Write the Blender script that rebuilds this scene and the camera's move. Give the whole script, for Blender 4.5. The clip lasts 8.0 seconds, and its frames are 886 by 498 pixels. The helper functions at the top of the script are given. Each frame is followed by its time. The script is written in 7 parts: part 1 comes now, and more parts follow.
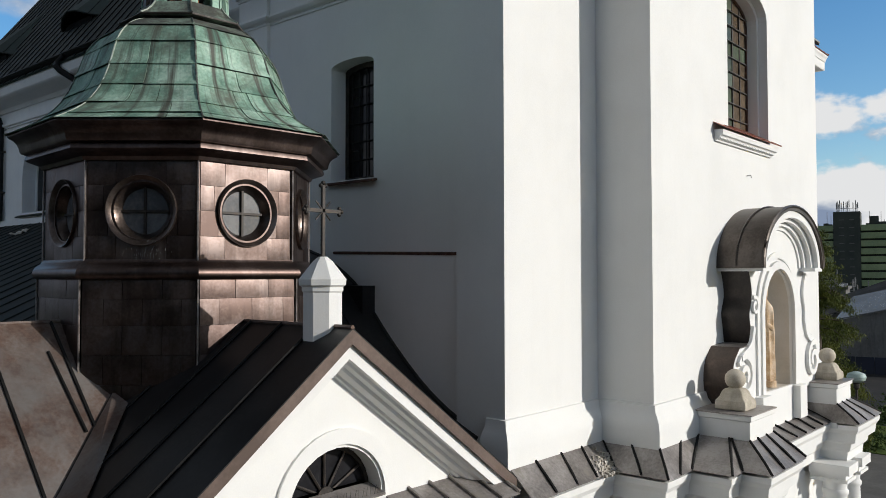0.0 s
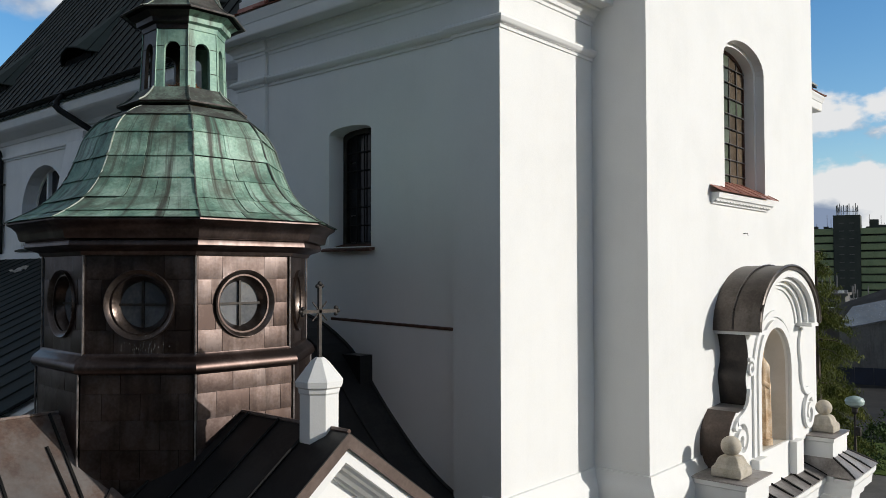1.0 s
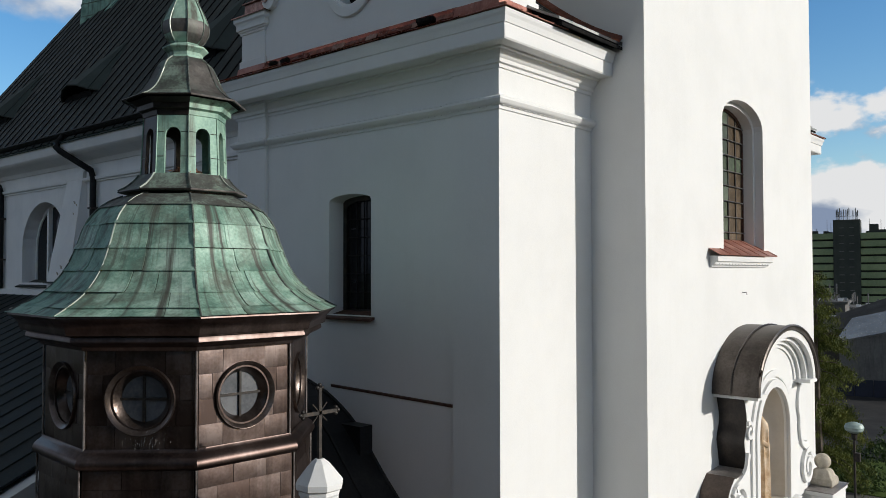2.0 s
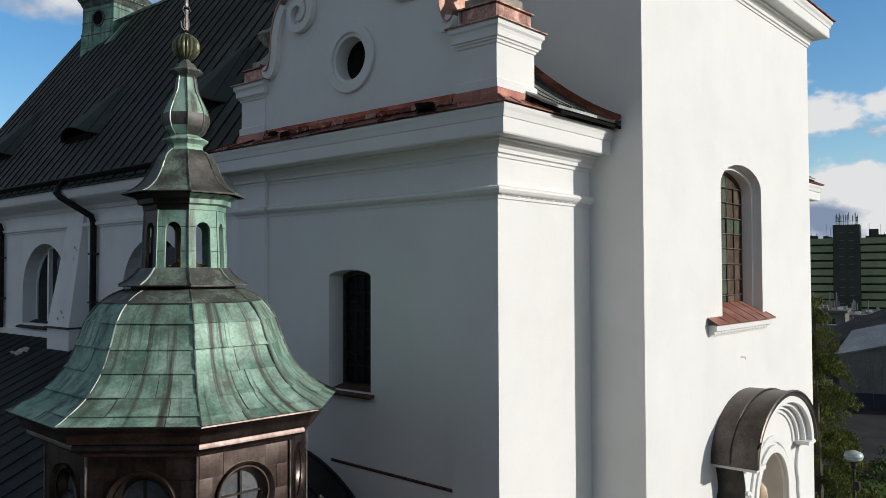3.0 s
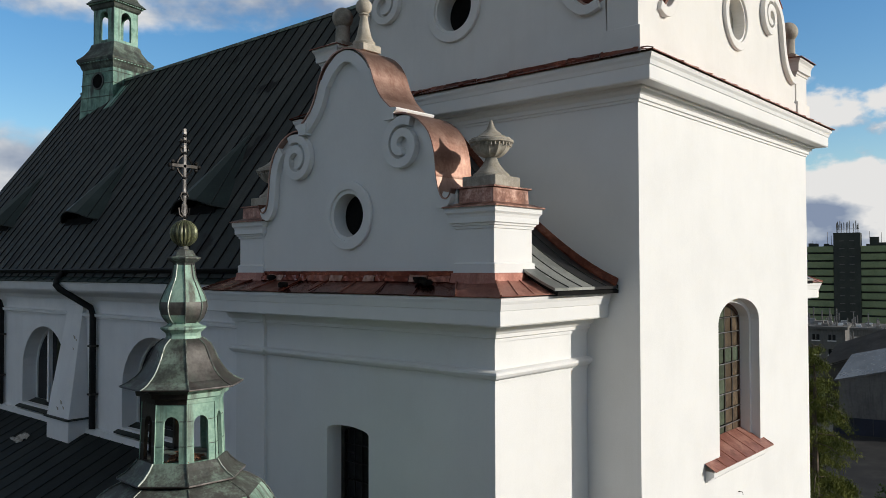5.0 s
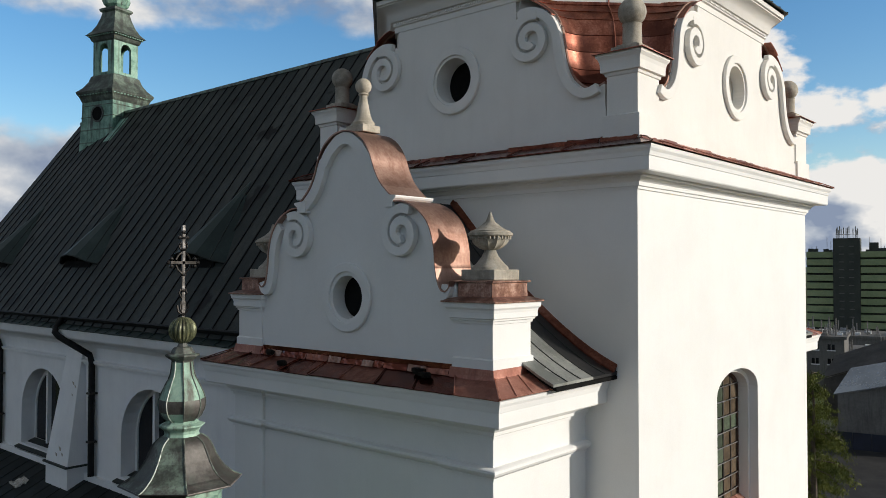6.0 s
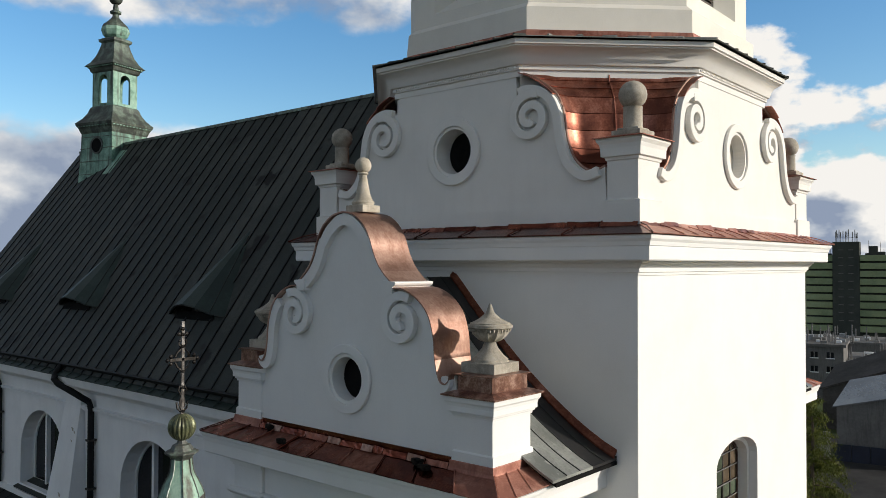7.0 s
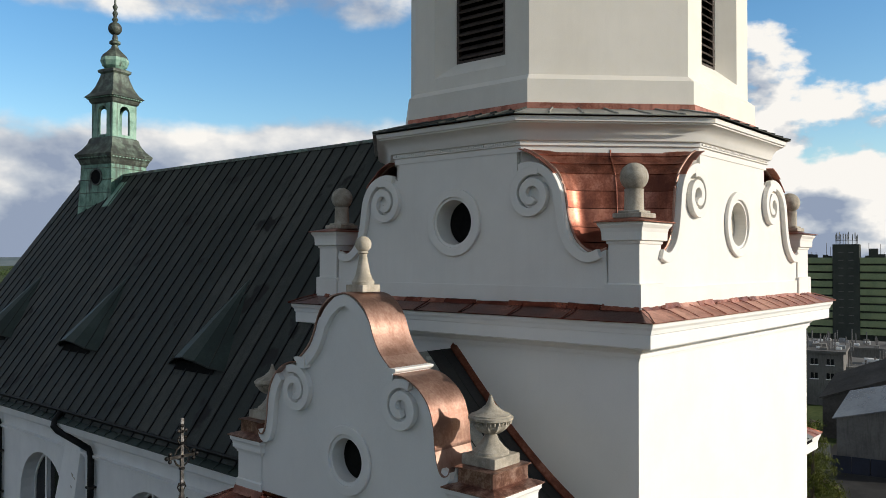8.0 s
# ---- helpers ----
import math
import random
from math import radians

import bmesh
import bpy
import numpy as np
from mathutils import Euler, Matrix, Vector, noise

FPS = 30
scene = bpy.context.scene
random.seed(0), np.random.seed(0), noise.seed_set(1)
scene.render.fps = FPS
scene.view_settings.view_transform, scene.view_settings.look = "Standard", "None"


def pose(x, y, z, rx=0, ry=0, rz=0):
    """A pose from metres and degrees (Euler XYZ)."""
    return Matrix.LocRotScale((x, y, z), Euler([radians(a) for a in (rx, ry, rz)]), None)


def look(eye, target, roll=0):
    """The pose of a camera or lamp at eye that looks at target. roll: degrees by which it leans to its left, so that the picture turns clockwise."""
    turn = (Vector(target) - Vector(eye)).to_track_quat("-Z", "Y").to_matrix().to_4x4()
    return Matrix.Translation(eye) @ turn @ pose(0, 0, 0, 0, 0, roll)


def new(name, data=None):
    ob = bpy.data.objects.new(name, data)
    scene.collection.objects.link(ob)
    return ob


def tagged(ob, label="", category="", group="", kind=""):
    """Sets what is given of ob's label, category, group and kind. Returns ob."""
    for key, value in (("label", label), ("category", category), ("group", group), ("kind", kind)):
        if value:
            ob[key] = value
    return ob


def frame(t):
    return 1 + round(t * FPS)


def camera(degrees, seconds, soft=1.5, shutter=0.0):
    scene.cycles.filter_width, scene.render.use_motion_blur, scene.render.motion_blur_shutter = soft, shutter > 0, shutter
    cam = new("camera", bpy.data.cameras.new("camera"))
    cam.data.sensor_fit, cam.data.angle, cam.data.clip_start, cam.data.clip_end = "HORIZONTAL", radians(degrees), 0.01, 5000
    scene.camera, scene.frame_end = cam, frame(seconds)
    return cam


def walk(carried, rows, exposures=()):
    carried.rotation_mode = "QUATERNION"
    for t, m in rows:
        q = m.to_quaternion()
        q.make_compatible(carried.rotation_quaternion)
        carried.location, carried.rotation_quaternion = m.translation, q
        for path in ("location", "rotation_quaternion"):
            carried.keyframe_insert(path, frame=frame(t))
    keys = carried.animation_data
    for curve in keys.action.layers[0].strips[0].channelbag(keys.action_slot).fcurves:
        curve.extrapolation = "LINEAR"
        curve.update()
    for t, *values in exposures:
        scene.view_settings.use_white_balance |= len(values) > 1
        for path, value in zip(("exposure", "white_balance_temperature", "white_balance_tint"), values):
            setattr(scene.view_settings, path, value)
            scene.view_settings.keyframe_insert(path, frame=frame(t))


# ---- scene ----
cam = camera(58.0, 8.0, soft=0.62)
PATH = [
    (0, (0.555, -1.311, 10.288), (2.065, 0.0, 10.352), -0.1),
    (0.5, (0.535, -1.363, 10.797), (2.044, -0.052, 10.86), -0.1),
    (1, (0.521, -1.406, 11.378), (2.03, -0.095, 11.438), -0.1),
    (1.5, (0.501, -1.435, 11.915), (2.01, -0.124, 11.974), -0.1),
    (3, (0.42, -1.521, 13.683), (1.929, -0.21, 13.743), -0.2),
    (3.5, (0.411, -1.563, 14.321), (1.92, -0.251, 14.378), -0.3),
    (4, (0.381, -1.605, 14.998), (1.89, -0.293, 15.052), -0.2),
    (4.5, (0.387, -1.609, 15.619), (1.895, -0.297, 15.671), -0.2),
    (6, (0.369, -1.652, 17.62), (1.878, -0.34, 17.666), 0.0),
    (6.5, (0.369, -1.647, 18.284), (1.878, -0.336, 18.327), 0.1),
    (7, (0.361, -1.649, 18.986), (1.871, -0.338, 19.024), 0.1),
    (7.5, (0.347, -1.66, 19.664), (1.857, -0.349, 19.696), 0.1),
    (8, (0.378, -1.624, 20.345), (1.888, -0.313, 20.374), 0.1),
]
EXPOSURES = [(0, 0.05, 6400, 10), (1.2, 0.08, 6400, 10), (2.6, 0.02, 6400, 10), (4.5, 0.03, 6520, 10), (6.5, 0.21, 6740, 10), (8, 0.32, 6840, 10)]
walk(cam, [(t, look(eye, target, roll)) for t, eye, target, roll in PATH], EXPOSURES)

# ---- light ----
SUN_AZ, SUN_EL = 27.0, 17.0  # degrees east of the facade's normal, and above the horizon
to_sun = Vector((math.sin(radians(SUN_AZ)) * math.cos(radians(SUN_EL)),
                 -math.cos(radians(SUN_AZ)) * math.cos(radians(SUN_EL)), math.sin(radians(SUN_EL))))
sun = new("sun", bpy.data.lights.new("sun", "SUN"))
sun.data.energy, sun.data.angle, sun.data.color = 3.35, radians(0.53), (1.0, 0.95, 0.875)
sun.matrix_world = look((0, 0, 60), Vector((0, 0, 60)) - to_sun)


def make_world():
    w = bpy.data.worlds.new("sky")
    scene.world = w
    w.use_nodes = True
    nt = w.node_tree
    nt.nodes.clear()
    N, L = nt.nodes.new, nt.links.new
    out, bg = N("ShaderNodeOutputWorld"), N("ShaderNodeBackground")
    sky = N("ShaderNodeTexSky")
    sky.sky_type, sky.sun_disc = "NISHITA", False
    sky.sun_elevation, sky.sun_rotation = radians(SUN_EL), math.atan2(to_sun.x, to_sun.y)
    sky.air_density, sky.dust_density, sky.ozone_density = 1.0, 0.6, 2.0
    tc, sep = N("ShaderNodeTexCoord"), N("ShaderNodeSeparateXYZ")
    L(tc.outputs["Generated"], sep.inputs[0])
    hsv = N("ShaderNodeHueSaturation")
    hsv.inputs["Saturation"].default_value, hsv.inputs["Value"].default_value, hsv.inputs["Hue"].default_value = 1.33, 2.75, 0.503
    L(sky.outputs[0], hsv.inputs["Color"])

    def op(kind, a, b=None, c=None):
        n = N("ShaderNodeMath")
        n.operation = kind
        for k, v in enumerate((a, b, c)):
            if v is None:
                continue
            if isinstance(v, (int, float)):
                n.inputs[k].default_value = v
            else:
                L(v, n.inputs[k])
        return n.outputs[0]

    def ramp(v, lo, hi, a, b):
        n = N("ShaderNodeMapRange")
        n.interpolation_type = "SMOOTHSTEP"
        for key, x in (("From Min", lo), ("From Max", hi), ("To Min", a), ("To Max", b)):
            n.inputs[key].default_value = x
        L(v, n.inputs["Value"])
        return n.outputs[0]

    def heaps(du, dv, scale, detail, rough):
        """Cloud stuff over bearing and height, moved by (du, dv)."""
        cb, n = N("ShaderNodeCombineXYZ"), N("ShaderNodeTexNoise")
        L(op("MULTIPLY_ADD", az, scale, 3.7 + du * scale), cb.inputs["X"])
        L(op("MULTIPLY_ADD", el, scale * 1.55, 1.9 + dv * scale * 1.55), cb.inputs["Y"])
        cb.inputs["Z"].default_value = 4.2
        n.inputs["Scale"].default_value, n.inputs["Detail"].default_value, n.inputs["Roughness"].default_value = 1.0, detail, rough
        L(cb.outputs[0], n.inputs["Vector"])
        return n.outputs["Fac"]

    az = op("ARCTAN2", sep.outputs["Y"], sep.outputs["X"])
    el = op("ARCSINE", sep.outputs["Z"])
    # a bank of heaped clouds along the horizon, higher towards the east; blue above it; broken deck overhead
    top = op("ADD", ramp(az, radians(18), radians(34), radians(12.4), radians(10.2)), ramp(az, radians(48), radians(62), 0.0, radians(-1.0)))
    # out-of-view western rise and overhead deck are added to neutralise the fill light
    west = op("ADD", ramp(az, radians(85), radians(115), 0.0, radians(5)), ramp(az, radians(-120), radians(-90), radians(5), 0.0))
    north = ramp(az, radians(34), radians(46), 0.0, 1.0)
    bank = op("MULTIPLY", op("SUBTRACT", op("ADD", top, west), el), op("MULTIPLY_ADD", north, 3.0, 3.4))
    bank = op("MAXIMUM", op("MINIMUM", bank, op("MULTIPLY_ADD", north, 0.24, 0.08)), op("MULTIPLY_ADD", north, -0.12, -0.24))
    wisps = op("MULTIPLY", north, ramp(el, radians(13.6), radians(17.0), 0.0, 0.40))
    deck = ramp(sep.outputs["Z"], 0.34, 0.55, 0.0, 1.0)
    field = op("ADD", op("ADD", bank, wisps), op("MULTIPLY", deck, 0.5))
    calm = op("MULTIPLY_ADD", north, -0.45, 1.0)  # the northern bank is flatter
    field = op("ADD", field, op("MULTIPLY", north, 0.225))
    body = op("MULTIPLY_ADD", heaps(0, 0, 8.5, 9.0, 0.52), calm, field)
    lit_side = op("MULTIPLY_ADD", heaps(-0.035, 0.03, 8.5, 5.0, 0.5), calm, op("ADD", field, -0.07))
    # crisp heaps to the east, soft edges to the north
    cover = ramp(body, 0.47, 0.545, 0.0, 1.0)
    soft_cover = ramp(body, 0.455, 0.60, 0.0, 1.0)
    cover = op("ADD", op("MULTIPLY", soft_cover, north), op("MULTIPLY", cover, op("SUBTRACT", 1.0, north)))
    # bright where the heap thins towards the sun, grey in its heart and along its foot
    relief = op("SUBTRACT", body, lit_side)
    heart = op("MULTIPLY", ramp(body, 0.56, 0.80, 0.0, 0.48), op("MULTIPLY_ADD", north, -0.5, 1.0))
    foot = ramp(el, radians(1.0), radians(10.0), 0.32, 0.0)
    grey_north = op("MULTIPLY", north, ramp(el, radians(12.0), radians(15.0), 0.17, 0.32))
    relief = op("MULTIPLY", relief, op("MULTIPLY_ADD", north, -1.4, 5.2))
    bright = op("SUBTRACT", op("ADD", relief, op("MULTIPLY_ADD", north, 0.06, 0.36)), op("ADD", op("ADD", heart, foot), grey_north))
    shade = N("ShaderNodeValToRGB")
    els = shade.color_ramp.elements
    els[0].position, els[1].position = 0.0, 0.72
    els[0].color, els[1].color = (4.0, 5.0, 7.0, 1), (13.4, 13.4, 13.3, 1)
    mid = els.new(0.30)
    mid.color = (7.0, 7.9, 9.3, 1)
    L(bright, shade.inputs[0])
    # unseen deck overhead, coloured dim to cut the fill on shaded walls
    under = N("ShaderNodeMix"); under.data_type = "RGBA"
    under.inputs["B"].default_value = (2.5, 2.82, 3.2, 1)
    L(deck, under.inputs["Factor"]); L(shade.outputs["Color"], under.inputs["A"])
    mix = N("ShaderNodeMix"); mix.data_type = "RGBA"
    L(cover, mix.inputs["Factor"])
    L(hsv.outputs[0], mix.inputs["A"]); L(under.outputs["Result"], mix.inputs["B"])
    L(mix.outputs["Result"], bg.inputs["Color"])
    bg.inputs["Strength"].default_value = 0.056
    L(bg.outputs[0], out.inputs[0])


make_world()


# ---- materials ----
def material(name, colors, rough=0.7, metal=0.0, scale=3.0, fine=40.0, bump=0.15, streak=None, streak_amount=0.6,
             island=0.0, rough_var=0.12, spec=0.5, spots=None, depth=0.004, axis=None, dent=0.0, grime=None):
    """Two scales of mottling over three colours, optional run-off streaks, piece to piece tint and fine relief."""
    m = bpy.data.materials.new(name)
    m.use_nodes = True
    nt = m.node_tree
    nt.nodes.clear()
    N, L = nt.nodes.new, nt.links.new
    out, b = N("ShaderNodeOutputMaterial"), N("ShaderNodeBsdfPrincipled")
    L(b.outputs[0], out.inputs[0])
    geo = N("ShaderNodeNewGeometry")
    big = N("ShaderNodeTexNoise"); big.inputs["Scale"].default_value = scale
    big.inputs["Detail"].default_value, big.inputs["Roughness"].default_value = 6.0, 0.62
    L(geo.outputs["Position"], big.inputs["Vector"])
    small = N("ShaderNodeTexNoise"); small.inputs["Scale"].default_value = fine
    small.inputs["Detail"].default_value = 4.0
    L(geo.outputs["Position"], small.inputs["Vector"])
    blend = N("ShaderNodeMath"); blend.operation = "MULTIPLY_ADD"
    blend.inputs[1].default_value, blend.inputs[2].default_value = 0.35, -0.175
    L(small.outputs["Fac"], blend.inputs[0])
    total = N("ShaderNodeMath"); total.operation = "ADD"
    L(big.outputs["Fac"], total.inputs[0]); L(blend.outputs[0], total.inputs[1])
    value = total.outputs[0]
    if island:
        info = N("ShaderNodeObjectInfo")
        var = N("ShaderNodeMath"); var.operation = "MULTIPLY_ADD"
        var.inputs[1].default_value, var.inputs[2].default_value = island, -island / 2
        L(info.outputs["Random"], var.inputs[0])
        s2 = N("ShaderNodeMath"); s2.operation = "ADD"
        L(value, s2.inputs[0]); L(var.outputs[0], s2.inputs[1])
        value = s2.outputs[0]
    ramp = N("ShaderNodeValToRGB")
    els = ramp.color_ramp.elements
    els[0].position, els[1].position = 0.34, 0.66
    els[0].color, els[1].color = (*colors[0], 1), (*colors[-1], 1)
    if len(colors) == 3:
        e = els.new(0.5)
        e.color = (*colors[1], 1)
    L(value, ramp.inputs[0])
    color = ramp.outputs["Color"]
    if streak:
        mp = N("ShaderNodeMapping"); mp.inputs["Scale"].default_value = (5.5, 5.5, 0.55)
        if axis:
            # run-off round an upright axis: turn the place into angle and height
            sub = N("ShaderNodeVectorMath"); sub.operation = "SUBTRACT"; sub.inputs[1].default_value = (*axis, 0)
            L(geo.outputs["Position"], sub.inputs[0])
            sx, an, cb = N("ShaderNodeSeparateXYZ"), N("ShaderNodeMath"), N("ShaderNodeCombineXYZ")
            an.operation = "ARCTAN2"
            L(sub.outputs[0], sx.inputs[0]); L(sx.outputs["Y"], an.inputs[0]); L(sx.outputs["X"], an.inputs[1])
            L(an.outputs[0], cb.inputs["X"]); L(sx.outputs["Z"], cb.inputs["Z"])
            mp.inputs["Scale"].default_value = (10.5, 1.0, 0.40)
            L(cb.outputs[0], mp.inputs["Vector"])
        else:
            L(geo.outputs["Position"], mp.inputs["Vector"])
        sn = N("ShaderNodeTexNoise"); sn.inputs["Scale"].default_value = 1.0
        sn.inputs["Detail"].default_value, sn.inputs["Roughness"].default_value = 7.0, 0.6
        L(mp.outputs[0], sn.inputs["Vector"])
        sr = N("ShaderNodeValToRGB")
        sr.color_ramp.elements[0].position, sr.color_ramp.elements[1].position = (0.50, 0.62) if axis else (0.50, 0.66)
        sr.color_ramp.elements[1].color = (streak_amount,) * 3 + (1,)
        L(sn.outputs["Fac"], sr.inputs[0])
        mx = N("ShaderNodeMix"); mx.data_type = "RGBA"
        mx.inputs["B"].default_value = (*streak, 1)
        L(sr.outputs["Color"], mx.inputs["Factor"]); L(color, mx.inputs["A"])
        color = mx.outputs["Result"]
    if grime:
        # soft cloudy darkening with no edge
        gn = N("ShaderNodeTexNoise"); gn.inputs["Scale"].default_value, gn.inputs["Detail"].default_value = grime[1], 6.0
        gn.inputs["Roughness"].default_value = 0.7
        L(geo.outputs["Position"], gn.inputs["Vector"])
        gr = N("ShaderNodeMapRange")
        for key, x in (("From Min", 0.46), ("From Max", 0.70), ("To Min", 0.0), ("To Max", 0.85)):
            gr.inputs[key].default_value = x
        L(gn.outputs["Fac"], gr.inputs["Value"])
        mx = N("ShaderNodeMix"); mx.data_type = "RGBA"
        mx.inputs["B"].default_value = (*grime[0], 1)
        L(gr.outputs[0], mx.inputs["Factor"]); L(color, mx.inputs["A"])
        color = mx.outputs["Result"]
    if spots:
        sp = N("ShaderNodeTexNoise"); sp.inputs["Scale"].default_value = spots[1]
        sp.inputs["Detail"].default_value = 5.0
        L(geo.outputs["Position"], sp.inputs["Vector"])
        r3 = N("ShaderNodeValToRGB")
        r3.color_ramp.elements[0].position, r3.color_ramp.elements[1].position = spots[2], spots[2] + 0.07
        L(sp.outputs["Fac"], r3.inputs[0])
        mx = N("ShaderNodeMix"); mx.data_type = "RGBA"
        mx.inputs["B"].default_value = (*spots[0], 1)
        L(r3.outputs["Color"], mx.inputs["Factor"]); L(color, mx.inputs["A"])
        color = mx.outputs["Result"]
    L(color, b.inputs["Base Color"])
    rr = N("ShaderNodeMapRange")
    rr.inputs["To Min"].default_value, rr.inputs["To Max"].default_value = max(0.05, rough - rough_var), min(1, rough + rough_var)
    L(value, rr.inputs["Value"])
    L(rr.outputs[0], b.inputs["Roughness"])
    b.inputs["Metallic"].default_value = metal
    b.inputs["Specular IOR Level"].default_value = spec
    if bump:
        bp = N("ShaderNodeBump"); bp.inputs["Strength"].default_value, bp.inputs["Distance"].default_value = bump, depth
        hs = N("ShaderNodeMath"); hs.operation = "ADD"
        L(small.outputs["Fac"], hs.inputs[0]); L(big.outputs["Fac"], hs.inputs[1])
        height = hs.outputs[0]
        if dent:
            # soft buckling of thin sheet
            dn = N("ShaderNodeTexNoise"); dn.inputs["Scale"].default_value, dn.inputs["Detail"].default_value = dent, 1.5
            L(geo.outputs["Position"], dn.inputs["Vector"])
            height = dn.outputs["Fac"]
        L(height, bp.inputs["Height"]); L(bp.outputs[0], b.inputs["Normal"])
    return m


PLASTER = material("white_plaster", [(0.74, 0.74, 0.725), (0.77, 0.77, 0.755), (0.79, 0.79, 0.775)], 0.9, scale=0.7, fine=55, bump=0.35,
                   streak=(0.66, 0.655, 0.64), streak_amount=0.07, spec=0.2)
PLASTER_WARM = material("cream_white_plaster", [(0.70, 0.668, 0.60), (0.74, 0.708, 0.64), (0.77, 0.738, 0.67)], 0.9, scale=0.7, fine=55, bump=0.35, streak=(0.62, 0.59, 0.53), streak_amount=0.12, spec=0.2)
PLASTER_DRUM = material("off_white_plaster", [(0.71, 0.695, 0.66), (0.745, 0.73, 0.695), (0.77, 0.755, 0.72)], 0.9, scale=0.7, fine=55, bump=0.35, streak=(0.64, 0.62, 0.58), streak_amount=0.12, spec=0.2)
PLASTER_OLD = material("old_plaster", [(0.79, 0.79, 0.785), (0.83, 0.83, 0.825), (0.86, 0.86, 0.85)], 0.92, scale=1.1, fine=40, bump=0.5,
                       streak=(0.55, 0.55, 0.55), streak_amount=0.08, spec=0.2)
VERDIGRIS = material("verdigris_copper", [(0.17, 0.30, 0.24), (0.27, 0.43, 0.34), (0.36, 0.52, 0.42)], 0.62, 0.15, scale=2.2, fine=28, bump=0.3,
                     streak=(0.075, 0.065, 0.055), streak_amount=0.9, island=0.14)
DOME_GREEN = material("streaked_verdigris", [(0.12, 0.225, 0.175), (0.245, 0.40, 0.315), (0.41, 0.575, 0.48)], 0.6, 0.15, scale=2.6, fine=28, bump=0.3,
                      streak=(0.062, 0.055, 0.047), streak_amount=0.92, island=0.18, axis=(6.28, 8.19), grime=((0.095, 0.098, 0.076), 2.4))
# Worn pale edge of the drum sheets; also marks sunlit eaves of the lantern.
PALE_EDGE = material("worn_and_sunlit_edge", [(0.16, 0.14, 0.13), (0.26, 0.23, 0.215), (0.36, 0.33, 0.31)], 0.45, 0.6, scale=6, fine=40, bump=0.2)
OCHRE_GREEN = material("yellowed_verdigris", [(0.05, 0.045, 0.028), (0.125, 0.14, 0.075), (0.33, 0.33, 0.18)], 0.42, 0.4, scale=5, fine=30, bump=0.3, streak=(0.035, 0.036, 0.022), streak_amount=0.85, axis=(6.28, 8.19))
# Pale colour paints the sun's highlight along single ridge rolls.
GLINT_SEAM = material("sunlit_glint_seam", [(0.28, 0.33, 0.28), (0.38, 0.43, 0.37), (0.5, 0.54, 0.48)], 0.45, 0.3, scale=6, fine=40, bump=0.2)
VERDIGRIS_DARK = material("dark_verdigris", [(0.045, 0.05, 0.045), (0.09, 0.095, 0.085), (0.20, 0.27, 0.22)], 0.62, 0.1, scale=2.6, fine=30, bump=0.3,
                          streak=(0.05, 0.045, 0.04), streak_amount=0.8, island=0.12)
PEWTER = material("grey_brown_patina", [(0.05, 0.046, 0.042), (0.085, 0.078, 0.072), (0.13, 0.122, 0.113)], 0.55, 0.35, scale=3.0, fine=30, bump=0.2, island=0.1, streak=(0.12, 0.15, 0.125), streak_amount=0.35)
BRONZE = material("brown_oxidised_copper", [(0.086, 0.062, 0.055), (0.124, 0.094, 0.085), (0.172, 0.138, 0.128)], 0.44, 1.0, scale=2.2, fine=30, bump=0.16, depth=0.006, dent=5.0,
                  island=0.25, rough_var=0.05, streak=(0.042, 0.031, 0.027), streak_amount=0.5)
VERGE = material("brown_verge_tin", [(0.085, 0.060, 0.050), (0.115, 0.083, 0.070), (0.15, 0.112, 0.096)], 0.55, 0.4, scale=1.6, fine=26, bump=0.2, island=0.1)
SIDE_TIN = material("brown_side_tin", [(0.045, 0.032, 0.025), (0.075, 0.053, 0.042), (0.115, 0.085, 0.068)], 0.45, 0.4, scale=2.2, fine=26, bump=0.3, island=0.1)
# Near-black tin colour that holds shade on unlit facets, recesses and cladding.
SHADED_TIN = material("shade_dark_tin", [(0.018, 0.015, 0.014), (0.032, 0.026, 0.023), (0.055, 0.044, 0.038)], 0.4, 0.5, scale=3, fine=30, bump=0.4)
RING_TIN = material("brown_ring_tin", [(0.07, 0.052, 0.044), (0.105, 0.081, 0.07), (0.16, 0.132, 0.118)], 0.33, 0.9, scale=3, fine=30, bump=0.4)
BROWN_ROOF = material("weathered_brown_tin", [(0.10, 0.062, 0.049), (0.158, 0.11, 0.09), (0.22, 0.188, 0.172)], 0.5, 0.35, scale=1.6, fine=26, bump=0.35,
                      island=0.1, streak=(0.25, 0.24, 0.23), streak_amount=0.35, grime=((0.18, 0.174, 0.169), 1.1))
BLACK_SEAM = material("black_folded_seam", [(0.006, 0.006, 0.006), (0.010, 0.010, 0.010), (0.018, 0.017, 0.016)], 0.6, 0.0, spec=0.2, scale=3, fine=40, bump=0.2)
COPPER = material("new_copper", [(0.26, 0.145, 0.108), (0.37, 0.225, 0.175), (0.49, 0.33, 0.265)], 0.47, 0.8, scale=1.7, fine=24, bump=0.3, depth=0.008, dent=4.0, island=0.25,
                  streak=(0.25, 0.12, 0.085), streak_amount=0.5)
RED_COPPER = material("red_patinated_copper", [(0.17, 0.056, 0.036), (0.28, 0.102, 0.067), (0.43, 0.19, 0.135)], 0.42, 0.88, scale=2.2, fine=30, bump=0.5, depth=0.010, dent=5.0, island=0.25,
                      streak=(0.11, 0.042, 0.032), streak_amount=0.6)
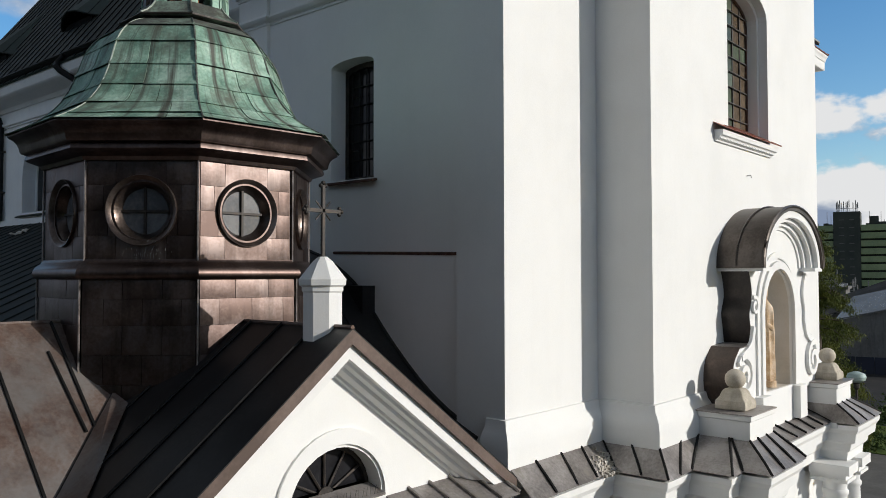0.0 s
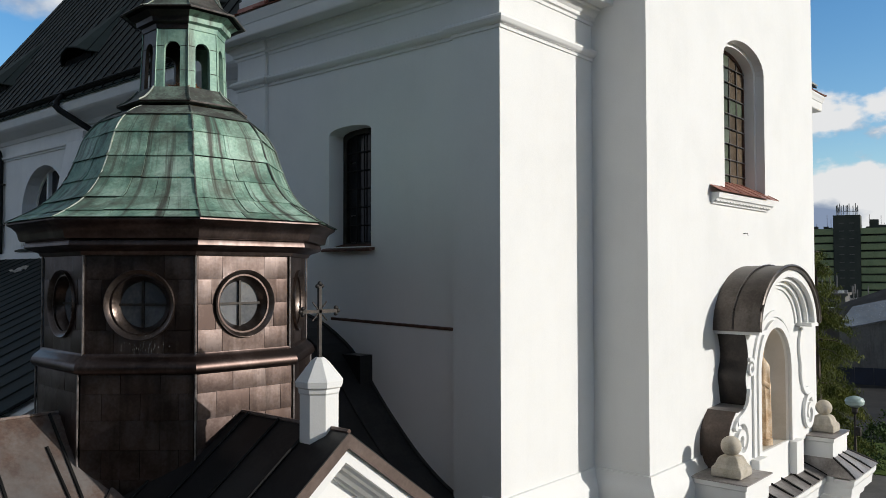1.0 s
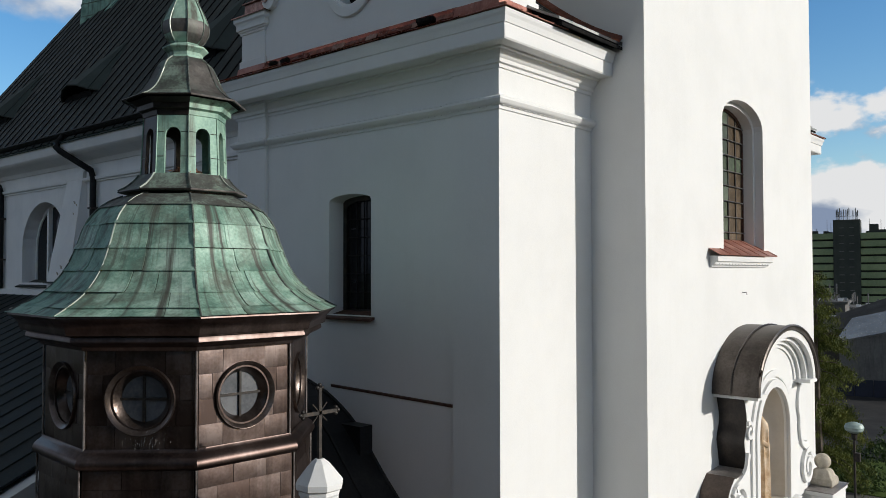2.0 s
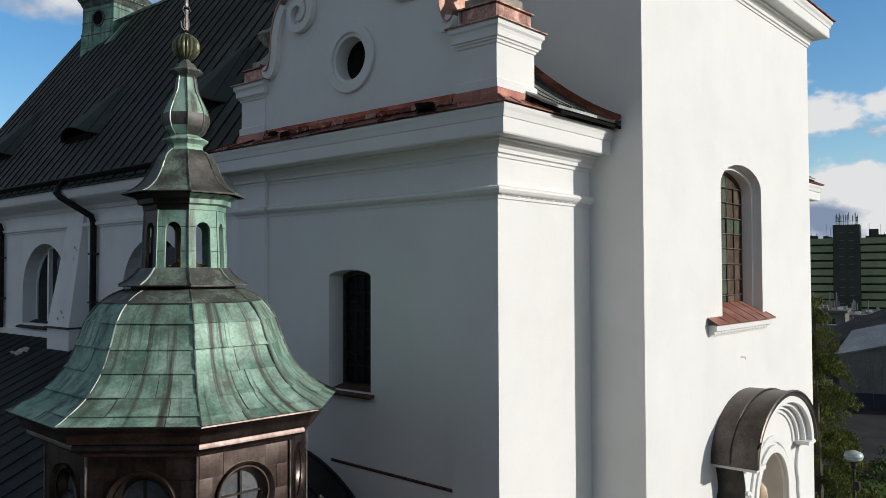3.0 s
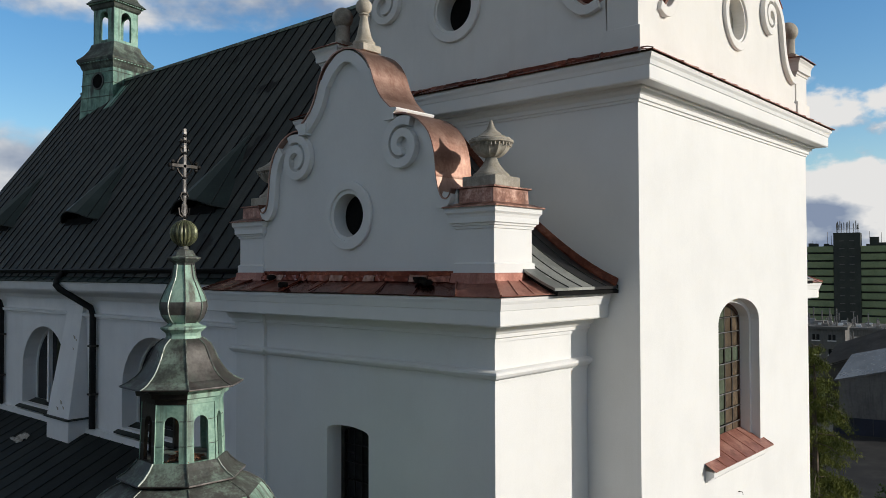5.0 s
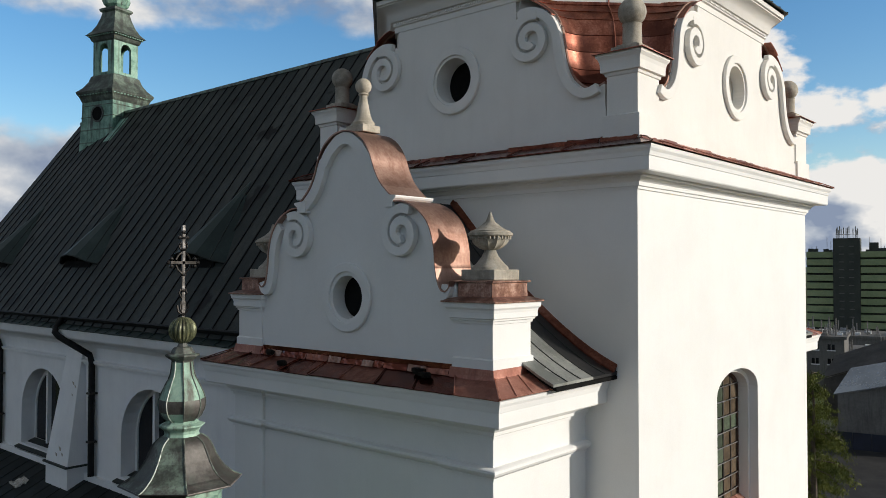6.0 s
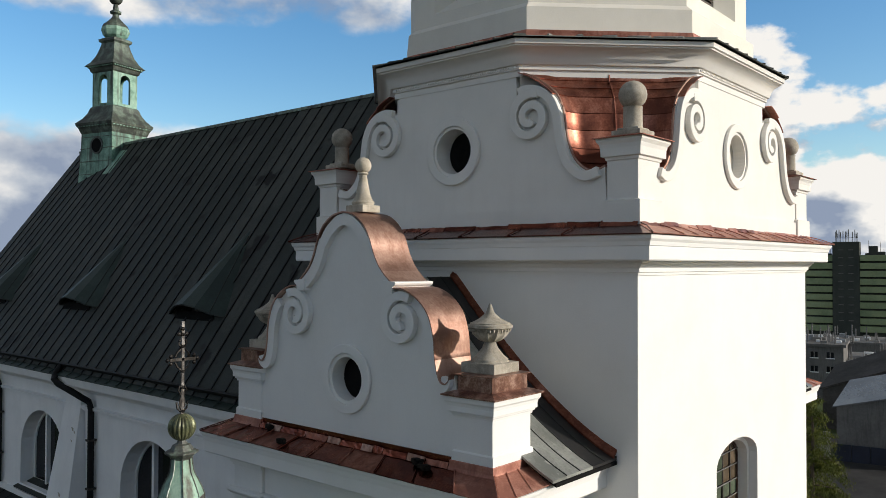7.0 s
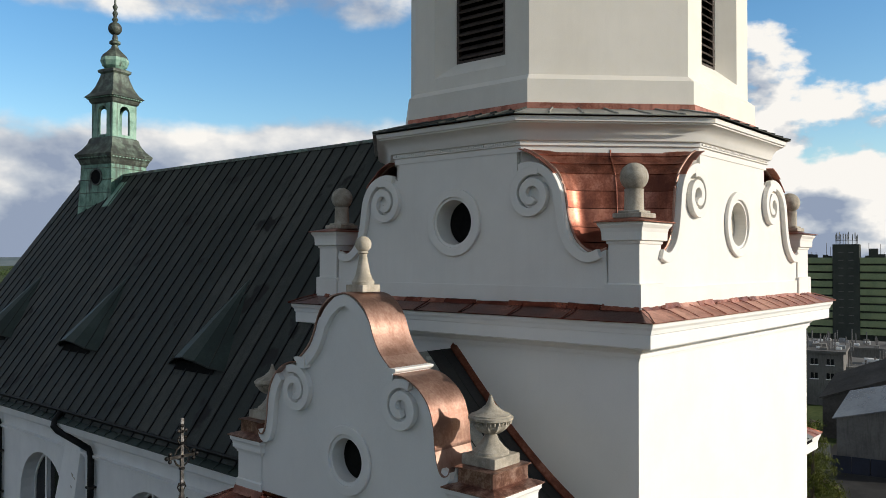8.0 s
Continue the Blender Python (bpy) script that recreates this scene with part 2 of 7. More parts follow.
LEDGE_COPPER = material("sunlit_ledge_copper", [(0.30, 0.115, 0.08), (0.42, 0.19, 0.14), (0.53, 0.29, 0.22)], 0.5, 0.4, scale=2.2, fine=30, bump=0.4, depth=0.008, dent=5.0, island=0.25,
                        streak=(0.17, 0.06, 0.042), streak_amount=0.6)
PEDESTAL_COPPER = material("brown_patched_copper", [(0.13, 0.062, 0.046), (0.26, 0.135, 0.10), (0.48, 0.31, 0.25)], 0.36, 0.75, scale=4.5, fine=30, bump=0.5, depth=0.010, dent=6.0, island=0.1,
                           streak=(0.09, 0.04, 0.03), streak_amount=0.7)
HOOD_TIN = material("dark_brown_hood_tin", [(0.05, 0.042, 0.037), (0.078, 0.066, 0.058), (0.12, 0.104, 0.093)], 0.42, 0.8, scale=1.8, fine=26, bump=0.25, depth=0.008, dent=4.0, island=0.1,
                    streak=(0.10, 0.09, 0.08), streak_amount=0.5)
# Copper with shade in its colour, counterpart of the sunlit ledge copper.
DARK_COPPER = material("dark_red_shaded_copper", [(0.085, 0.019, 0.012), (0.17, 0.045, 0.027), (0.31, 0.10, 0.06)], 0.24, 0.92, scale=1.5, fine=30, bump=0.4, depth=0.010, dent=4.0, island=0.12)
ZINC_GREEN = material("green_grey_zinc", [(0.19, 0.20, 0.185), (0.27, 0.28, 0.26), (0.36, 0.37, 0.345)], 0.45, 0.35, scale=1.6, fine=24, bump=0.3, island=0.15, spots=((0.44, 0.45, 0.42), 4.0, 0.6))
BLACK_GLOSS = material("black_glossy_tin", [(0.013, 0.013, 0.014), (0.021, 0.021, 0.022), (0.037, 0.035, 0.034)], 0.40, 0.15, spec=0.3, scale=1.2, fine=24, bump=0.3, dent=3.0, depth=0.006, island=0.15)
DARK_TIN = material("dark_painted_tin", [(0.026, 0.032, 0.029), (0.041, 0.046, 0.042), (0.066, 0.070, 0.063)], 0.66, 0.0, spec=0.18, scale=0.6, fine=24, bump=0.25, island=0.3,
                    spots=((0.013, 0.013, 0.012), 1.1, 0.61), streak=(0.036, 0.040, 0.034), streak_amount=0.45)
AISLE_TIN = material("black_aisle_tin", [(0.011, 0.014, 0.014), (0.018, 0.022, 0.021), (0.030, 0.034, 0.033)], 0.65, 0.0, spec=0.1, scale=0.8, fine=24, bump=0.25, island=0.3,
                     streak=(0.024, 0.026, 0.024), streak_amount=0.4)
DORMER_TIN = material("teal_tin", [(0.016, 0.029, 0.026), (0.025, 0.042, 0.037), (0.040, 0.058, 0.052)], 0.5, 0.1, spec=0.3, scale=1.2, fine=24, bump=0.25, island=0.25)
LEDGE_TIN = material("grey_brown_tin", [(0.16, 0.145, 0.136), (0.26, 0.238, 0.224), (0.37, 0.345, 0.33)], 0.45, 0.4, scale=1.8, fine=26, bump=0.35, island=0.15,
                     spots=((0.27, 0.25, 0.22), 4.0, 0.62))
GREY_TIN = material("grey_zinc", [(0.20, 0.21, 0.22), (0.28, 0.29, 0.30), (0.36, 0.37, 0.38)], 0.45, 0.4, scale=1.5, fine=24, bump=0.3, island=0.1)
STONE = material("sandstone", [(0.36, 0.32, 0.25), (0.47, 0.42, 0.34), (0.55, 0.50, 0.42)], 0.9, scale=5, fine=70, bump=0.6, streak=(0.25, 0.23, 0.19), streak_amount=0.4)
STONE_DARK = material("grey_weathered_stone", [(0.27, 0.245, 0.20), (0.38, 0.345, 0.285), (0.47, 0.43, 0.365)], 0.92, scale=5, fine=60, bump=0.7,
                      streak=(0.15, 0.14, 0.115), streak_amount=0.5)
GILT = material("faded_gilt", [(0.44, 0.28, 0.15), (0.60, 0.43, 0.27), (0.70, 0.58, 0.44)], 0.6, 0.0, scale=6, fine=50, bump=0.5)
NICHE = material("cream_plaster", [(0.50, 0.46, 0.39), (0.57, 0.53, 0.46), (0.62, 0.58, 0.52)], 0.9, scale=1.5, fine=50, bump=0.3)
IRON = material("dark_iron", [(0.025, 0.022, 0.02), (0.04, 0.036, 0.033), (0.07, 0.055, 0.045)], 0.55, 0.6, scale=8, fine=60, bump=0.3)
WORN_IRON = material("worn_iron", [(0.012, 0.011, 0.010), (0.022, 0.020, 0.019), (0.06, 0.056, 0.054)], 0.48, 0.8, scale=8, fine=60, bump=0.3)
BRIGHT_STEEL = material("bright_worn_steel", [(0.03, 0.028, 0.027), (0.085, 0.08, 0.078), (0.26, 0.25, 0.245)], 0.5, 0.55, scale=14, fine=60, bump=0.2)
STEEL = material("dull_steel", [(0.12, 0.115, 0.11), (0.19, 0.185, 0.18), (0.28, 0.275, 0.27)], 0.42, 0.8, scale=8, fine=60, bump=0.2)
WOOD_DARK = material("dark_louvre_wood", [(0.035, 0.027, 0.022), (0.055, 0.04, 0.033), (0.08, 0.06, 0.05)], 0.7, scale=4, fine=60, bump=0.4)
# Near-black fill paints the darkness inside rooms, vents and hoods.
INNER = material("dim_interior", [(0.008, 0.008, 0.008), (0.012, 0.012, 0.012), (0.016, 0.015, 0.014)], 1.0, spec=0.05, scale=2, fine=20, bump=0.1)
RUST = material("rusty_twigs", [(0.10, 0.045, 0.025), (0.20, 0.09, 0.05), (0.32, 0.16, 0.09)], 0.9, scale=14, fine=60, bump=0.5)
LIME = material("white_lime_stain", [(0.10, 0.095, 0.09), (0.20, 0.195, 0.185), (0.33, 0.325, 0.31)], 0.9, scale=30, fine=90, bump=0.4)
DROPPINGS = material("pale_debris", [(0.25, 0.22, 0.18), (0.45, 0.42, 0.37), (0.62, 0.60, 0.56)], 0.9, scale=9, fine=60, bump=0.6)


def glass(name, tint, rough=0.08):
    """Old window glass before a dark room: a glossy dark pane with slightly uneven tint."""
    return material(name, [tuple(c * 0.7 for c in tint), tint, tuple(c * 1.4 for c in tint)], rough, scale=5, fine=30, bump=0.08, island=0.4,
                    rough_var=0.04, spec=0.2)


# Darkened copper and green; on dome and lantern they put shade into facets.
TURRET_DARK = material("dark_shaded_copper", [(0.034, 0.040, 0.034), (0.065, 0.078, 0.065), (0.15, 0.20, 0.16)], 0.55, 0.1, scale=2.6, fine=30, bump=0.3, streak=(0.03, 0.03, 0.027), streak_amount=0.7, island=0.12)
TURRET_GREEN = material("dim_shaded_verdigris", [(0.09, 0.19, 0.145), (0.19, 0.35, 0.27), (0.30, 0.47, 0.38)], 0.65, 0.0, scale=2.2, fine=28, bump=0.3,
                        streak=(0.04, 0.04, 0.036), streak_amount=0.9, island=0.14)


GLASS = glass("dark_glass", (0.014, 0.014, 0.016))
LEADED = glass("leaded_glass", (0.11, 0.082, 0.055), 0.25)
LEADED_GREEN = glass("leaded_green_glass", (0.072, 0.090, 0.062), 0.25)
RUSTY = material("rusty_iron", [(0.06, 0.03, 0.022), (0.10, 0.05, 0.036), (0.15, 0.08, 0.06)], 0.8, 0.2, scale=8, fine=60, bump=0.3)
MILK = material("dusty_lantern_glass", [(0.085, 0.09, 0.10), (0.12, 0.125, 0.135), (0.16, 0.165, 0.175)], 0.18, scale=5, fine=30, bump=0.05, island=0.3, rough_var=0.05, spec=0.6)


# ---- shape helpers ----
PLACE = {}


def thing(name, base, label, category, group="", kind=""):
    e = new(name)
    e.location = base
    PLACE[e.name] = Vector(base)
    return tagged(e, label, category, group, kind)


def finish(bm, smooth=False):
    bmesh.ops.recalc_face_normals(bm, faces=bm.faces)
    me = bpy.data.meshes.new("mesh")
    bm.to_mesh(me)
    bm.free()
    if smooth:
        me.polygons.foreach_set("use_smooth", [True] * len(me.polygons))
        me.set_sharp_from_angle(angle=radians(38))
    return me


def part(name, bm, mat, parent=None, label="", smooth=False, bevel=0.0):
    """One mesh object from a bmesh given in world places, under a thing or under a part."""
    me = bm if isinstance(bm, bpy.types.Mesh) else finish(bm, smooth)
    ob = new(name, me)
    if not me.materials:
        me.materials.append(mat)
    if parent:
        ob.parent = parent
        if parent.type == "EMPTY":
            ob.matrix_parent_inverse = Matrix.Translation(-PLACE[parent.name])
    if bevel:
        md = ob.modifiers.new("edge", "BEVEL")
        md.width, md.segments, md.limit_method, md.angle_limit = bevel, 2, "ANGLE", radians(40)
    if label:
        ob["label"] = label
    return ob


def structure(name, bm, mat, label, category, smooth=False):
    return tagged(part(name, bm, mat, None, "", smooth), label, category, "", "structure")


def box(bm, x0, x1, y0, y1, z0, z1):
    v = [bm.verts.new((x, y, z)) for x in (x0, x1) for y in (y0, y1) for z in (z0, z1)]
    for f in ((0, 1, 3, 2), (4, 6, 7, 5), (0, 4, 5, 1), (2, 3, 7, 6), (0, 2, 6, 4), (1, 5, 7, 3)):
        bm.faces.new([v[i] for i in f])
    return bm


def boxes(*rows):
    bm = bmesh.new()
    for r in rows:
        box(bm, *r)
    return bm


def to3(plane, u, v, w):
    return (w, u, v) if plane == "x" else (u, w, v) if plane == "y" else (u, v, w)


def plate(outer, holes, plane, at, thick, bm=None):
    """A slab: the outline with its holes, standing in a plane (x or y = at) or lying (z), thickened along the axis."""
    bm = bm or bmesh.new()
    edges = []
    for loop in (outer, *holes):
        vs = [bm.verts.new(to3(plane, u, v, at)) for u, v in loop]
        edges += [bm.edges.new((vs[i], vs[(i + 1) % len(vs)])) for i in range(len(vs))]
    got = bmesh.ops.triangle_fill(bm, use_beauty=True, use_dissolve=False, edges=edges)
    faces = [g for g in got["geom"] if isinstance(g, bmesh.types.BMFace)]
    ext = bmesh.ops.extrude_face_region(bm, geom=faces, use_keep_orig=True)
    vs = [g for g in ext["geom"] if isinstance(g, bmesh.types.BMVert)]
    bmesh.ops.translate(bm, verts=vs, vec=to3(plane, 0, 0, thick))
    return bm


def arch(u0, u1, v0, v1, rise=None, n=14):
    """The outline of an opening with an arched head: springs at v1 - rise."""
    c, r = (u0 + u1) / 2, (u1 - u0) / 2
    rise = r if rise is None else rise
    pts = [(u0, v0), (u1, v0)]
    pts += [(c + r * math.cos(math.pi * i / n), v1 - rise + rise * math.sin(math.pi * i / n)) for i in range(n + 1)]
    return pts


def circle(u, v, r, n=32, ru=None):
    return [(u + (ru or r) * math.cos(2 * math.pi * i / n), v + r * math.sin(2 * math.pi * i / n)) for i in range(n)]


def rect(u0, u1, v0, v1):
    return [(u0, v0), (u1, v0), (u1, v1), (u0, v1)]


def offset_path(path, d, closed):
    """The plan path moved d to its right, mitred."""
    n, out = len(path), []
    for i in range(n):
        p = Vector(path[i])
        a = Vector(path[i - 1]) if i or closed else None
        b = Vector(path[(i + 1) % n]) if i < n - 1 or closed else None
        dirs = [(q - s).normalized() for s, q in ((a, p), (p, b)) if s is not None and q is not None]
        norms = [Vector((t.y, -t.x)) for t in dirs]
        m = sum(norms, Vector((0, 0))).normalized()
        out.append(p + m * (d / max(0.3, m.dot(norms[0]))))
    return out


def mould(path, profile, closed=True, bm=None):
    """A moulding run along a plan path: the profile's (out, z) rows from bottom to top."""
    bm = bm or bmesh.new()
    rows = [[bm.verts.new((p.x, p.y, z)) for p in offset_path(path, d, closed)] for d, z in profile]
    n = len(path)
    for r0, r1 in zip(rows, rows[1:]):
        for i in range(n if closed else n - 1):
            bm.faces.new((r0[i], r0[(i + 1) % n], r1[(i + 1) % n], r1[i]))
    if not closed:
        for i in (0, n - 1):
            if len(rows) > 2:
                bm.faces.new([r[i] for r in rows])
    return bm


def rings(center, profile, n=24, rot=0.0, bm=None, caps=True, squash=(1, 1)):
    """Rings of n corners round an upright axis: rows of (radius, z)."""
    bm = bm or bmesh.new()
    cx, cy = center
    rows = []
    for r, z in profile:
        rows.append([bm.verts.new((cx + r * squash[0] * math.cos(rot + 2 * math.pi * i / n), cy + r * squash[1] * math.sin(rot + 2 * math.pi * i / n), z)) for i in range(n)])
    for r0, r1 in zip(rows, rows[1:]):
        for i in range(n):
            bm.faces.new((r0[i], r0[(i + 1) % n], r1[(i + 1) % n], r1[i]))
    if caps:
        bm.faces.new(rows[0]), bm.faces.new(rows[-1])
    return bm


def ribbon(pts, width, plane, at, proud, bm=None):
    """A raised band of that width along a flat path, proud of the plane; widths may be a list."""
    bm = bm or bmesh.new()
    rows = []
    for i, p in enumerate(pts):
        a, b = Vector(pts[max(0, i - 1)]), Vector(pts[min(len(pts) - 1, i + 1)])
        t = (b - a).normalized()
        nrm = Vector((-t.y, t.x)) * ((width[i] if isinstance(width, list) else width) / 2)
        l, r = Vector(p) + nrm, Vector(p) - nrm
        rows.append([bm.verts.new(to3(plane, *q, w)) for q, w in ((l, at), (l, at + proud), (r, at + proud), (r, at))])
    for r0, r1 in zip(rows, rows[1:]):
        for k in range(4):
            bm.faces.new((r0[k], r0[(k + 1) % 4], r1[(k + 1) % 4], r1[k]))
    bm.faces.new(rows[0]), bm.faces.new(rows[-1])
    return bm


def tube(pts, r, n=8, bm=None):
    """A round bar along a path in space."""
    bm = bm or bmesh.new()
    rows = []
    for i, p in enumerate(pts):
        t = (Vector(pts[min(i + 1, len(pts) - 1)]) - Vector(pts[max(i - 1, 0)])).normalized()
        u = t.cross(Vector((0, 0, 1)) if abs(t.z) < 0.9 else Vector((1, 0, 0))).normalized()
        v = t.cross(u)
        rr = r[i] if isinstance(r, list) else r
        rows.append([bm.verts.new(Vector(p) + (u * math.cos(2 * math.pi * k / n) + v * math.sin(2 * math.pi * k / n)) * rr) for k in range(n)])
    for r0, r1 in zip(rows, rows[1:]):
        for k in range(n):
            bm.faces.new((r0[k], r0[(k + 1) % n], r1[(k + 1) % n], r1[k]))
    bm.faces.new(rows[0]), bm.faces.new(rows[-1])
    return bm


def smooth_path(pts, n=8):
    """Catmull-Rom through the points."""
    out = []
    P = [Vector(p) for p in pts]
    for i in range(len(P) - 1):
        p0, p1, p2, p3 = P[max(0, i - 1)], P[i], P[i + 1], P[min(len(P) - 1, i + 2)]
        for k in range(n):
            t = k / n
            out.append(0.5 * (2 * p1 + (p2 - p0) * t + (2 * p0 - 5 * p1 + 4 * p2 - p3) * t * t + (3 * p1 - p0 - 3 * p2 + p3) * t ** 3))
    out.append(P[-1])
    return [tuple(p) for p in out]


def spiral(u, v, r, turns, start, sense, n=44, r_end=0.06):
    return [(u + (r + (r_end - r) * i / n) * math.cos(start + sense * 2 * math.pi * turns * i / n),
             v + (r + (r_end - r) * i / n) * math.sin(start + sense * 2 * math.pi * turns * i / n)) for i in range(n + 1)]


def slab(quad, thick, bm=None):
    """A four-cornered sheet thickened along its normal."""
    bm = bm or bmesh.new()
    q = [Vector(p) for p in quad]
    nrm = (q[1] - q[0]).cross(q[3] - q[0]).normalized() * thick
    lo, hi = [bm.verts.new(p) for p in q], [bm.verts.new(p + nrm) for p in q]
    bm.faces.new(lo), bm.faces.new(hi)
    for i in range(4):
        bm.faces.new((lo[i], lo[(i + 1) % 4], hi[(i + 1) % 4], hi[i]))
    return bm


def loft(a, b, thick, n=4, bm=None):
    """A sheet spanned between two curves in space, thickened downwards by a vector."""
    bm = bm or bmesh.new()
    t = Vector(thick)
    top = [[bm.verts.new(Vector(p).lerp(Vector(q), k / n)) for k in range(n + 1)] for p, q in zip(a, b)]
    low = [[bm.verts.new(v.co + t) for v in row] for row in top]
    m = len(top)
    for g in (top, low):
        for i in range(m - 1):
            for k in range(n):
                bm.faces.new((g[i][k], g[i][k + 1], g[i + 1][k + 1], g[i + 1][k]))
    for i in range(m - 1):
        for k in (0, n):
            bm.faces.new((top[i][k], top[i + 1][k], low[i + 1][k], low[i][k]))
    for i in (0, m - 1):
        for k in range(n):
            bm.faces.new((top[i][k], top[i][k + 1], low[i][k + 1], low[i][k]))
    return bm


def crinkled(quad, thick, nu, nv, amp, seed):
    """A thin sheet between four corners, buckled at random."""
    rng = random.Random(seed)
    p = [Vector(q) for q in quad]
    nrm = (p[1] - p[0]).cross(p[3] - p[0]).normalized()
    bm = bmesh.new()
    top = [[bm.verts.new(p[0].lerp(p[1], u / nu).lerp(p[3].lerp(p[2], u / nu), v / nv) + nrm * rng.uniform(-amp, amp)) for u in range(nu + 1)] for v in range(nv + 1)]
    low = [[bm.verts.new(x.co + nrm * thick) for x in row] for row in top]
    for g in (top, low):
        for r0, r1 in zip(g, g[1:]):
            for c in range(nu):
                bm.faces.new((r0[c], r0[c + 1], r1[c + 1], r1[c]))
    for e0, e1 in ((top[0], low[0]), (top[-1], low[-1]), ([r[0] for r in top], [r[0] for r in low]), ([r[-1] for r in top], [r[-1] for r in low])):
        for c in range(len(e0) - 1):
            bm.faces.new((e0[c], e0[c + 1], e1[c + 1], e1[c]))
    return bm


# ---- ground ----
G = 1.5       # street level
AX = 15.55    # the church's long axis
bm = bmesh.new()
ring0 = [bm.verts.new((60 + 400 * math.cos(a), 60 + 400 * math.sin(a), G)) for a in [2 * math.pi * i / 48 for i in range(48)]]
ring1 = [bm.verts.new((60 + 4200 * math.cos(a), 60 + 4200 * math.sin(a), G - 4)) for a in [2 * math.pi * i / 48 for i in range(48)]]
bm.faces.new(ring0)
for i in range(48):
    bm.faces.new((ring0[i], ring0[(i + 1) % 48], ring1[(i + 1) % 48], ring1[i]))
MEADOW = material("meadow_and_fields", [(0.035, 0.05, 0.02), (0.06, 0.085, 0.03), (0.10, 0.12, 0.05)], 0.95, scale=0.05, fine=2.0, bump=0.4, spec=0.1)
# Asphalt colour lowered to stand in for the shadow over the yard.
ASPHALT = material("asphalt", [(0.022, 0.022, 0.023), (0.032, 0.032, 0.033), (0.048, 0.047, 0.046)], 0.9, scale=0.4, fine=14, bump=0.4, spec=0.2)
structure("ground", bm, MEADOW, "green meadow and fields stretching to the horizon", "ground")
structure("pavement", boxes((-20, 44, -30, 60, G - 0.2, G + 0.02)), material("paving", [(0.085, 0.08, 0.072), (0.11, 0.104, 0.095), (0.14, 0.132, 0.12)], 0.9, scale=0.6, fine=9, bump=0.4),
          "grey stone paving round the church", "pavement")
structure("road", boxes((52, 130, -60, 22, G - 0.2, G + 0.01)), ASPHALT, "dark asphalt yard beside the sheds", "road")


# ---- bell tower ----
TX0, TX1, TY0, TY1 = 11.51, 19.65, 4.1, 11.45
CH = 2.2  # chamfer of the drum
tower = thing("bell_tower", (AX, 7.8, G), "white plastered church bell tower with copper-covered ledges", "tower")


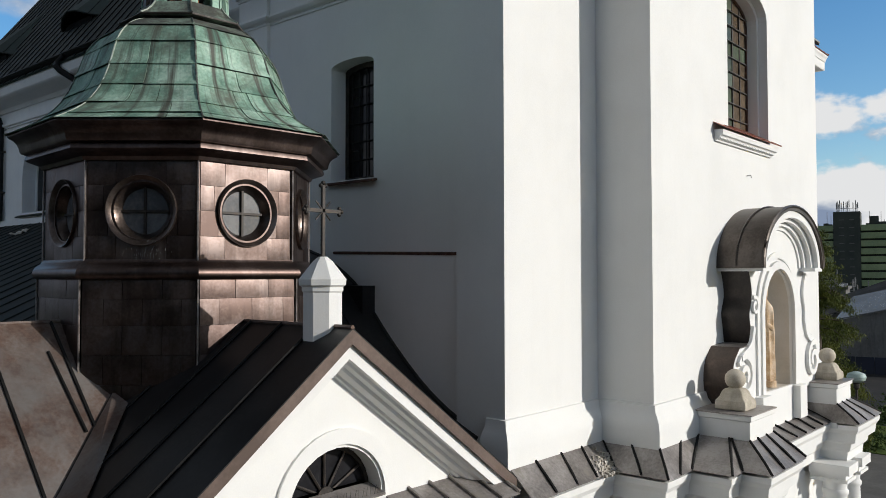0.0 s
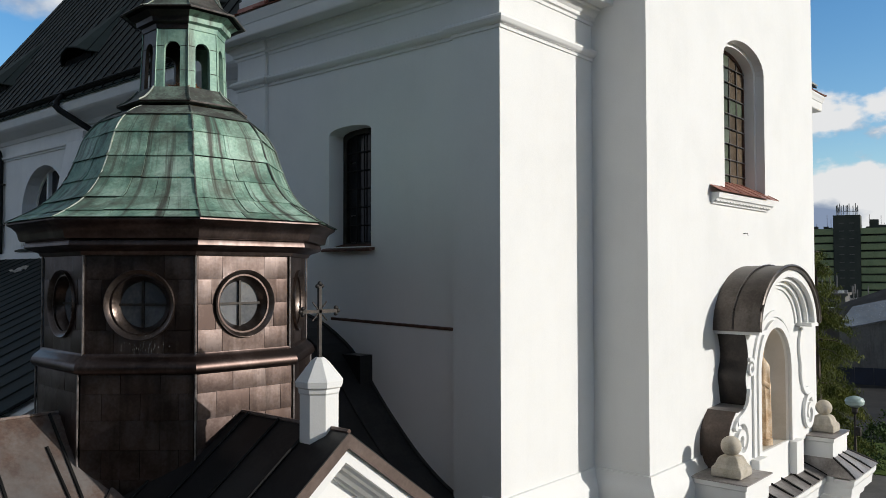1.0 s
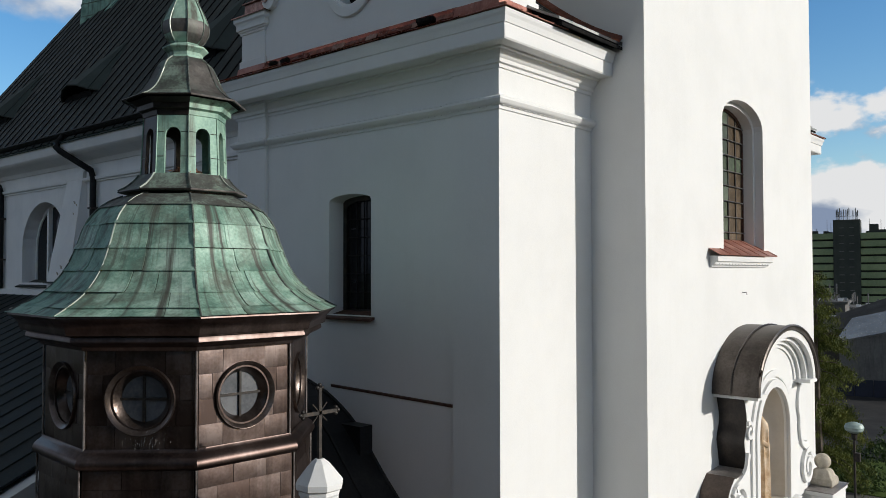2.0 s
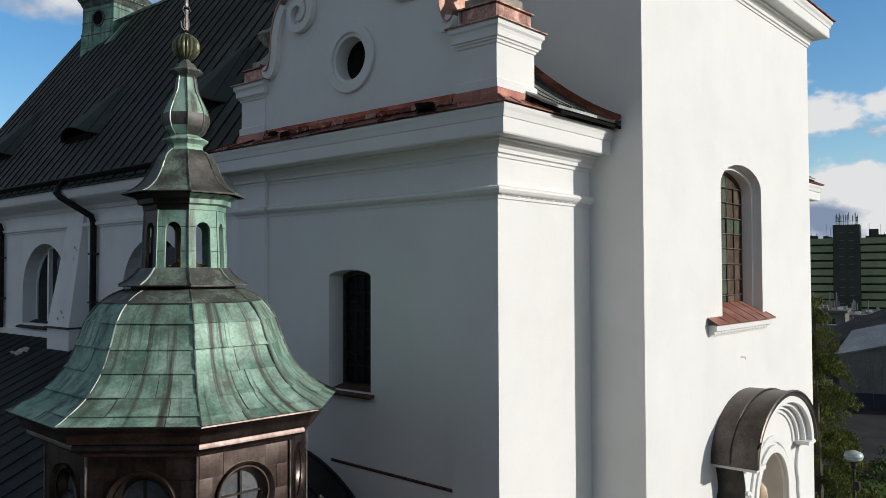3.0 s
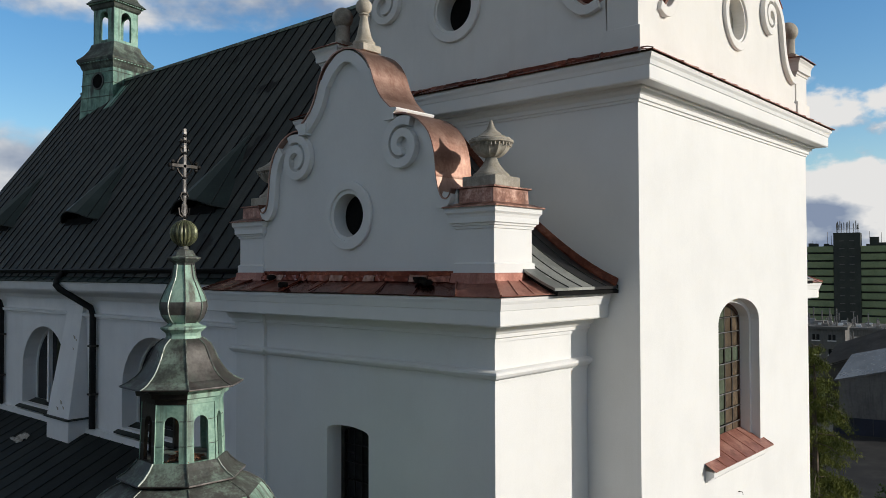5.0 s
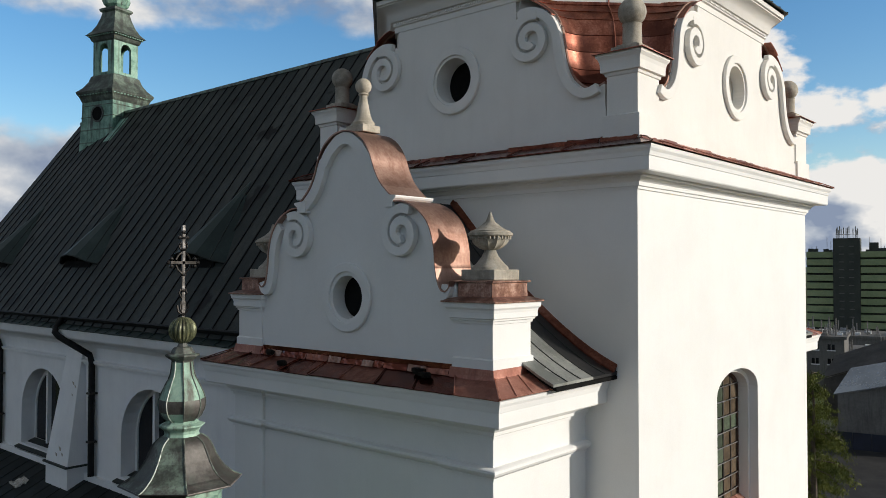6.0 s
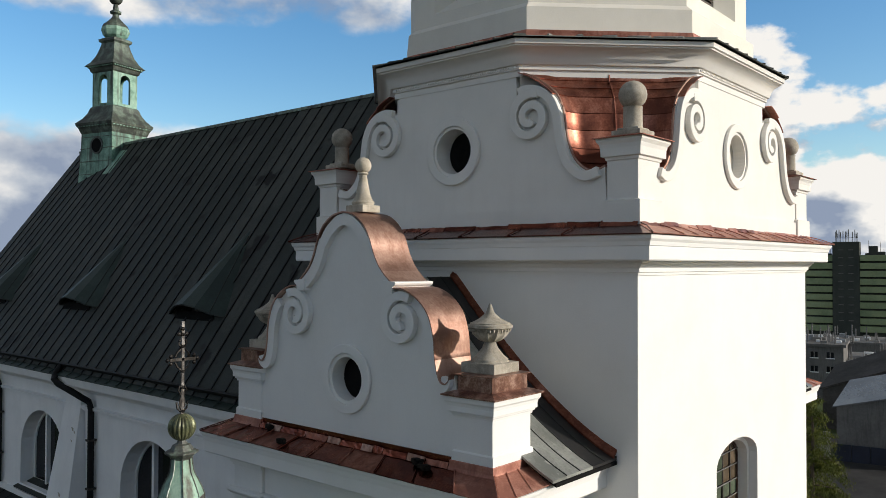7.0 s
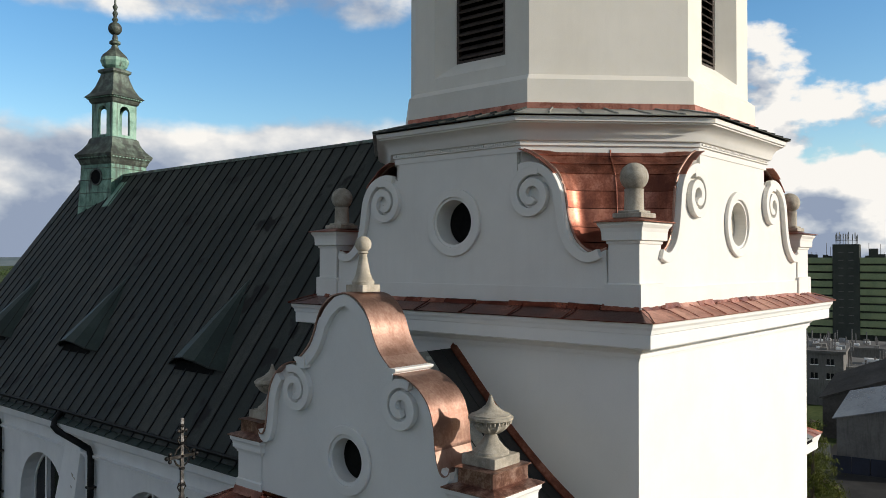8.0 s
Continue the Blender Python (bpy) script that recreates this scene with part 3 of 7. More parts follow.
def tower_body():
    win = arch(14.50, 16.54, 12.86, 15.70, 0.44)
    part("wall", plate(rect(TX0, TX1, G, 19.6), [win], "y", TY0, 0.75), PLASTER, tower)
    part("wall", boxes((TX0, TX0 + 0.75, TY0 + 0.75, TY1, G, 19.6)), PLASTER, tower)
    part("wall", boxes((TX1 - 0.75, TX1, TY0 + 0.75, TY1, G, 19.6)), PLASTER, tower)
    part("wall", boxes((TX0 + 0.75, TX1 - 0.75, TY1 - 0.75, TY1, G, 19.6)), PLASTER, tower)
    foot = [(TX0, TY0), (TX1, TY0), (TX1, TY1), (TX0, TY1)]
    base = [(-0.02, 7.55), (0.16, 7.6), (0.17, 8.0), (0.15, 8.12), (0.10, 8.2), (0.05, 8.26), (0.03, 8.36), (-0.02, 8.38)]
    part("base_moulding", mould(foot, base), PLASTER, tower, smooth=True)
    cornice = [(-0.02, 18.82), (0.022, 18.82), (0.026, 18.86), (0.055, 18.87), (0.06, 18.93), (0.085, 18.945), (0.105, 18.97), (0.115, 19.0), (0.15, 19.01),
               (0.15, 19.045), (0.36, 19.065), (0.37, 19.045), (0.385, 19.065), (0.385, 19.26), (0.40, 19.27), (0.415, 19.33), (0.445, 19.37), (0.455, 19.43), (-0.02, 19.43)]
    part("cornice", mould(foot, cornice), PLASTER, tower)
    # copper sheets on the ledge, each with its upstand
    for side in range(4):
        a, b = Vector(foot[side]), Vector(foot[(side + 1) % 4])
        run = (b - a).normalized()
        nrm = Vector((run.y, -run.x))
        length = (b - a).length
        k = 15 if side == 0 else 7
        for i in range(k):
            s0, s1 = length * i / k, length * (i + 1) / k
            o0 = -0.5 if i == 0 else 0.0
            o1 = 0.5 if i == k - 1 else 0.0
            q = [a + run * (s0 + o0) + nrm * 0.5, a + run * (s1 + o1) + nrm * 0.5, a + run * s1 - nrm * 0.02, a + run * s0 - nrm * 0.02]
            zs = (19.435, 19.435, 19.62, 19.62)
            lift = random.uniform(0, 0.006)
            bmp = slab([(p.x, p.y, z + lift) for p, z in zip(q, zs)], 0.012)
            tube([(q[1].x, q[1].y, 19.46), (q[1].x * 0.5 + q[2].x * 0.5 + run.x * 0.03, q[1].y * 0.5 + q[2].y * 0.5 + run.y * 0.03, 19.57), (q[2].x, q[2].y, 19.655)], 0.011, 5, bmp)
            # street side takes the sunlit copper colour, other sides the shaded one
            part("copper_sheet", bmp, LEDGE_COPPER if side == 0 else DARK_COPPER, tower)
    part("flashing", mould(foot, [(0.0, 19.58), (0.022, 19.58), (0.02, 19.68), (0.0, 19.68)]), DARK_COPPER, tower)
    for along, begin, end in (("y", TY0 - 0.06, TY1 - 0.2), ("x", TX0 - 0.06, TX1 + 0.06)):
        u0 = begin
        while u0 < end - 0.1:
            step, lean, h = min(random.uniform(0.3, 0.8), end - u0), random.uniform(0.0, 0.03), random.uniform(-0.025, 0.015)
            u1 = u0 + step
            rim = [(u0 + 0.006, 0.115 + lean, 19.575), (u1 - 0.006, 0.115 + lean * 0.4, 19.575), (u1 - 0.006, 0.062, 19.665 + h), (u0 + 0.006, 0.062, 19.66 + h * 0.3)]
            quad = [(TX0 - w, u, z) if along == "y" else (u, TY0 - w, z) for u, w, z in rim]
            # west pieces mostly in shaded copper colour, street pieces mostly in sunlit
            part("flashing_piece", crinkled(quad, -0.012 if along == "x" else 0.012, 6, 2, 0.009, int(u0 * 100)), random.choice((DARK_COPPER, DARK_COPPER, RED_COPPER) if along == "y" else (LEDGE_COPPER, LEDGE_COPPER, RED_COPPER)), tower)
            u0 = u1
    # street-side window: a stepped reveal, leaded panes with tie bars, a sloping copper sill
    part("reveal", plate(arch(14.50, 16.54, 12.8, 15.70, 0.44), [arch(14.585, 16.455, 12.8, 15.62, 0.40)], "y", TY0 + 0.17, 0.5), PLASTER, tower)
    w = part("window", plate(arch(14.585, 16.455, 12.95, 15.62, 0.40), [arch(14.64, 16.40, 13.0, 15.56, 0.38)], "y", TY0 + 0.36, 0.08), RUSTY, tower, "arched leaded window with small panes")
    cols, rows = 5, 9
    gx, gz = 14.60, 12.95
    dx, dz = 1.84 / cols, 2.66 / rows
    for i in range(cols):
        for j in range(rows):
            x0, x1, z0, z1 = gx + dx * i, gx + dx * (i + 1), gz + dz * j, gz + dz * (j + 1)
            t = random.uniform(-0.012, 0.012)
            bmp = slab([(x0 + 0.012, TY0 + 0.39 + t, z0 + 0.012), (x1 - 0.012, TY0 + 0.39 - t, z0 + 0.012), (x1 - 0.012, TY0 + 0.39 - t, z1 - 0.012), (x0 + 0.012, TY0 + 0.39 + t, z1 - 0.012)], 0.008)
            part("pane", bmp, LEADED_GREEN if i == 2 or (i == 1 and j % 3) or (j == 5 and i > 2) else LEADED, w)
    for i in range(1, cols):
        part("glazing_bar", boxes((gx + dx * i - 0.02, gx + dx * i + 0.02, TY0 + 0.365, TY0 + 0.41, gz, 15.6)), IRON, w)
    for j in range(1, rows):
        part("tie_bar", tube([(gx, TY0 + 0.355, gz + dz * j), (gx + 0.9, TY0 + 0.345, gz + dz * j + random.uniform(-0.012, 0.012)), (gx + 1.84, TY0 + 0.355, gz + dz * j)], 0.012, 6), STEEL, w)
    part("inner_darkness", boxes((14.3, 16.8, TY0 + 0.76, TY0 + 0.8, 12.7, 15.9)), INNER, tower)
    sill = part("window_sill", mould([(13.86, TY0), (16.60, TY0)], [(-0.02, 12.565), (0.04, 12.565), (0.05, 12.60), (0.09, 12.615), (0.11, 12.65), (0.15, 12.665), (0.16, 12.755), (-0.02, 12.76)], closed=False), PLASTER, tower)
    teeth = bmesh.new()
    for k in range(18):
        box(teeth, 13.90 + 0.15 * k, 14.0 + 0.15 * k, TY0 - 0.105, TY0 - 0.03, 12.607, 12.63)
    tagged(part("dentil_course", teeth, PLASTER, sill), kind="stuff")
    for i in range(6):
        x0, x1 = 13.82 + 2.84 * i / 6, 13.82 + 2.84 * (i + 1) / 6
        inside = [max(14.56, min(16.48, x)) for x in (x0, x1)]
        bmp = slab([(x0, TY0 - 0.21, 12.77), (x1, TY0 - 0.21, 12.77), (x1, TY0 - 0.005, 12.885), (x0, TY0 - 0.005, 12.885)], 0.01)
        tube([(x1, TY0 - 0.21, 12.785), (x1, TY0 - 0.01, 12.895)], 0.011, 5, bmp)
        if inside[1] - inside[0] > 0.05:
            slab([(inside[0], TY0 - 0.005, 12.885), (inside[1], TY0 - 0.005, 12.885), (inside[1], TY0 + 0.37, 13.09), (inside[0], TY0 + 0.37, 13.09)], 0.01, bmp)
            tube([(inside[1], TY0 - 0.005, 12.895), (inside[1], TY0 + 0.36, 13.10)], 0.011, 5, bmp)
        part("copper_sheet", bmp, LEDGE_COPPER, sill)
    part("wall_hook", tube([(15.35, TY0, 12.1), (15.35, TY0 - 0.08, 12.1), (15.34, TY0 - 0.09, 12.06)], 0.008, 6), IRON, tower)


tower_body()

S_CURVE = [(6.36, 21.88), (6.2, 21.96), (6.0, 21.99), (5.76, 21.93), (5.57, 21.78), (5.45, 21.55), (5.40, 21.27), (5.34, 20.95), (5.22, 20.68), (5.02, 20.5), (4.84, 20.46), (4.66, 20.52)]
S_PATH = smooth_path(S_CURVE, 4)


def drum():
    """The storey with round windows, scroll wings and copper aprons over its four chamfers."""
    KE = 1.2
    oct_plan = [(TX0 + CH, TY0 + 0.03), (TX1 - CH * KE, TY0 + 0.03), (TX1 - 0.03, TY0 + CH), (TX1 - 0.03, TY1 - CH), (TX1 - CH * KE, TY1 - 0.03), (TX0 + CH, TY1 - 0.03), (TX0 + 0.03, TY1 - CH), (TX0 + 0.03, TY0 + CH)]
    # chamfer walls
    for i in (1, 3, 5, 7):
        a, b = Vector(oct_plan[i]), Vector(oct_plan[(i + 1) % 8])
        nrm = Vector(((b - a).y, -(b - a).x)).normalized()
        part("wall", slab([(a.x, a.y, 19.4), (b.x, b.y, 19.4), (b.x, b.y, 22.6), (a.x, a.y, 22.6)], -0.4), PLASTER_DRUM, tower)
    # west and east sides, south and north sides: wall with wings
    rel = [(u - TY0, v) for u, v in S_PATH]

    def face(lo, hi, k):
        left = [(lo + u, v) for u, v in rel]
        right = [(hi - u * k, v) for u, v in rel]
        return [(lo + 0.5, 19.4)] + left[::-1] + [(lo + rel[0][0] + 0.02, 22.4), (hi - rel[0][0] * k - 0.02, 22.4)] + right + [(hi - 0.5, 19.4)]

    for plane, at, lo, hi, c, inward in (("x", TX0, TY0, TY1, 7.76, 1), ("x", TX1, TY0, TY1, 7.76, -1), ("y", TY0, TX0, TX1, 15.48, 1), ("y", TY1, TX0, TX1, 15.48, -1)):
        hole = circle(c, 21.04, 0.41, 36)
        wall = part("wall", plate(face(lo, hi, KE if plane == "y" else 1.0), [hole], plane, at, 0.42 * inward), PLASTER_DRUM, tower)
        out = -inward
        part("oculus_surround", plate(circle(c, 21.04, 0.62, 40), [circle(c, 21.04, 0.46, 40)], plane, at, 0.07 * out), PLASTER_DRUM, wall, bevel=0.015)
        part("oculus_surround", plate(circle(c, 21.04, 0.46, 40), [circle(c, 21.04, 0.41, 40)], plane, at, 0.03 * out), PLASTER_DRUM, wall)
        # on these two sides a near-black disc stands for the unlit inside
        if plane == "x":
            part("shutter", plate(circle(c, 21.04, 0.43, 24), [], plane, at + 0.36 * inward, 0.03 * inward), INNER, wall, "dark open round window")
        else:
            part("shutter", plate(circle(c, 21.04, 0.43, 24), [], plane, at + 0.20 * inward, 0.03 * inward), NICHE, wall, "cream boarded round window")
        for sgn, edge in ((1, lo), (-1, hi)):
            k = KE if plane == "y" and sgn < 0 else 1.0
            path = [(edge + sgn * (u * k + 0.075), v - 0.06) for u, v in rel[4:]]
            part("scroll_band", ribbon(path, 0.16, plane, at, 0.10 * out), PLASTER_DRUM, wall, bevel=0.012)
            cu, cv = edge + sgn * (2.02 if plane == "y" else 1.93) * k, 21.46
            sp = spiral(cu, cv, 0.41, 1.66, math.radians(112 if sgn > 0 else 68), -1 if sgn > 0 else 1, r_end=0.085)
            part("scroll_volute", ribbon(sp, [0.15 - 0.015 * i / 44 for i in range(45)], plane, at, 0.105 * out), PLASTER_DRUM, wall, bevel=0.012)
        # raised plinth line
        uu = (lo + 0.53, hi - 0.53)
        part("plinth_band", plate(rect(uu[0], uu[1], 19.62, 19.92), [], plane, at, 0.035 * out), PLASTER_DRUM, wall)
    # copper aprons, row by row
    for cx, sx in ((TX0, 1), (TX1, -1)):
        for cy, sy in ((TY0, 1), (TY1, -1)):
            # down from the wall line under the cornice, over the scroll's crest and along its edge
            prof = smooth_path([(2.14, 22.22), (1.96, 22.15), (1.78, 22.04), (1.62, 21.92), (1.47, 21.78), (1.36, 21.57)], 3)[:-1] + [p for p in rel if p[1] < 21.56 or p[0] < 1.30]
            kx = KE if sx < 0 else 1.0
            A = [(cx + sx * 0.03, cy + sy * u, v) for u, v in prof]
            B = [(cx + sx * u * kx, cy + sy * 0.03, v) for u, v in prof]
            # the sheet bows inwards between its two scroll edges
            step = 4
            cuts = [0.0, 0.03, 0.07, 0.12, 0.19, 0.5, 0.81, 0.88, 0.93, 0.97, 1.0]

            def on_sheet(m, f):
                reach = min(0.14, max(0.0, (CH - prof[m][0] - 0.06) * 0.5))
                e = min(f, 1 - f) / 0.19
                bow = reach * (1 if e >= 1 else math.sin(e * math.pi / 2))
                return Vector(A[m]).lerp(Vector(B[m]), f) + Vector((sx * bow, sy * bow, 0.02))

            for i in range(0, len(prof) - 1, step):
                j = min(i + step, len(prof) - 1)
                for half in (cuts[:6], cuts[5:]):
                    bmp = bmesh.new()
                    inset = Vector((sx * 0.02, sy * 0.02, -0.015))
                    grid = []
                    for m in range(i, j + 1):
                        lift = Vector((-sx * 0.008, -sy * 0.008, 0.008)) if m == j else Vector()
                        grid.append([bmp.verts.new(on_sheet(m, f) + lift) for f in half])
                    back = [[bmp.verts.new(v.co + inset) for v in row] for row in grid]
                    for g in (grid, back):
                        for r0, r1 in zip(g, g[1:]):
                            for c in range(len(half) - 1):
                                bmp.faces.new((r0[c], r0[c + 1], r1[c + 1], r1[c]))
                    for e0, e1 in ((grid[0], back[0]), (grid[-1], back[-1]), ([r[0] for r in grid], [r[0] for r in back]), ([r[-1] for r in grid], [r[-1] for r in back])):
                        for c in range(len(e0) - 1):
                            bmp.faces.new((e0[c], e0[c + 1], e1[c + 1], e1[c]))
                    part("copper_sheet", bmp, RED_COPPER, tower, smooth=True)
            # flaps folded over the two scroll edges
            for m0, m1, lap in ((0, 6, 0.14), (6, 12, 0.11)):
                seq = prof[m0:m1 + 1]
                part("copper_sheet", loft([(cx - sx * lap, cy + sy * u, v + 0.02) for u, v in seq], [(cx + sx * 0.16, cy + sy * u, v + 0.035) for u, v in seq], (0, 0, -0.015), 1), RED_COPPER, tower, smooth=True)
                part("copper_sheet", loft([(cx + sx * u * kx, cy - sy * lap, v + 0.02) for u, v in seq], [(cx + sx * u * kx, cy + sy * 0.16, v + 0.035) for u, v in seq], (0, 0, -0.015), 1), RED_COPPER, tower, smooth=True)
            mid = [on_sheet(m, 0.5) + Vector((0, 0, 0.01)) for m in range(len(prof))]
            part("standing_seam", tube(mid, 0.016, 5), RED_COPPER, tower)
            for edge in (A, B):
                part("edge_roll", tube([Vector(p) + Vector((0, 0, 0.02)) for p in edge], 0.026, 6), COPPER, tower, smooth=True)
    # corner pedestals
    for cx, sx in ((TX0, 1), (TX1, -1)):
        for cy, sy in ((TY0, 1), (TY1, -1)):
            x0, x1 = sorted((cx - sx * 0.03, cx + sx * 0.69))
            y0, y1 = sorted((cy - sy * 0.03, cy + sy * 0.50))
            foot = [(x0, y0), (x1, y0), (x1, y1), (x0, y1)]
            part("pedestal", mould(foot, [(-0.1, 19.42), (0.05, 19.42), (0.05, 19.98), (0.0, 20.0), (0.0, 20.60), (0.02, 20.61), (0.03, 20.655), (0.075, 20.665), (0.08, 20.79), (0.095, 20.85), (0.13, 20.90), (0.135, 20.945), (-0.1, 20.945)]), PLASTER_DRUM, tower)
            part("pedestal_cover", mould(foot, [(0.175, 20.94), (0.175, 20.955), (-0.12, 21.02), (-0.24, 21.025)]), RED_COPPER, tower)
    # cornice and roof skirt
    part("cornice", mould(oct_plan, [(-0.02, 22.20), (0.045, 22.20), (0.05, 22.30), (0.085, 22.315), (0.085, 22.385), (0.13, 22.395), (0.14, 22.41), (0.17, 22.50), (0.23, 22.585), (0.31, 22.63), (0.36, 22.65), (0.365, 22.67), (0.40, 22.68), (0.41, 22.76), (-0.02, 22.76)]), PLASTER_DRUM, tower, smooth=True)
    teeth = bmesh.new()
    for k in range(60):
        y = TY0 + CH + 0.02 + 0.056 * k
        if y < TY1 - CH - 0.04:
            box(teeth, TX0 - 0.078, TX0 - 0.04, y, y + 0.030, 22.34, 22.375)
    for k in range(70):
        x = TX0 + CH + 0.02 + 0.056 * k
        if x < TX1 - CH * KE - 0.04:
            box(teeth, x, x + 0.030, TY0 - 0.078, TY0 - 0.04, 22.34, 22.375)
    tagged(part("dentil_course", teeth, PLASTER_DRUM, tower), kind="stuff")
    outer, inner = offset_path(oct_plan, 0.48, True), offset_path(oct_plan, -0.45, True)
    for i in range(8):
        a0, a1, b0, b1 = outer[i], outer[(i + 1) % 8], inner[i], inner[(i + 1) % 8]
        k = 6 if i % 2 else 8
        for j in range(k):
            f0, f1 = j / k, (j + 1) / k
            p, q, r, s = a0.lerp(a1, f0), a0.lerp(a1, f1), b0.lerp(b1, f1), b0.lerp(b1, f0)
            bmp = slab([(p.x, p.y, 22.775), (q.x, q.y, 22.775), (r.x, r.y, 23.04), (s.x, s.y, 23.04)], 0.015)
            tube([(q.x, q.y, 22.80), (r.x, r.y, 23.065)], 0.022, 5, bmp)
            part("roof_sheet", bmp, ZINC_GREEN if i % 2 else DARK_TIN, tower)
    # belfry
    bx0, bx1, by0, by1, bc = 11.92, 19.18, 4.32, 11.42, 2.12
    plan = [(bx0 + bc, by0), (bx1 - bc, by0), (bx1, by0 + bc), (bx1, by1 - bc), (bx1 - bc, by1), (bx0 + bc, by1), (bx0, by1 - bc), (bx0, by0 + bc)]
    part("belfry_base", mould(plan, [(-0.3, 22.9), (0.0, 22.9), (0.0, 23.55), (-0.13, 23.66), (-0.3, 23.66)]), PLASTER_WARM, tower)
    part("flashing", mould(plan, [(-0.02, 22.9), (0.05, 22.92), (0.022, 23.10), (0.022, 23.13), (-0.02, 23.13)]), RED_COPPER, tower)
    shaft = [tuple(p) for p in offset_path(plan, -0.13, True)]
    for i in range(8):
        a, b = Vector(shaft[i]), Vector(shaft[(i + 1) % 8])
        run, length = (b - a).normalized(), (b - a).length
        nrm = Vector((run.y, -run.x))
        m = Matrix(((run.x, -nrm.x, 0, a.x), (run.y, -nrm.y, 0, a.y), (0, 0, 1, 0), (0, 0, 0, 1)))

        def put(name, bmq, mat, parent, label=""):
            bmq.transform(m)
            return part(name, bmq, mat, parent, label)

        c, wide, hw = length / 2, 0.86, 0.60
        outer_arch, inner_arch = arch(c - wide, c + wide, 23.90, 27.5), arch(c - hw, c + hw, 24.20, 27.2)
        holes = [outer_arch] if i % 2 == 0 else []
        wall = put("wall", plate(rect(0, length, 23.6, 28.6), holes, "y", 0, 0.45), PLASTER_WARM, tower)
        if holes:
            # splayed jambs and sill run back to the louvre
            bmq = bmesh.new()
            r0, r1 = [bmq.verts.new((u, 0.0, v)) for u, v in outer_arch], [bmq.verts.new((u, 0.34, v)) for u, v in inner_arch]
            r2 = [bmq.verts.new((u, 0.44, v)) for u, v in inner_arch]
            for p, q in ((r0, r1), (r1, r2)):
                for k in range(len(p)):
                    bmq.faces.new((p[k], p[(k + 1) % len(p)], q[(k + 1) % len(p)], q[k]))
            put("splayed_reveal", bmq, PLASTER_WARM, wall)
            lo = put("louvre_window", plate(inner_arch, [arch(c - hw + 0.06, c + hw - 0.06, 24.26, 27.14)], "y", 0.36, 0.08), WOOD_DARK, tower, "dark slatted belfry louvre")
            for k in range(19):
                z = 24.33 + 0.15 * k
                half = hw - 0.06 if z < 26.6 else math.sqrt(max(0.02, (hw - 0.06) ** 2 - (z - 26.6) ** 2))
                put("slat", slab([(c - half, 0.33, z - 0.05), (c + half, 0.33, z - 0.05), (c + half, 0.47, z + 0.06), (c - half, 0.47, z + 0.06)], 0.02), WOOD_DARK, lo)
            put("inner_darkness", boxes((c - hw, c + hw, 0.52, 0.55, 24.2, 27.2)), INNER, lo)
    part("belfry_cap", mould(shaft, [(0, 28.6), (0.3, 28.7), (0.3, 28.9), (-2, 30.0), (-3.2, 30.2)]), DARK_TIN, tower)


drum()


def ball_finial(x, y, z, label, style="drum", mat=None):
    """A stone ball on a short stem or a turned baluster, standing on its square foot."""
    t = thing("ball_finial", (x, y, z), label, "finial", "stone ball finials")
    mat = mat or STONE
    if style == "drum":
        part("foot", boxes((x - 0.25, x + 0.25, y - 0.25, y + 0.25, z, z + 0.08), (x - 0.19, x + 0.19, y - 0.19, y + 0.19, z + 0.08, z + 0.12)), mat, t, bevel=0.015)
        part("stem", rings((x, y), [(0.165, z + 0.11), (0.155, z + 0.15), (0.15, z + 0.43), (0.16, z + 0.46)], 20), mat, t, smooth=True)
        c, r = z + 0.655, 0.225
    elif style == "baluster":
        part("foot", boxes((x - 0.2, x + 0.2, y - 0.2, y + 0.2, z, z + 0.12)), mat, t, bevel=0.012)
        part("stem", rings((x, y), [(0.18, z + 0.11), (0.19, z + 0.17), (0.15, z + 0.22), (0.12, z + 0.3), (0.09, z + 0.45), (0.065, z + 0.58), (0.065, z + 0.62), (0.09, z + 0.64), (0.07, z + 0.67)], 20), mat, t, smooth=True)
        c, r = z + 0.78, 0.135
    else:
        part("foot", rings((x, y), [(0.335, z), (0.345, z + 0.07), (0.33, z + 0.14), (0.27, z + 0.19), (0.235, z + 0.26), (0.19, z + 0.31), (0.10, z + 0.33)], 4, math.pi / 4), mat, t, bevel=0.02)
        c, r = z + 0.46, 0.158
    part("ball", rings((x, y), [(max(0.01, r * math.sin(math.pi * i / 14)), c - r * math.cos(math.pi * i / 14)) for i in range(15)], 24), mat, t, smooth=True)
    return t


for x, y in ((11.85, 4.35), (19.31, 4.35), (11.85, 11.2), (19.31, 11.2)):
    ball_finial(x, y, 21.015, "round sandstone ball finial on a tower corner pedestal", "drum", STONE_DARK)


# ---- side wings ----
WX, WY0, WY1, WYM = 9.1, 5.03, 11.0, 7.97
GABLE = [(0.0, 19.82), (0.25, 19.77), (0.47, 19.62), (0.62, 19.40), (0.72, 19.15), (0.86, 18.92), (1.08, 18.72), (1.14, 18.70)]
GABLE2 = [(1.14, 18.62), (1.36, 18.60), (1.62, 18.48), (1.84, 18.26), (1.95, 17.95), (1.98, 17.65), (2.02, 17.44), (2.08, 17.31), (2.16, 17.27), (2.23, 17.32), (2.26, 17.41)]


def roof_z(y):
    d = max(0.0, min(1.0, (y - 4.25) / 3.5))
    return 15.93 + 2.83 * (0.72 * d ** 1.6 + 0.28 * d)


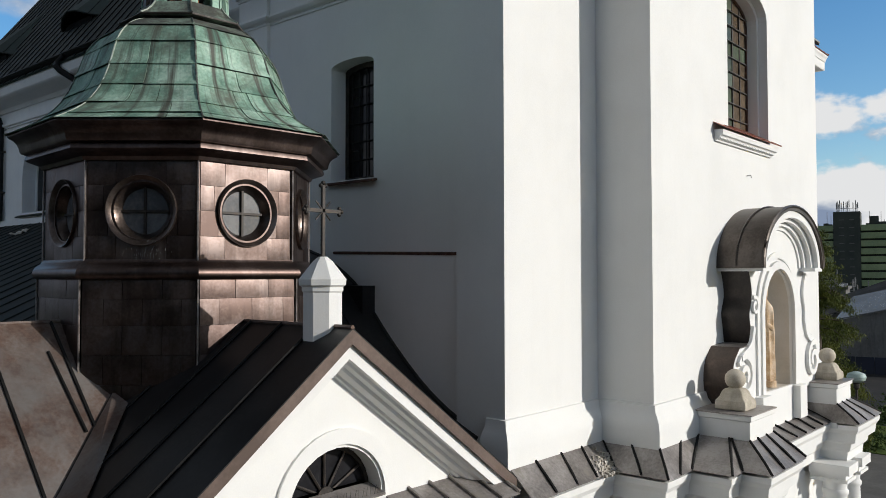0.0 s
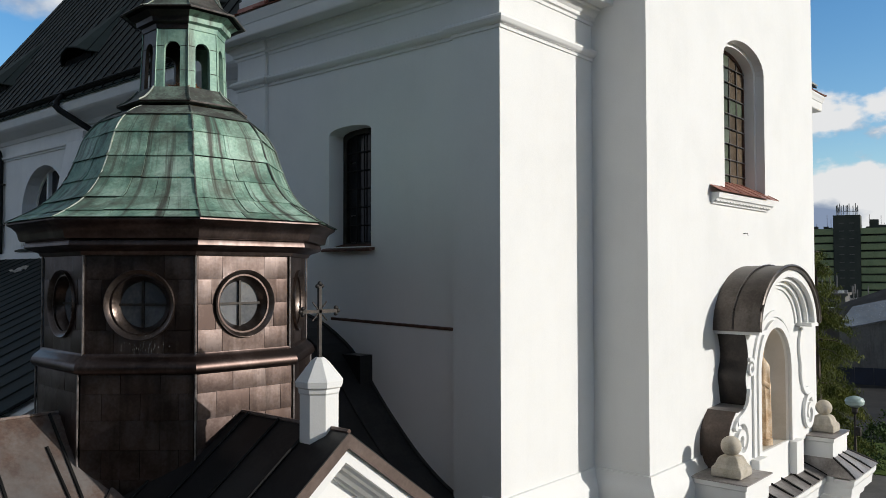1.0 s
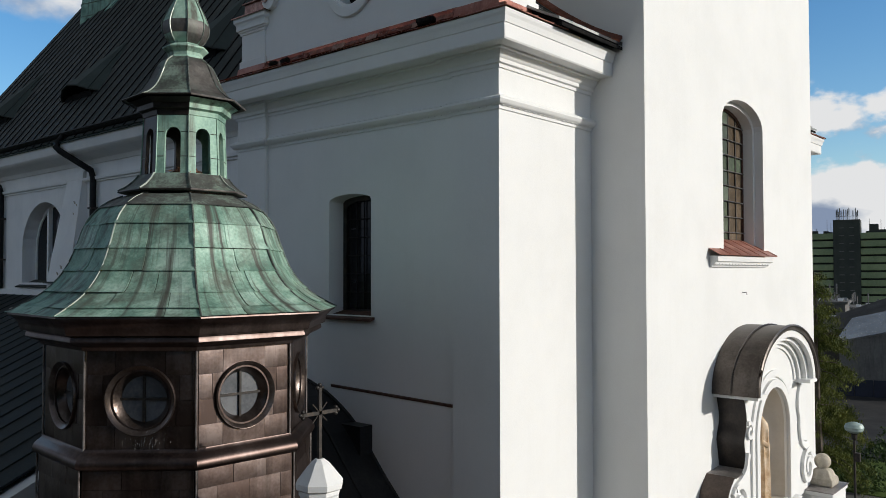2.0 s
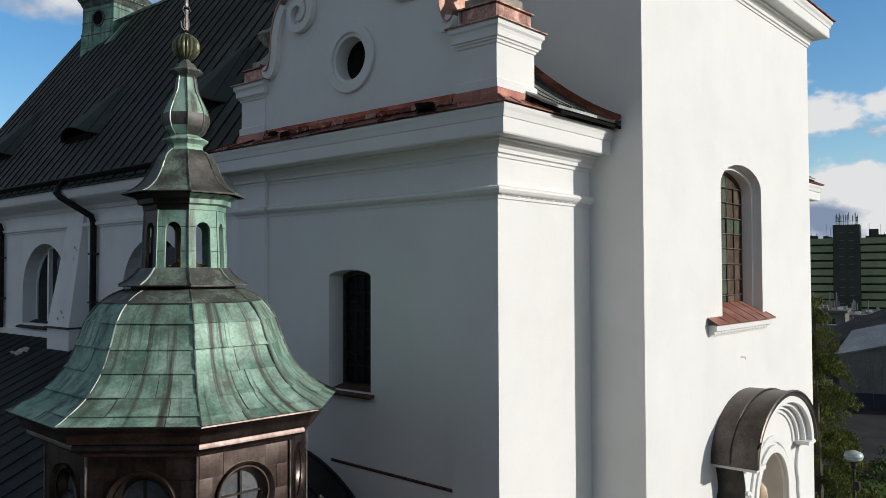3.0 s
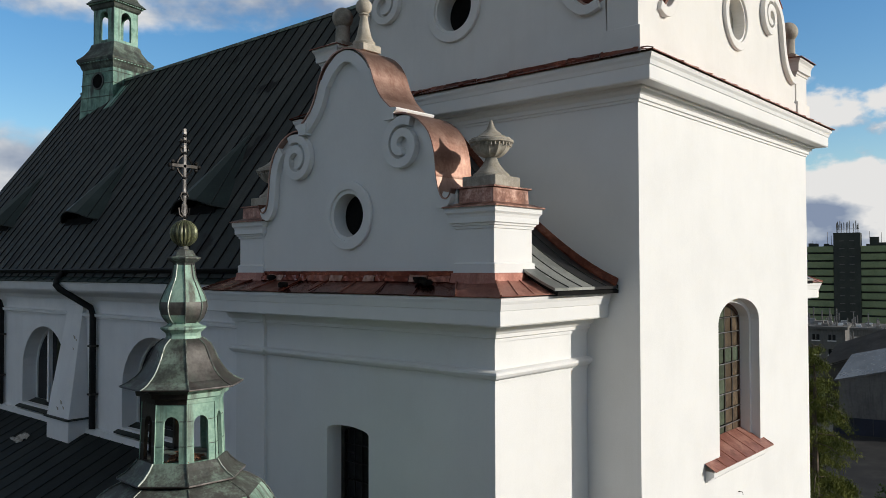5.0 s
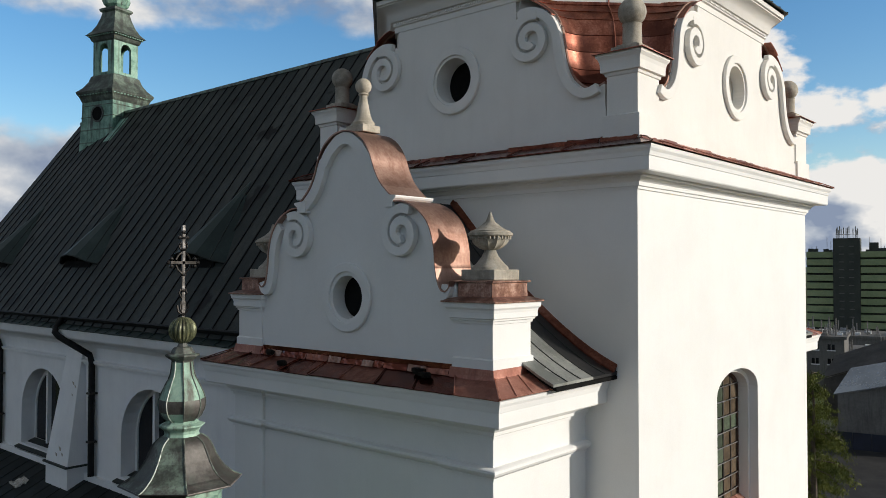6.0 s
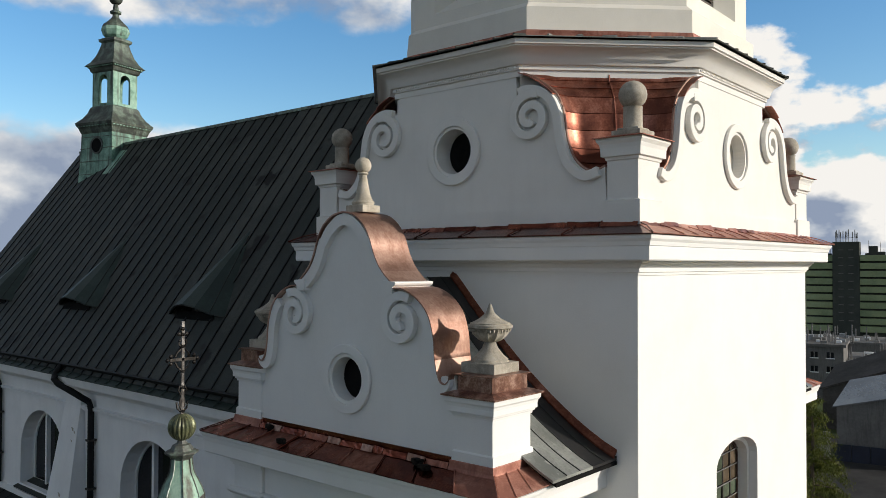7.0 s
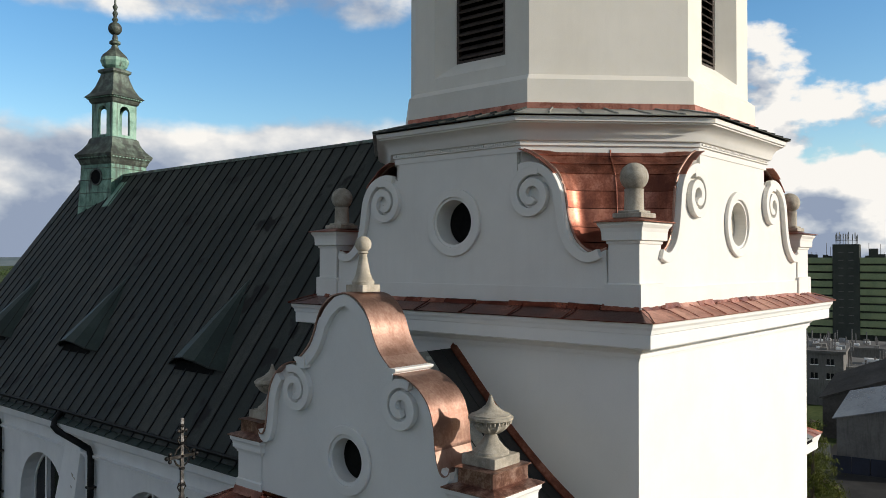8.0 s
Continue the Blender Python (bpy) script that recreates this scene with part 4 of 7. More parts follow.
def wing(mirror):
    fx = (lambda x: 2 * AX - x) if mirror else (lambda x: x)
    sg = -1 if mirror else 1
    w = thing("side_wing", (fx(10.3), 8, G), "white plastered church side wing with baroque scroll gable and copper ledges" if not mirror else "white plastered east side wing under a copper eave", "church wing")
    win = arch(7.58, 8.57, 11.80, 13.74, 0.10, 8)
    part("wall", plate(rect(WY0 + 0.12, WY1, G, 15.7), [win], "x", fx(WX + 0.06), 0.6 * sg), PLASTER, w)
    x0, x1 = sorted((fx(WX + 0.5), fx(TX0 + 0.02)))
    part("wall", boxes((x0, x1, WY0, WY0 + 0.5, G, 15.7)), PLASTER, w)
    part("wall", boxes((x0, x1, WY1 - 0.4, WY1 + 0.06, G, 15.7)), PLASTER, w)
    for y0, y1 in ((WY0, 5.86), (10.22, 11.06)):
        part("pilaster", boxes((*sorted((fx(WX), fx(WX + 0.5))), y0, y1, G, 15.7)), PLASTER, w)
    run = [(fx(TX0 + 0.02), 11.06), (fx(WX), 11.06), (fx(WX), WY0), (fx(TX0), WY0)]
    run = run if not mirror else run[::-1]
    base = [(-0.02, 7.55), (0.16, 7.6), (0.17, 8.0), (0.15, 8.12), (0.10, 8.2), (0.05, 8.26), (0.03, 8.36), (-0.02, 8.38)]
    low_run = [(fx(WX), WY0 + 0.3), (fx(WX), WY0), (fx(TX0), WY0)]
    part("base_moulding", mould(low_run if not mirror else low_run[::-1], base, False), PLASTER, w, smooth=True)
    # architrave and bed moulding break forward over the pilasters, the corona runs straight
    broken = [(fx(TX0 + 0.02), 11.06), (fx(WX), 11.06), (fx(WX), 10.22), (fx(WX + 0.06), 10.22), (fx(WX + 0.06), 5.86), (fx(WX), 5.86), (fx(WX), WY0), (fx(TX0), WY0)]
    broken = broken if not mirror else broken[::-1]
    part("architrave", mould(broken, [(-0.05, 14.70), (0.022, 14.70), (0.026, 14.745), (0.05, 14.752), (0.085, 14.785), (0.105, 14.82), (0.10, 14.85), (0.06, 14.875), (-0.05, 14.89)], False), PLASTER, w, smooth=True)
    part("bed_moulding", mould(broken, [(-0.05, 15.265), (0.022, 15.265), (0.026, 15.31), (0.06, 15.325), (0.065, 15.375), (0.10, 15.40), (0.125, 15.44), (0.13, 15.475), (0.17, 15.485), (0.17, 15.53), (-0.05, 15.53)], False), PLASTER, w, smooth=True)
    part("cornice", mould(run, [(-0.02, 15.50), (0.36, 15.525), (0.375, 15.505), (0.39, 15.525), (0.39, 15.715), (0.405, 15.72), (0.41, 15.74), (0.425, 15.80), (0.445, 15.84), (0.455, 15.885), (-0.02, 15.90)], False), PLASTER, w)
    if not mirror:
        teeth = bmesh.new()
        for k in range(48):
            y = WY0 + 0.05 + 0.125 * k
            if y < 10.9:
                xw = WX + (0.06 if 5.86 < y < 10.2 else 0.0)
                box(teeth, xw - 0.05, xw - 0.01, y, y + 0.07, 14.742, 14.762)
        for k in range(19):
            x = WX + 0.02 + 0.125 * k
            box(teeth, x, x + 0.07, WY0 - 0.05, WY0 - 0.01, 14.745, 14.762)
        tagged(part("dentil_course", teeth, PLASTER, w), kind="stuff")
    # copper on the ledge before the gable
    k = 9
    o0, o1, i0, i1 = WY0 - 0.47, WY0 + 6.45, WY0 + 0.03, WY0 + 6.0
    for i in range(k):
        f0, f1, j = i / k, (i + 1) / k, random.uniform(0, 0.01)
        bmp = crinkled([(fx(WX - 0.48), o0 + (o1 - o0) * f0, 15.90 + j), (fx(WX - 0.48), o0 + (o1 - o0) * f1, 15.90 + j), (fx(WX + 0.05), i0 + (i1 - i0) * f1, 16.13 + j), (fx(WX + 0.05), i0 + (i1 - i0) * f0, 16.13 + j)], 0.012, 7, 4, 0.006, i)
        tube([(fx(WX - 0.48), o0 + (o1 - o0) * f1, 15.925), (fx(WX + 0.02), i0 + (i1 - i0) * f1, 16.14)], 0.010, 5, bmp)
        # corner sheet has the sunlit colour, most west sheets the shaded one
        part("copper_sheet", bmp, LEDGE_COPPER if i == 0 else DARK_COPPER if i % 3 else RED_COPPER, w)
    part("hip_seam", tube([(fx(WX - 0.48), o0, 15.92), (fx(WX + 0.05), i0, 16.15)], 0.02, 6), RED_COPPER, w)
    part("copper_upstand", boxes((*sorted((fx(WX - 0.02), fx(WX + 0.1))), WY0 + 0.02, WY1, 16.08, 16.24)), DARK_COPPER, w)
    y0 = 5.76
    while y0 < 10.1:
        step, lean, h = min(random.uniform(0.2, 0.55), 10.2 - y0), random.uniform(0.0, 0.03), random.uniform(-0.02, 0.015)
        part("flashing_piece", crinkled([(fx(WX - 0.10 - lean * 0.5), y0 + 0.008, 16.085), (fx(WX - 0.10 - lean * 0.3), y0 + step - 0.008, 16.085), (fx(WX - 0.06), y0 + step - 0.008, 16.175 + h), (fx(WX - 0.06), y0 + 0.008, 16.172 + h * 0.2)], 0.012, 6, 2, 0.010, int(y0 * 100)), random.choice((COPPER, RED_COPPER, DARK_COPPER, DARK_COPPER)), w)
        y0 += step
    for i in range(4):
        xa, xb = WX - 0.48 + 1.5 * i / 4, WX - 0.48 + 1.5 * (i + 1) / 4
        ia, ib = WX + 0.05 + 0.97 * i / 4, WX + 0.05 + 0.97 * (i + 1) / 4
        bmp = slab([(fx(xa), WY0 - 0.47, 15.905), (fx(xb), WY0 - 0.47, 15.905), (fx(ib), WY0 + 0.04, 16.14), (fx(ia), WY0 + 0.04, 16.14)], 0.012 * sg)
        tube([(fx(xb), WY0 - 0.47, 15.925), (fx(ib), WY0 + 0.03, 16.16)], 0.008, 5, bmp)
        # south sheets carry sunlight in their brighter colour
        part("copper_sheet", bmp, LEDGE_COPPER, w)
    # curved roof between gable and tower
    ys = [4.46 + 3.31 * i / 14 for i in range(15)]
    for i in range(5):
        xa, xb = WX + 0.62 + 1.78 * i / 5, WX + 0.62 + 1.78 * (i + 1) / 5
        part("roof_sheet", loft([(fx(xa), y, roof_z(y)) for y in ys], [(fx(xb), y, roof_z(y)) for y in ys], (0, 0, -0.04), 1), ZINC_GREEN if i < 3 else BLACK_GLOSS, w)
        part("standing_seam", tube([(fx(xb), y, roof_z(y) + 0.006) for y in ys], 0.010, 5), DARK_TIN, w)
        part("roof_sheet", loft([(fx(xa), 2 * 7.77 - y, roof_z(y)) for y in ys], [(fx(xb), 2 * 7.77 - y, roof_z(y)) for y in ys], (0, 0, -0.04), 1), DARK_TIN, w)
    part("wall_flashing", loft([(fx(TX0 - 0.10), y, roof_z(y) + 0.035) for y in ys], [(fx(TX0 + 0.01), y, roof_z(y) + 0.13) for y in ys], (0, 0, -0.04), 1), RED_COPPER, w, "red-brown copper flashing along the tower wall")
    part("roof_core", loft([(fx(WX + 0.7), y, roof_z(y) - 0.06) for y in ys] + [(fx(WX + 0.7), 2 * 7.77 - y, roof_z(y) - 0.06) for y in ys[::-1]],
                           [(fx(TX0), y, roof_z(y) - 0.06) for y in ys] + [(fx(TX0), 2 * 7.77 - y, roof_z(y) - 0.06) for y in ys[::-1]], (0, 0, -0.05), 1), INNER, w)
    # window in the side wall
    wd = part("window", plate(arch(7.58, 8.57, 11.80, 13.74, 0.10, 8), [arch(7.66, 8.49, 11.88, 13.66, 0.12, 8)], "x", fx(WX + 0.37), 0.1 * sg), IRON, w, "tall dark window with iron grille")
    for i in range(2):
        for j in range(4):
            part("pane", boxes((*sorted((fx(WX + 0.42), fx(WX + 0.43))), 7.67 + 0.41 * i, 8.07 + 0.41 * i, 11.89 + 0.44 * j, 12.32 + 0.44 * j)), GLASS, wd)
    bars = bmesh.new()
    for i in range(1, 6):
        tube([(fx(WX + 0.39), 7.58 + i / 6.0, 11.82), (fx(WX + 0.39), 7.58 + i / 6.0, 13.66)], 0.011, 6, bars)
    for j in range(1, 6):
        tube([(fx(WX + 0.39), 7.6, 11.86 + 0.3 * j), (fx(WX + 0.39), 8.55, 11.86 + 0.3 * j)], 0.011, 6, bars)
    part("grille", bars, BLACK_SEAM, wd)
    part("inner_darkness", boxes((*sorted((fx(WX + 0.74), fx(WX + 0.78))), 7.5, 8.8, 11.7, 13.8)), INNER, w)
    part("window_sill", slab([(fx(WX - 0.04), 7.50, 11.72), (fx(WX - 0.04), 8.65, 11.72), (fx(WX + 0.4), 8.65, 11.82), (fx(WX + 0.4), 7.50, 11.82)], 0.04 * -sg), RUSTY, w)
    if mirror:
        return
    part("ledge_flashing", slab([(WX + 0.05, 5.9, 10.56), (WX + 0.05, 8.5, 10.62), (WX + 0.16, 8.5, 10.66), (WX + 0.16, 5.9, 10.60)], -0.04), RUSTY, w, "thin brown metal drip strip")
    # gable
    up, lo = smooth_path(GABLE, 4), smooth_path(GABLE2, 4)
    half = up + lo
    right = [(WYM - u, v) for u, v in half]
    left = [(WYM + u, v) for u, v in half]
    outline = [(WY1 - 0.6, 16.0)] + left[::-1] + right[1:] + [(WY0 + 0.5, 16.0)]
    gable = part("gable", plate(outline, [circle(WYM, 17.14, 0.35, 36)], "x", WX, 0.66), PLASTER, w)
    part("oculus_surround", plate(circle(WYM, 17.14, 0.56, 40), [circle(WYM, 17.14, 0.41, 40)], "x", WX, -0.06), PLASTER, gable, bevel=0.015)
    part("oculus_surround", plate(circle(WYM, 17.14, 0.41, 40), [circle(WYM, 17.14, 0.35, 40)], "x", WX, -0.02), PLASTER, gable)
    # near-black disc painted as the darkness within the opening
    part("shutter", plate(circle(WYM, 17.14, 0.37, 24), [], "x", WX + 0.24, 0.03), INNER, gable, "dark open round window")
    band = [(max(0.0, u - 0.10 * min(1, u * 3)), v - (0.11 if u < 0.6 else 0.06)) for u, v in up]
    band = [(WYM + u, v) for u, v in band[:0:-1]] + [(WYM - u, v) for u, v in band]
    part("scroll_band", ribbon(band, 0.19, "x", WX, -0.10), PLASTER, gable, bevel=0.012)
    for sgn in (-1, 1):
        band2 = [(WYM + sgn * (u - 0.085), v - 0.05) for u, v in lo[10:]]
        part("scroll_band", ribbon(band2, 0.17, "x", WX, -0.10), PLASTER, gable, bevel=0.012)
        sp = spiral(WYM + sgn * 1.25, 18.14, 0.385, 1.62, math.radians(60 if sgn > 0 else 120), 1 if sgn > 0 else -1, r_end=0.085)
        sp = [(WYM + sgn * abs(u - WYM), v) for u, v in sp]
        part("scroll_volute", ribbon(sp, [0.145 - 0.015 * i / 44 for i in range(45)], "x", WX, -0.11), PLASTER, gable, bevel=0.012)
        # copper capping, sheet by sheet
        for seq in (up, lo):
            step = 7
            for i in range(0, len(seq) - 1, step):
                j = min(i + step, len(seq) - 1)
                a = [(WX - 0.125, WYM + sgn * u, v + 0.015) for u, v in seq[i:j + 1]]
                b = [(WX + 0.69, WYM + sgn * u, v + 0.015) for u, v in seq[i:j + 1]]
                part("copper_sheet", loft(a, b, (0, -sgn * 0.01, -0.02), 3), COPPER, gable, smooth=True)
        step_side = [(0.93, 18.54), (1.13, 18.54), (1.125, 18.60), (1.14, 18.64), (1.19, 18.67), (1.205, 18.695), (1.20, 18.715), (0.93, 18.735)]
        part("scroll_step", plate([(WYM + sgn * u, v) for u, v in step_side], [], "x", WX - 0.14, 0.86), PLASTER, gable)
    for y0, y1 in ((WY0 - 0.01, 5.70), (10.22, 10.92)):
        foot = [(WX - 0.02, y0), (WX + 0.88, y0), (WX + 0.88, y1), (WX - 0.02, y1)]
        part("pedestal", mould(foot, [(-0.1, 16.0), (0.03, 16.0), (0.03, 16.34), (0.0, 16.36), (0.0, 16.83), (0.02, 16.835), (0.025, 16.87), (0.045, 16.88), (0.05, 16.905), (0.075, 16.915), (0.075, 16.99), (0.085, 17.03), (0.11, 17.06), (0.115, 17.14), (-0.1, 17.14)]), PLASTER, w)
        part("pedestal_flashing", mould(foot, [(0.02, 16.04), (0.075, 16.06), (0.06, 16.12), (0.05, 16.205), (0.045, 16.215), (0.02, 16.215)]), LEDGE_COPPER, w, "red copper strip round the foot of the pedestal")
        part("pedestal_cover", mould(foot, [(0.145, 17.13), (0.145, 17.15), (0.03, 17.19), (-0.03, 17.205), (-0.035, 17.40), (0.005, 17.41), (0.005, 17.43), (-0.3, 17.46)]), PEDESTAL_COPPER, w, "red-brown copper cladding of the pedestal")
    return w


wing(False)
wing(True)


def urn(x, y, z):
    t = thing("stone_urn", (x, y, z), "weathered grey stone urn with gadrooned bowl", "urn", "gable urns")
    part("foot", boxes((x - 0.3, x + 0.3, y - 0.3, y + 0.3, z, z + 0.15)), STONE_DARK, t, bevel=0.015)
    part("stem", rings((x, y), [(0.27, z + 0.14), (0.26, z + 0.19), (0.2, z + 0.24), (0.12, z + 0.34), (0.085, z + 0.42), (0.09, z + 0.46)], 24), STONE_DARK, t, smooth=True)
    bowl = bmesh.new()
    n = 36
    rows = []
    for r, zz in [(0.085, 0.43), (0.15, 0.455), (0.21, 0.50), (0.25, 0.55), (0.265, 0.60), (0.25, 0.62)]:
        rows.append([bowl.verts.new((x + (r + (0.014 if i % 3 == 0 else -0.008)) * math.cos(2 * math.pi * i / n), y + (r + (0.014 if i % 3 == 0 else -0.008)) * math.sin(2 * math.pi * i / n), z + zz)) for i in range(n)])
    for r0, r1 in zip(rows, rows[1:]):
        for i in range(n):
            bowl.faces.new((r0[i], r0[(i + 1) % n], r1[(i + 1) % n], r1[i]))
    part("bowl", bowl, STONE_DARK, t, smooth=True)
    beads = bmesh.new()
    for k in range(30):
        a = 2 * math.pi * k / 30
        tube([(x + 0.285 * math.cos(a), y + 0.285 * math.sin(a), z + 0.585), (x + 0.292 * math.cos(a), y + 0.292 * math.sin(a), z + 0.632)], 0.017, 5, beads)
    tagged(part("beaded_rim", beads, STONE_DARK, t), kind="stuff")
    part("lid", rings((x, y), [(0.25, z + 0.61), (0.30, z + 0.625), (0.325, z + 0.64), (0.325, z + 0.675), (0.29, z + 0.69), (0.29, z + 0.705), (0.25, z + 0.715), (0.16, z + 0.765), (0.07, z + 0.84), (0.05, z + 0.88), (0.015, z + 0.98)], 28), STONE_DARK, t, smooth=True)


urn(9.52, 5.40, 17.44)
urn(9.52, 10.5, 17.44)
ball_finial(9.43, WYM, 19.83, "pale stone ball finial on the gable top", "baluster")

# ---- nave ----
NX, NEAVE, NRIDGE, NY0, NY1 = 10.6, 16.1, 23.57, 11.0, 31.2
nave = thing("nave", (AX, 21, G), "white plastered nave under a steep dark standing-seam roof", "church nave")
BAYS = (16.8, 23.1, 29.4)


def nave_body():
    holes = [arch(c - 1.55, c + 1.5, 12.2, 14.6, 1.35) for c in BAYS]
    part("wall", plate(rect(NY0, NY1, G, 15.6), holes, "x", NX, 0.55), PLASTER_OLD, nave)
    part("wall", boxes((2 * AX - NX - 0.55, 2 * AX - NX, NY0, NY1, G, 15.6)), PLASTER_OLD, nave)
    part("wall", plate([(NX, G), (2 * AX - NX, G), (2 * AX - NX, 15.9), (AX, 23.2), (NX, 15.9)], [], "y", NY1, -0.6), PLASTER_OLD, nave)
    part("string_course", mould([(NX, NY1), (NX, NY0)], [(-0.02, 14.95), (0.05, 14.95), (0.05, 14.99), (0.11, 15.01), (0.12, 15.08), (-0.02, 15.11)], False), PLASTER_OLD, nave)
    part("cornice", mould([(NX, NY1), (NX, NY0)], [(-0.02, 15.45), (0.05, 15.45), (0.12, 15.55), (0.50, 15.66), (0.58, 15.70), (0.62, 15.74), (0.68, 15.92), (0.69, 15.965), (-0.02, 15.965)], False), PLASTER_OLD, nave)
    # roof trays with standing seams, alike
    x0, z0 = NX - 0.55, NEAVE - 0.02
    width, count = 0.53, 38
    bmp = slab([(x0, 0, z0), (x0, width, z0), (AX, width, NRIDGE), (AX, 0, NRIDGE)], -0.03)
    nx = Vector((-(NRIDGE - z0), 0, AX - x0)).normalized()
    a, b = Vector((x0, 0, z0)), Vector((AX, 0, NRIDGE))
    seam = bmesh.new()
    for side in (-0.02, 0.02):
        for p in (a, b):
            for h in (0.0, 0.055):
                seam.verts.new(p + Vector((0, side, 0)) + nx * h)
    bmesh.ops.convex_hull(seam, input=list(seam.verts))
    seam_me = finish(seam)
    me = finish(bmp)
    roof = part("roof", boxes((AX - 0.09, AX + 0.09, NY0 + 0.3, NY1 + 0.3, NRIDGE - 0.02, NRIDGE + 0.07)), VERDIGRIS_DARK, nave, "steep dark tin roof with standing seams")
    for i in range(count):
        o = part("roof_tray", me, DARK_TIN, roof)
        o.location.y = NY1 + 0.3 - width * (i + 1)
        o = part("standing_seam", seam_me, BLACK_SEAM, roof)
        o.location.y = NY1 + 0.3 - width * (i + 1)
    part("roof_slope", slab([(2 * AX - x0, NY0, z0), (2 * AX - x0, NY1 + 0.3, z0), (AX, NY1 + 0.3, NRIDGE), (AX, NY0, NRIDGE)], 0.05), DARK_TIN, roof)
    # gutter and downpipes
    g = bmesh.new()
    pts = [(x0 + 0.04 + 0.09 * math.cos(a), z0 + 0.20 + 0.09 * math.sin(a)) for a in [math.pi + math.pi * i / 6 for i in range(7)]]
    r0 = [g.verts.new((x, NY0, z)) for x, z in pts]
    r1 = [g.verts.new((x, NY1, z)) for x, z in pts]
    for i in range(6):
        g.faces.new((r0[i], r0[i + 1], r1[i + 1], r1[i]))
    part("gutter", g, BLACK_SEAM, nave)
    part("gutter_lip", tube([(x0 - 0.05, NY0, z0 + 0.20), (x0 - 0.05, NY1, z0 + 0.20)], 0.035, 6), BLACK_SEAM, nave)
    ledge_bm = slab([(9.87, 0, 15.975), (9.87, width, 15.975), (10.3, width, 16.22), (10.3, 0, 16.22)], 0.02)
    tube([(9.87, 0, 16.0), (10.25, 0, 16.22)], 0.014, 5, ledge_bm)
    ledge_me = finish(ledge_bm)
    for i in range(count):
        o = part("eave_sheet", ledge_me, DORMER_TIN, roof)
        o.location.y = NY1 + 0.3 - width * (i + 1)
    for y in (19.7, 26.0):
        part("downpipe", tube([(x0 + 0.02, y + 0.85, z0 + 0.16), (9.86, y + 0.78, 16.0), (9.80, y + 0.72, 15.88), (9.86, y + 0.62, 15.76), (NX - 0.14, y + 0.08, 15.25), (NX - 0.12, y, 15.05), (NX - 0.12, y, 12.0)], 0.085, 10), BLACK_SEAM, nave, smooth=True)
        for z in (14.2, 12.9):
            part("pipe_clip", boxes((NX - 0.22, NX, y - 0.1, y + 0.1, z, z + 0.05)), IRON, nave)
    # buttresses, splayed towards the foot
    for y in (20.9, 27.2):
        bmb = bmesh.new()
        lo = [(NX - 0.55, y - 0.75), (NX - 0.55, y + 0.6), (NX + 0.1, y + 0.6), (NX + 0.1, y - 0.75)]
        hi = [(NX - 0.08, y - 0.55), (NX - 0.08, y + 0.35), (NX + 0.1, y + 0.35), (NX + 0.1, y - 0.55)]
        v0, v1 = [bmb.verts.new((*p, 12.25)) for p in lo], [bmb.verts.new((*p, 15.3)) for p in hi]
        bmb.faces.new(v0), bmb.faces.new(v1)
        for i in range(4):
            bmb.faces.new((v0[i], v0[(i + 1) % 4], v1[(i + 1) % 4], v1[i]))
        but = part("buttress", bmb, PLASTER_OLD, nave)
        for dy, z, r in ((-0.60, 14.40, 0.075), (-0.84, 14.34, 0.05), (-0.66, 14.10, 0.045), (-0.3, 12.62, 0.09), (-0.62, 12.5, 0.06), (0.0, 12.45, 0.07)):
            xs = NX - 0.08 - 0.47 * (15.3 - z) / 3.05 - 0.004
            part("plaster_chip", slab([(xs, y + dy * 0.55 - r, z - r * 0.6), (xs, y + dy * 0.55 + r * 0.3, z - r * 0.2), (xs + 0.004, y + dy * 0.55 + r, z + r), (xs + 0.004, y + dy * 0.55 - r * 0.5, z + r * 0.6)], 0.006), STONE_DARK, but, "chipped grey patch in the plaster")
        part("buttress_foot", boxes((NX - 0.55, NX, y - 0.75, y + 0.6, 11.0, 12.2)), PLASTER_OLD, but)
        part("tin_cap", boxes((NX - 0.62, NX + 0.02, y - 0.8, y + 0.65, 12.2, 12.25)), DARK_TIN, but)
    for c in BAYS:
        w = part("window", plate(arch(c - 1.55, c + 1.5, 12.2, 14.6, 1.35), [arch(c - 1.47, c + 1.42, 12.28, 14.52, 1.28)], "x", NX + 0.40, 0.08), PLASTER_OLD, nave, "wide arched clerestory window with white mullions")
        for k in range(3):
            part("pane", boxes((NX + 0.44, NX + 0.45, c - 1.5 + 0.98 * k, c - 1.5 + 0.98 * (k + 1) - 0.03, 12.2, 14.55)), GLASS, w)
        for k in (1, 2):
            part("mullion", boxes((NX + 0.32, NX + 0.46, c - 1.5 + 0.98 * k - 0.07, c - 1.5 + 0.98 * k + 0.04, 12.2, 14.45)), PLASTER_OLD, w)
        part("window_sill", slab([(NX - 0.12, c - 1.7, 12.05), (NX - 0.12, c + 1.7, 12.05), (NX + 0.42, c + 1.7, 12.25), (NX + 0.42, c - 1.7, 12.25)], -0.04), DARK_TIN, nave)
    part("sill_band", boxes((NX - 0.10, NX + 0.05, NY0, NY1, 11.7, 12.0)), PLASTER_OLD, nave)
    part("inner_darkness", boxes((NX + 0.6, NX + 0.64, NY0, NY1, 12.0, 15.0)), INNER, nave)


nave_body()


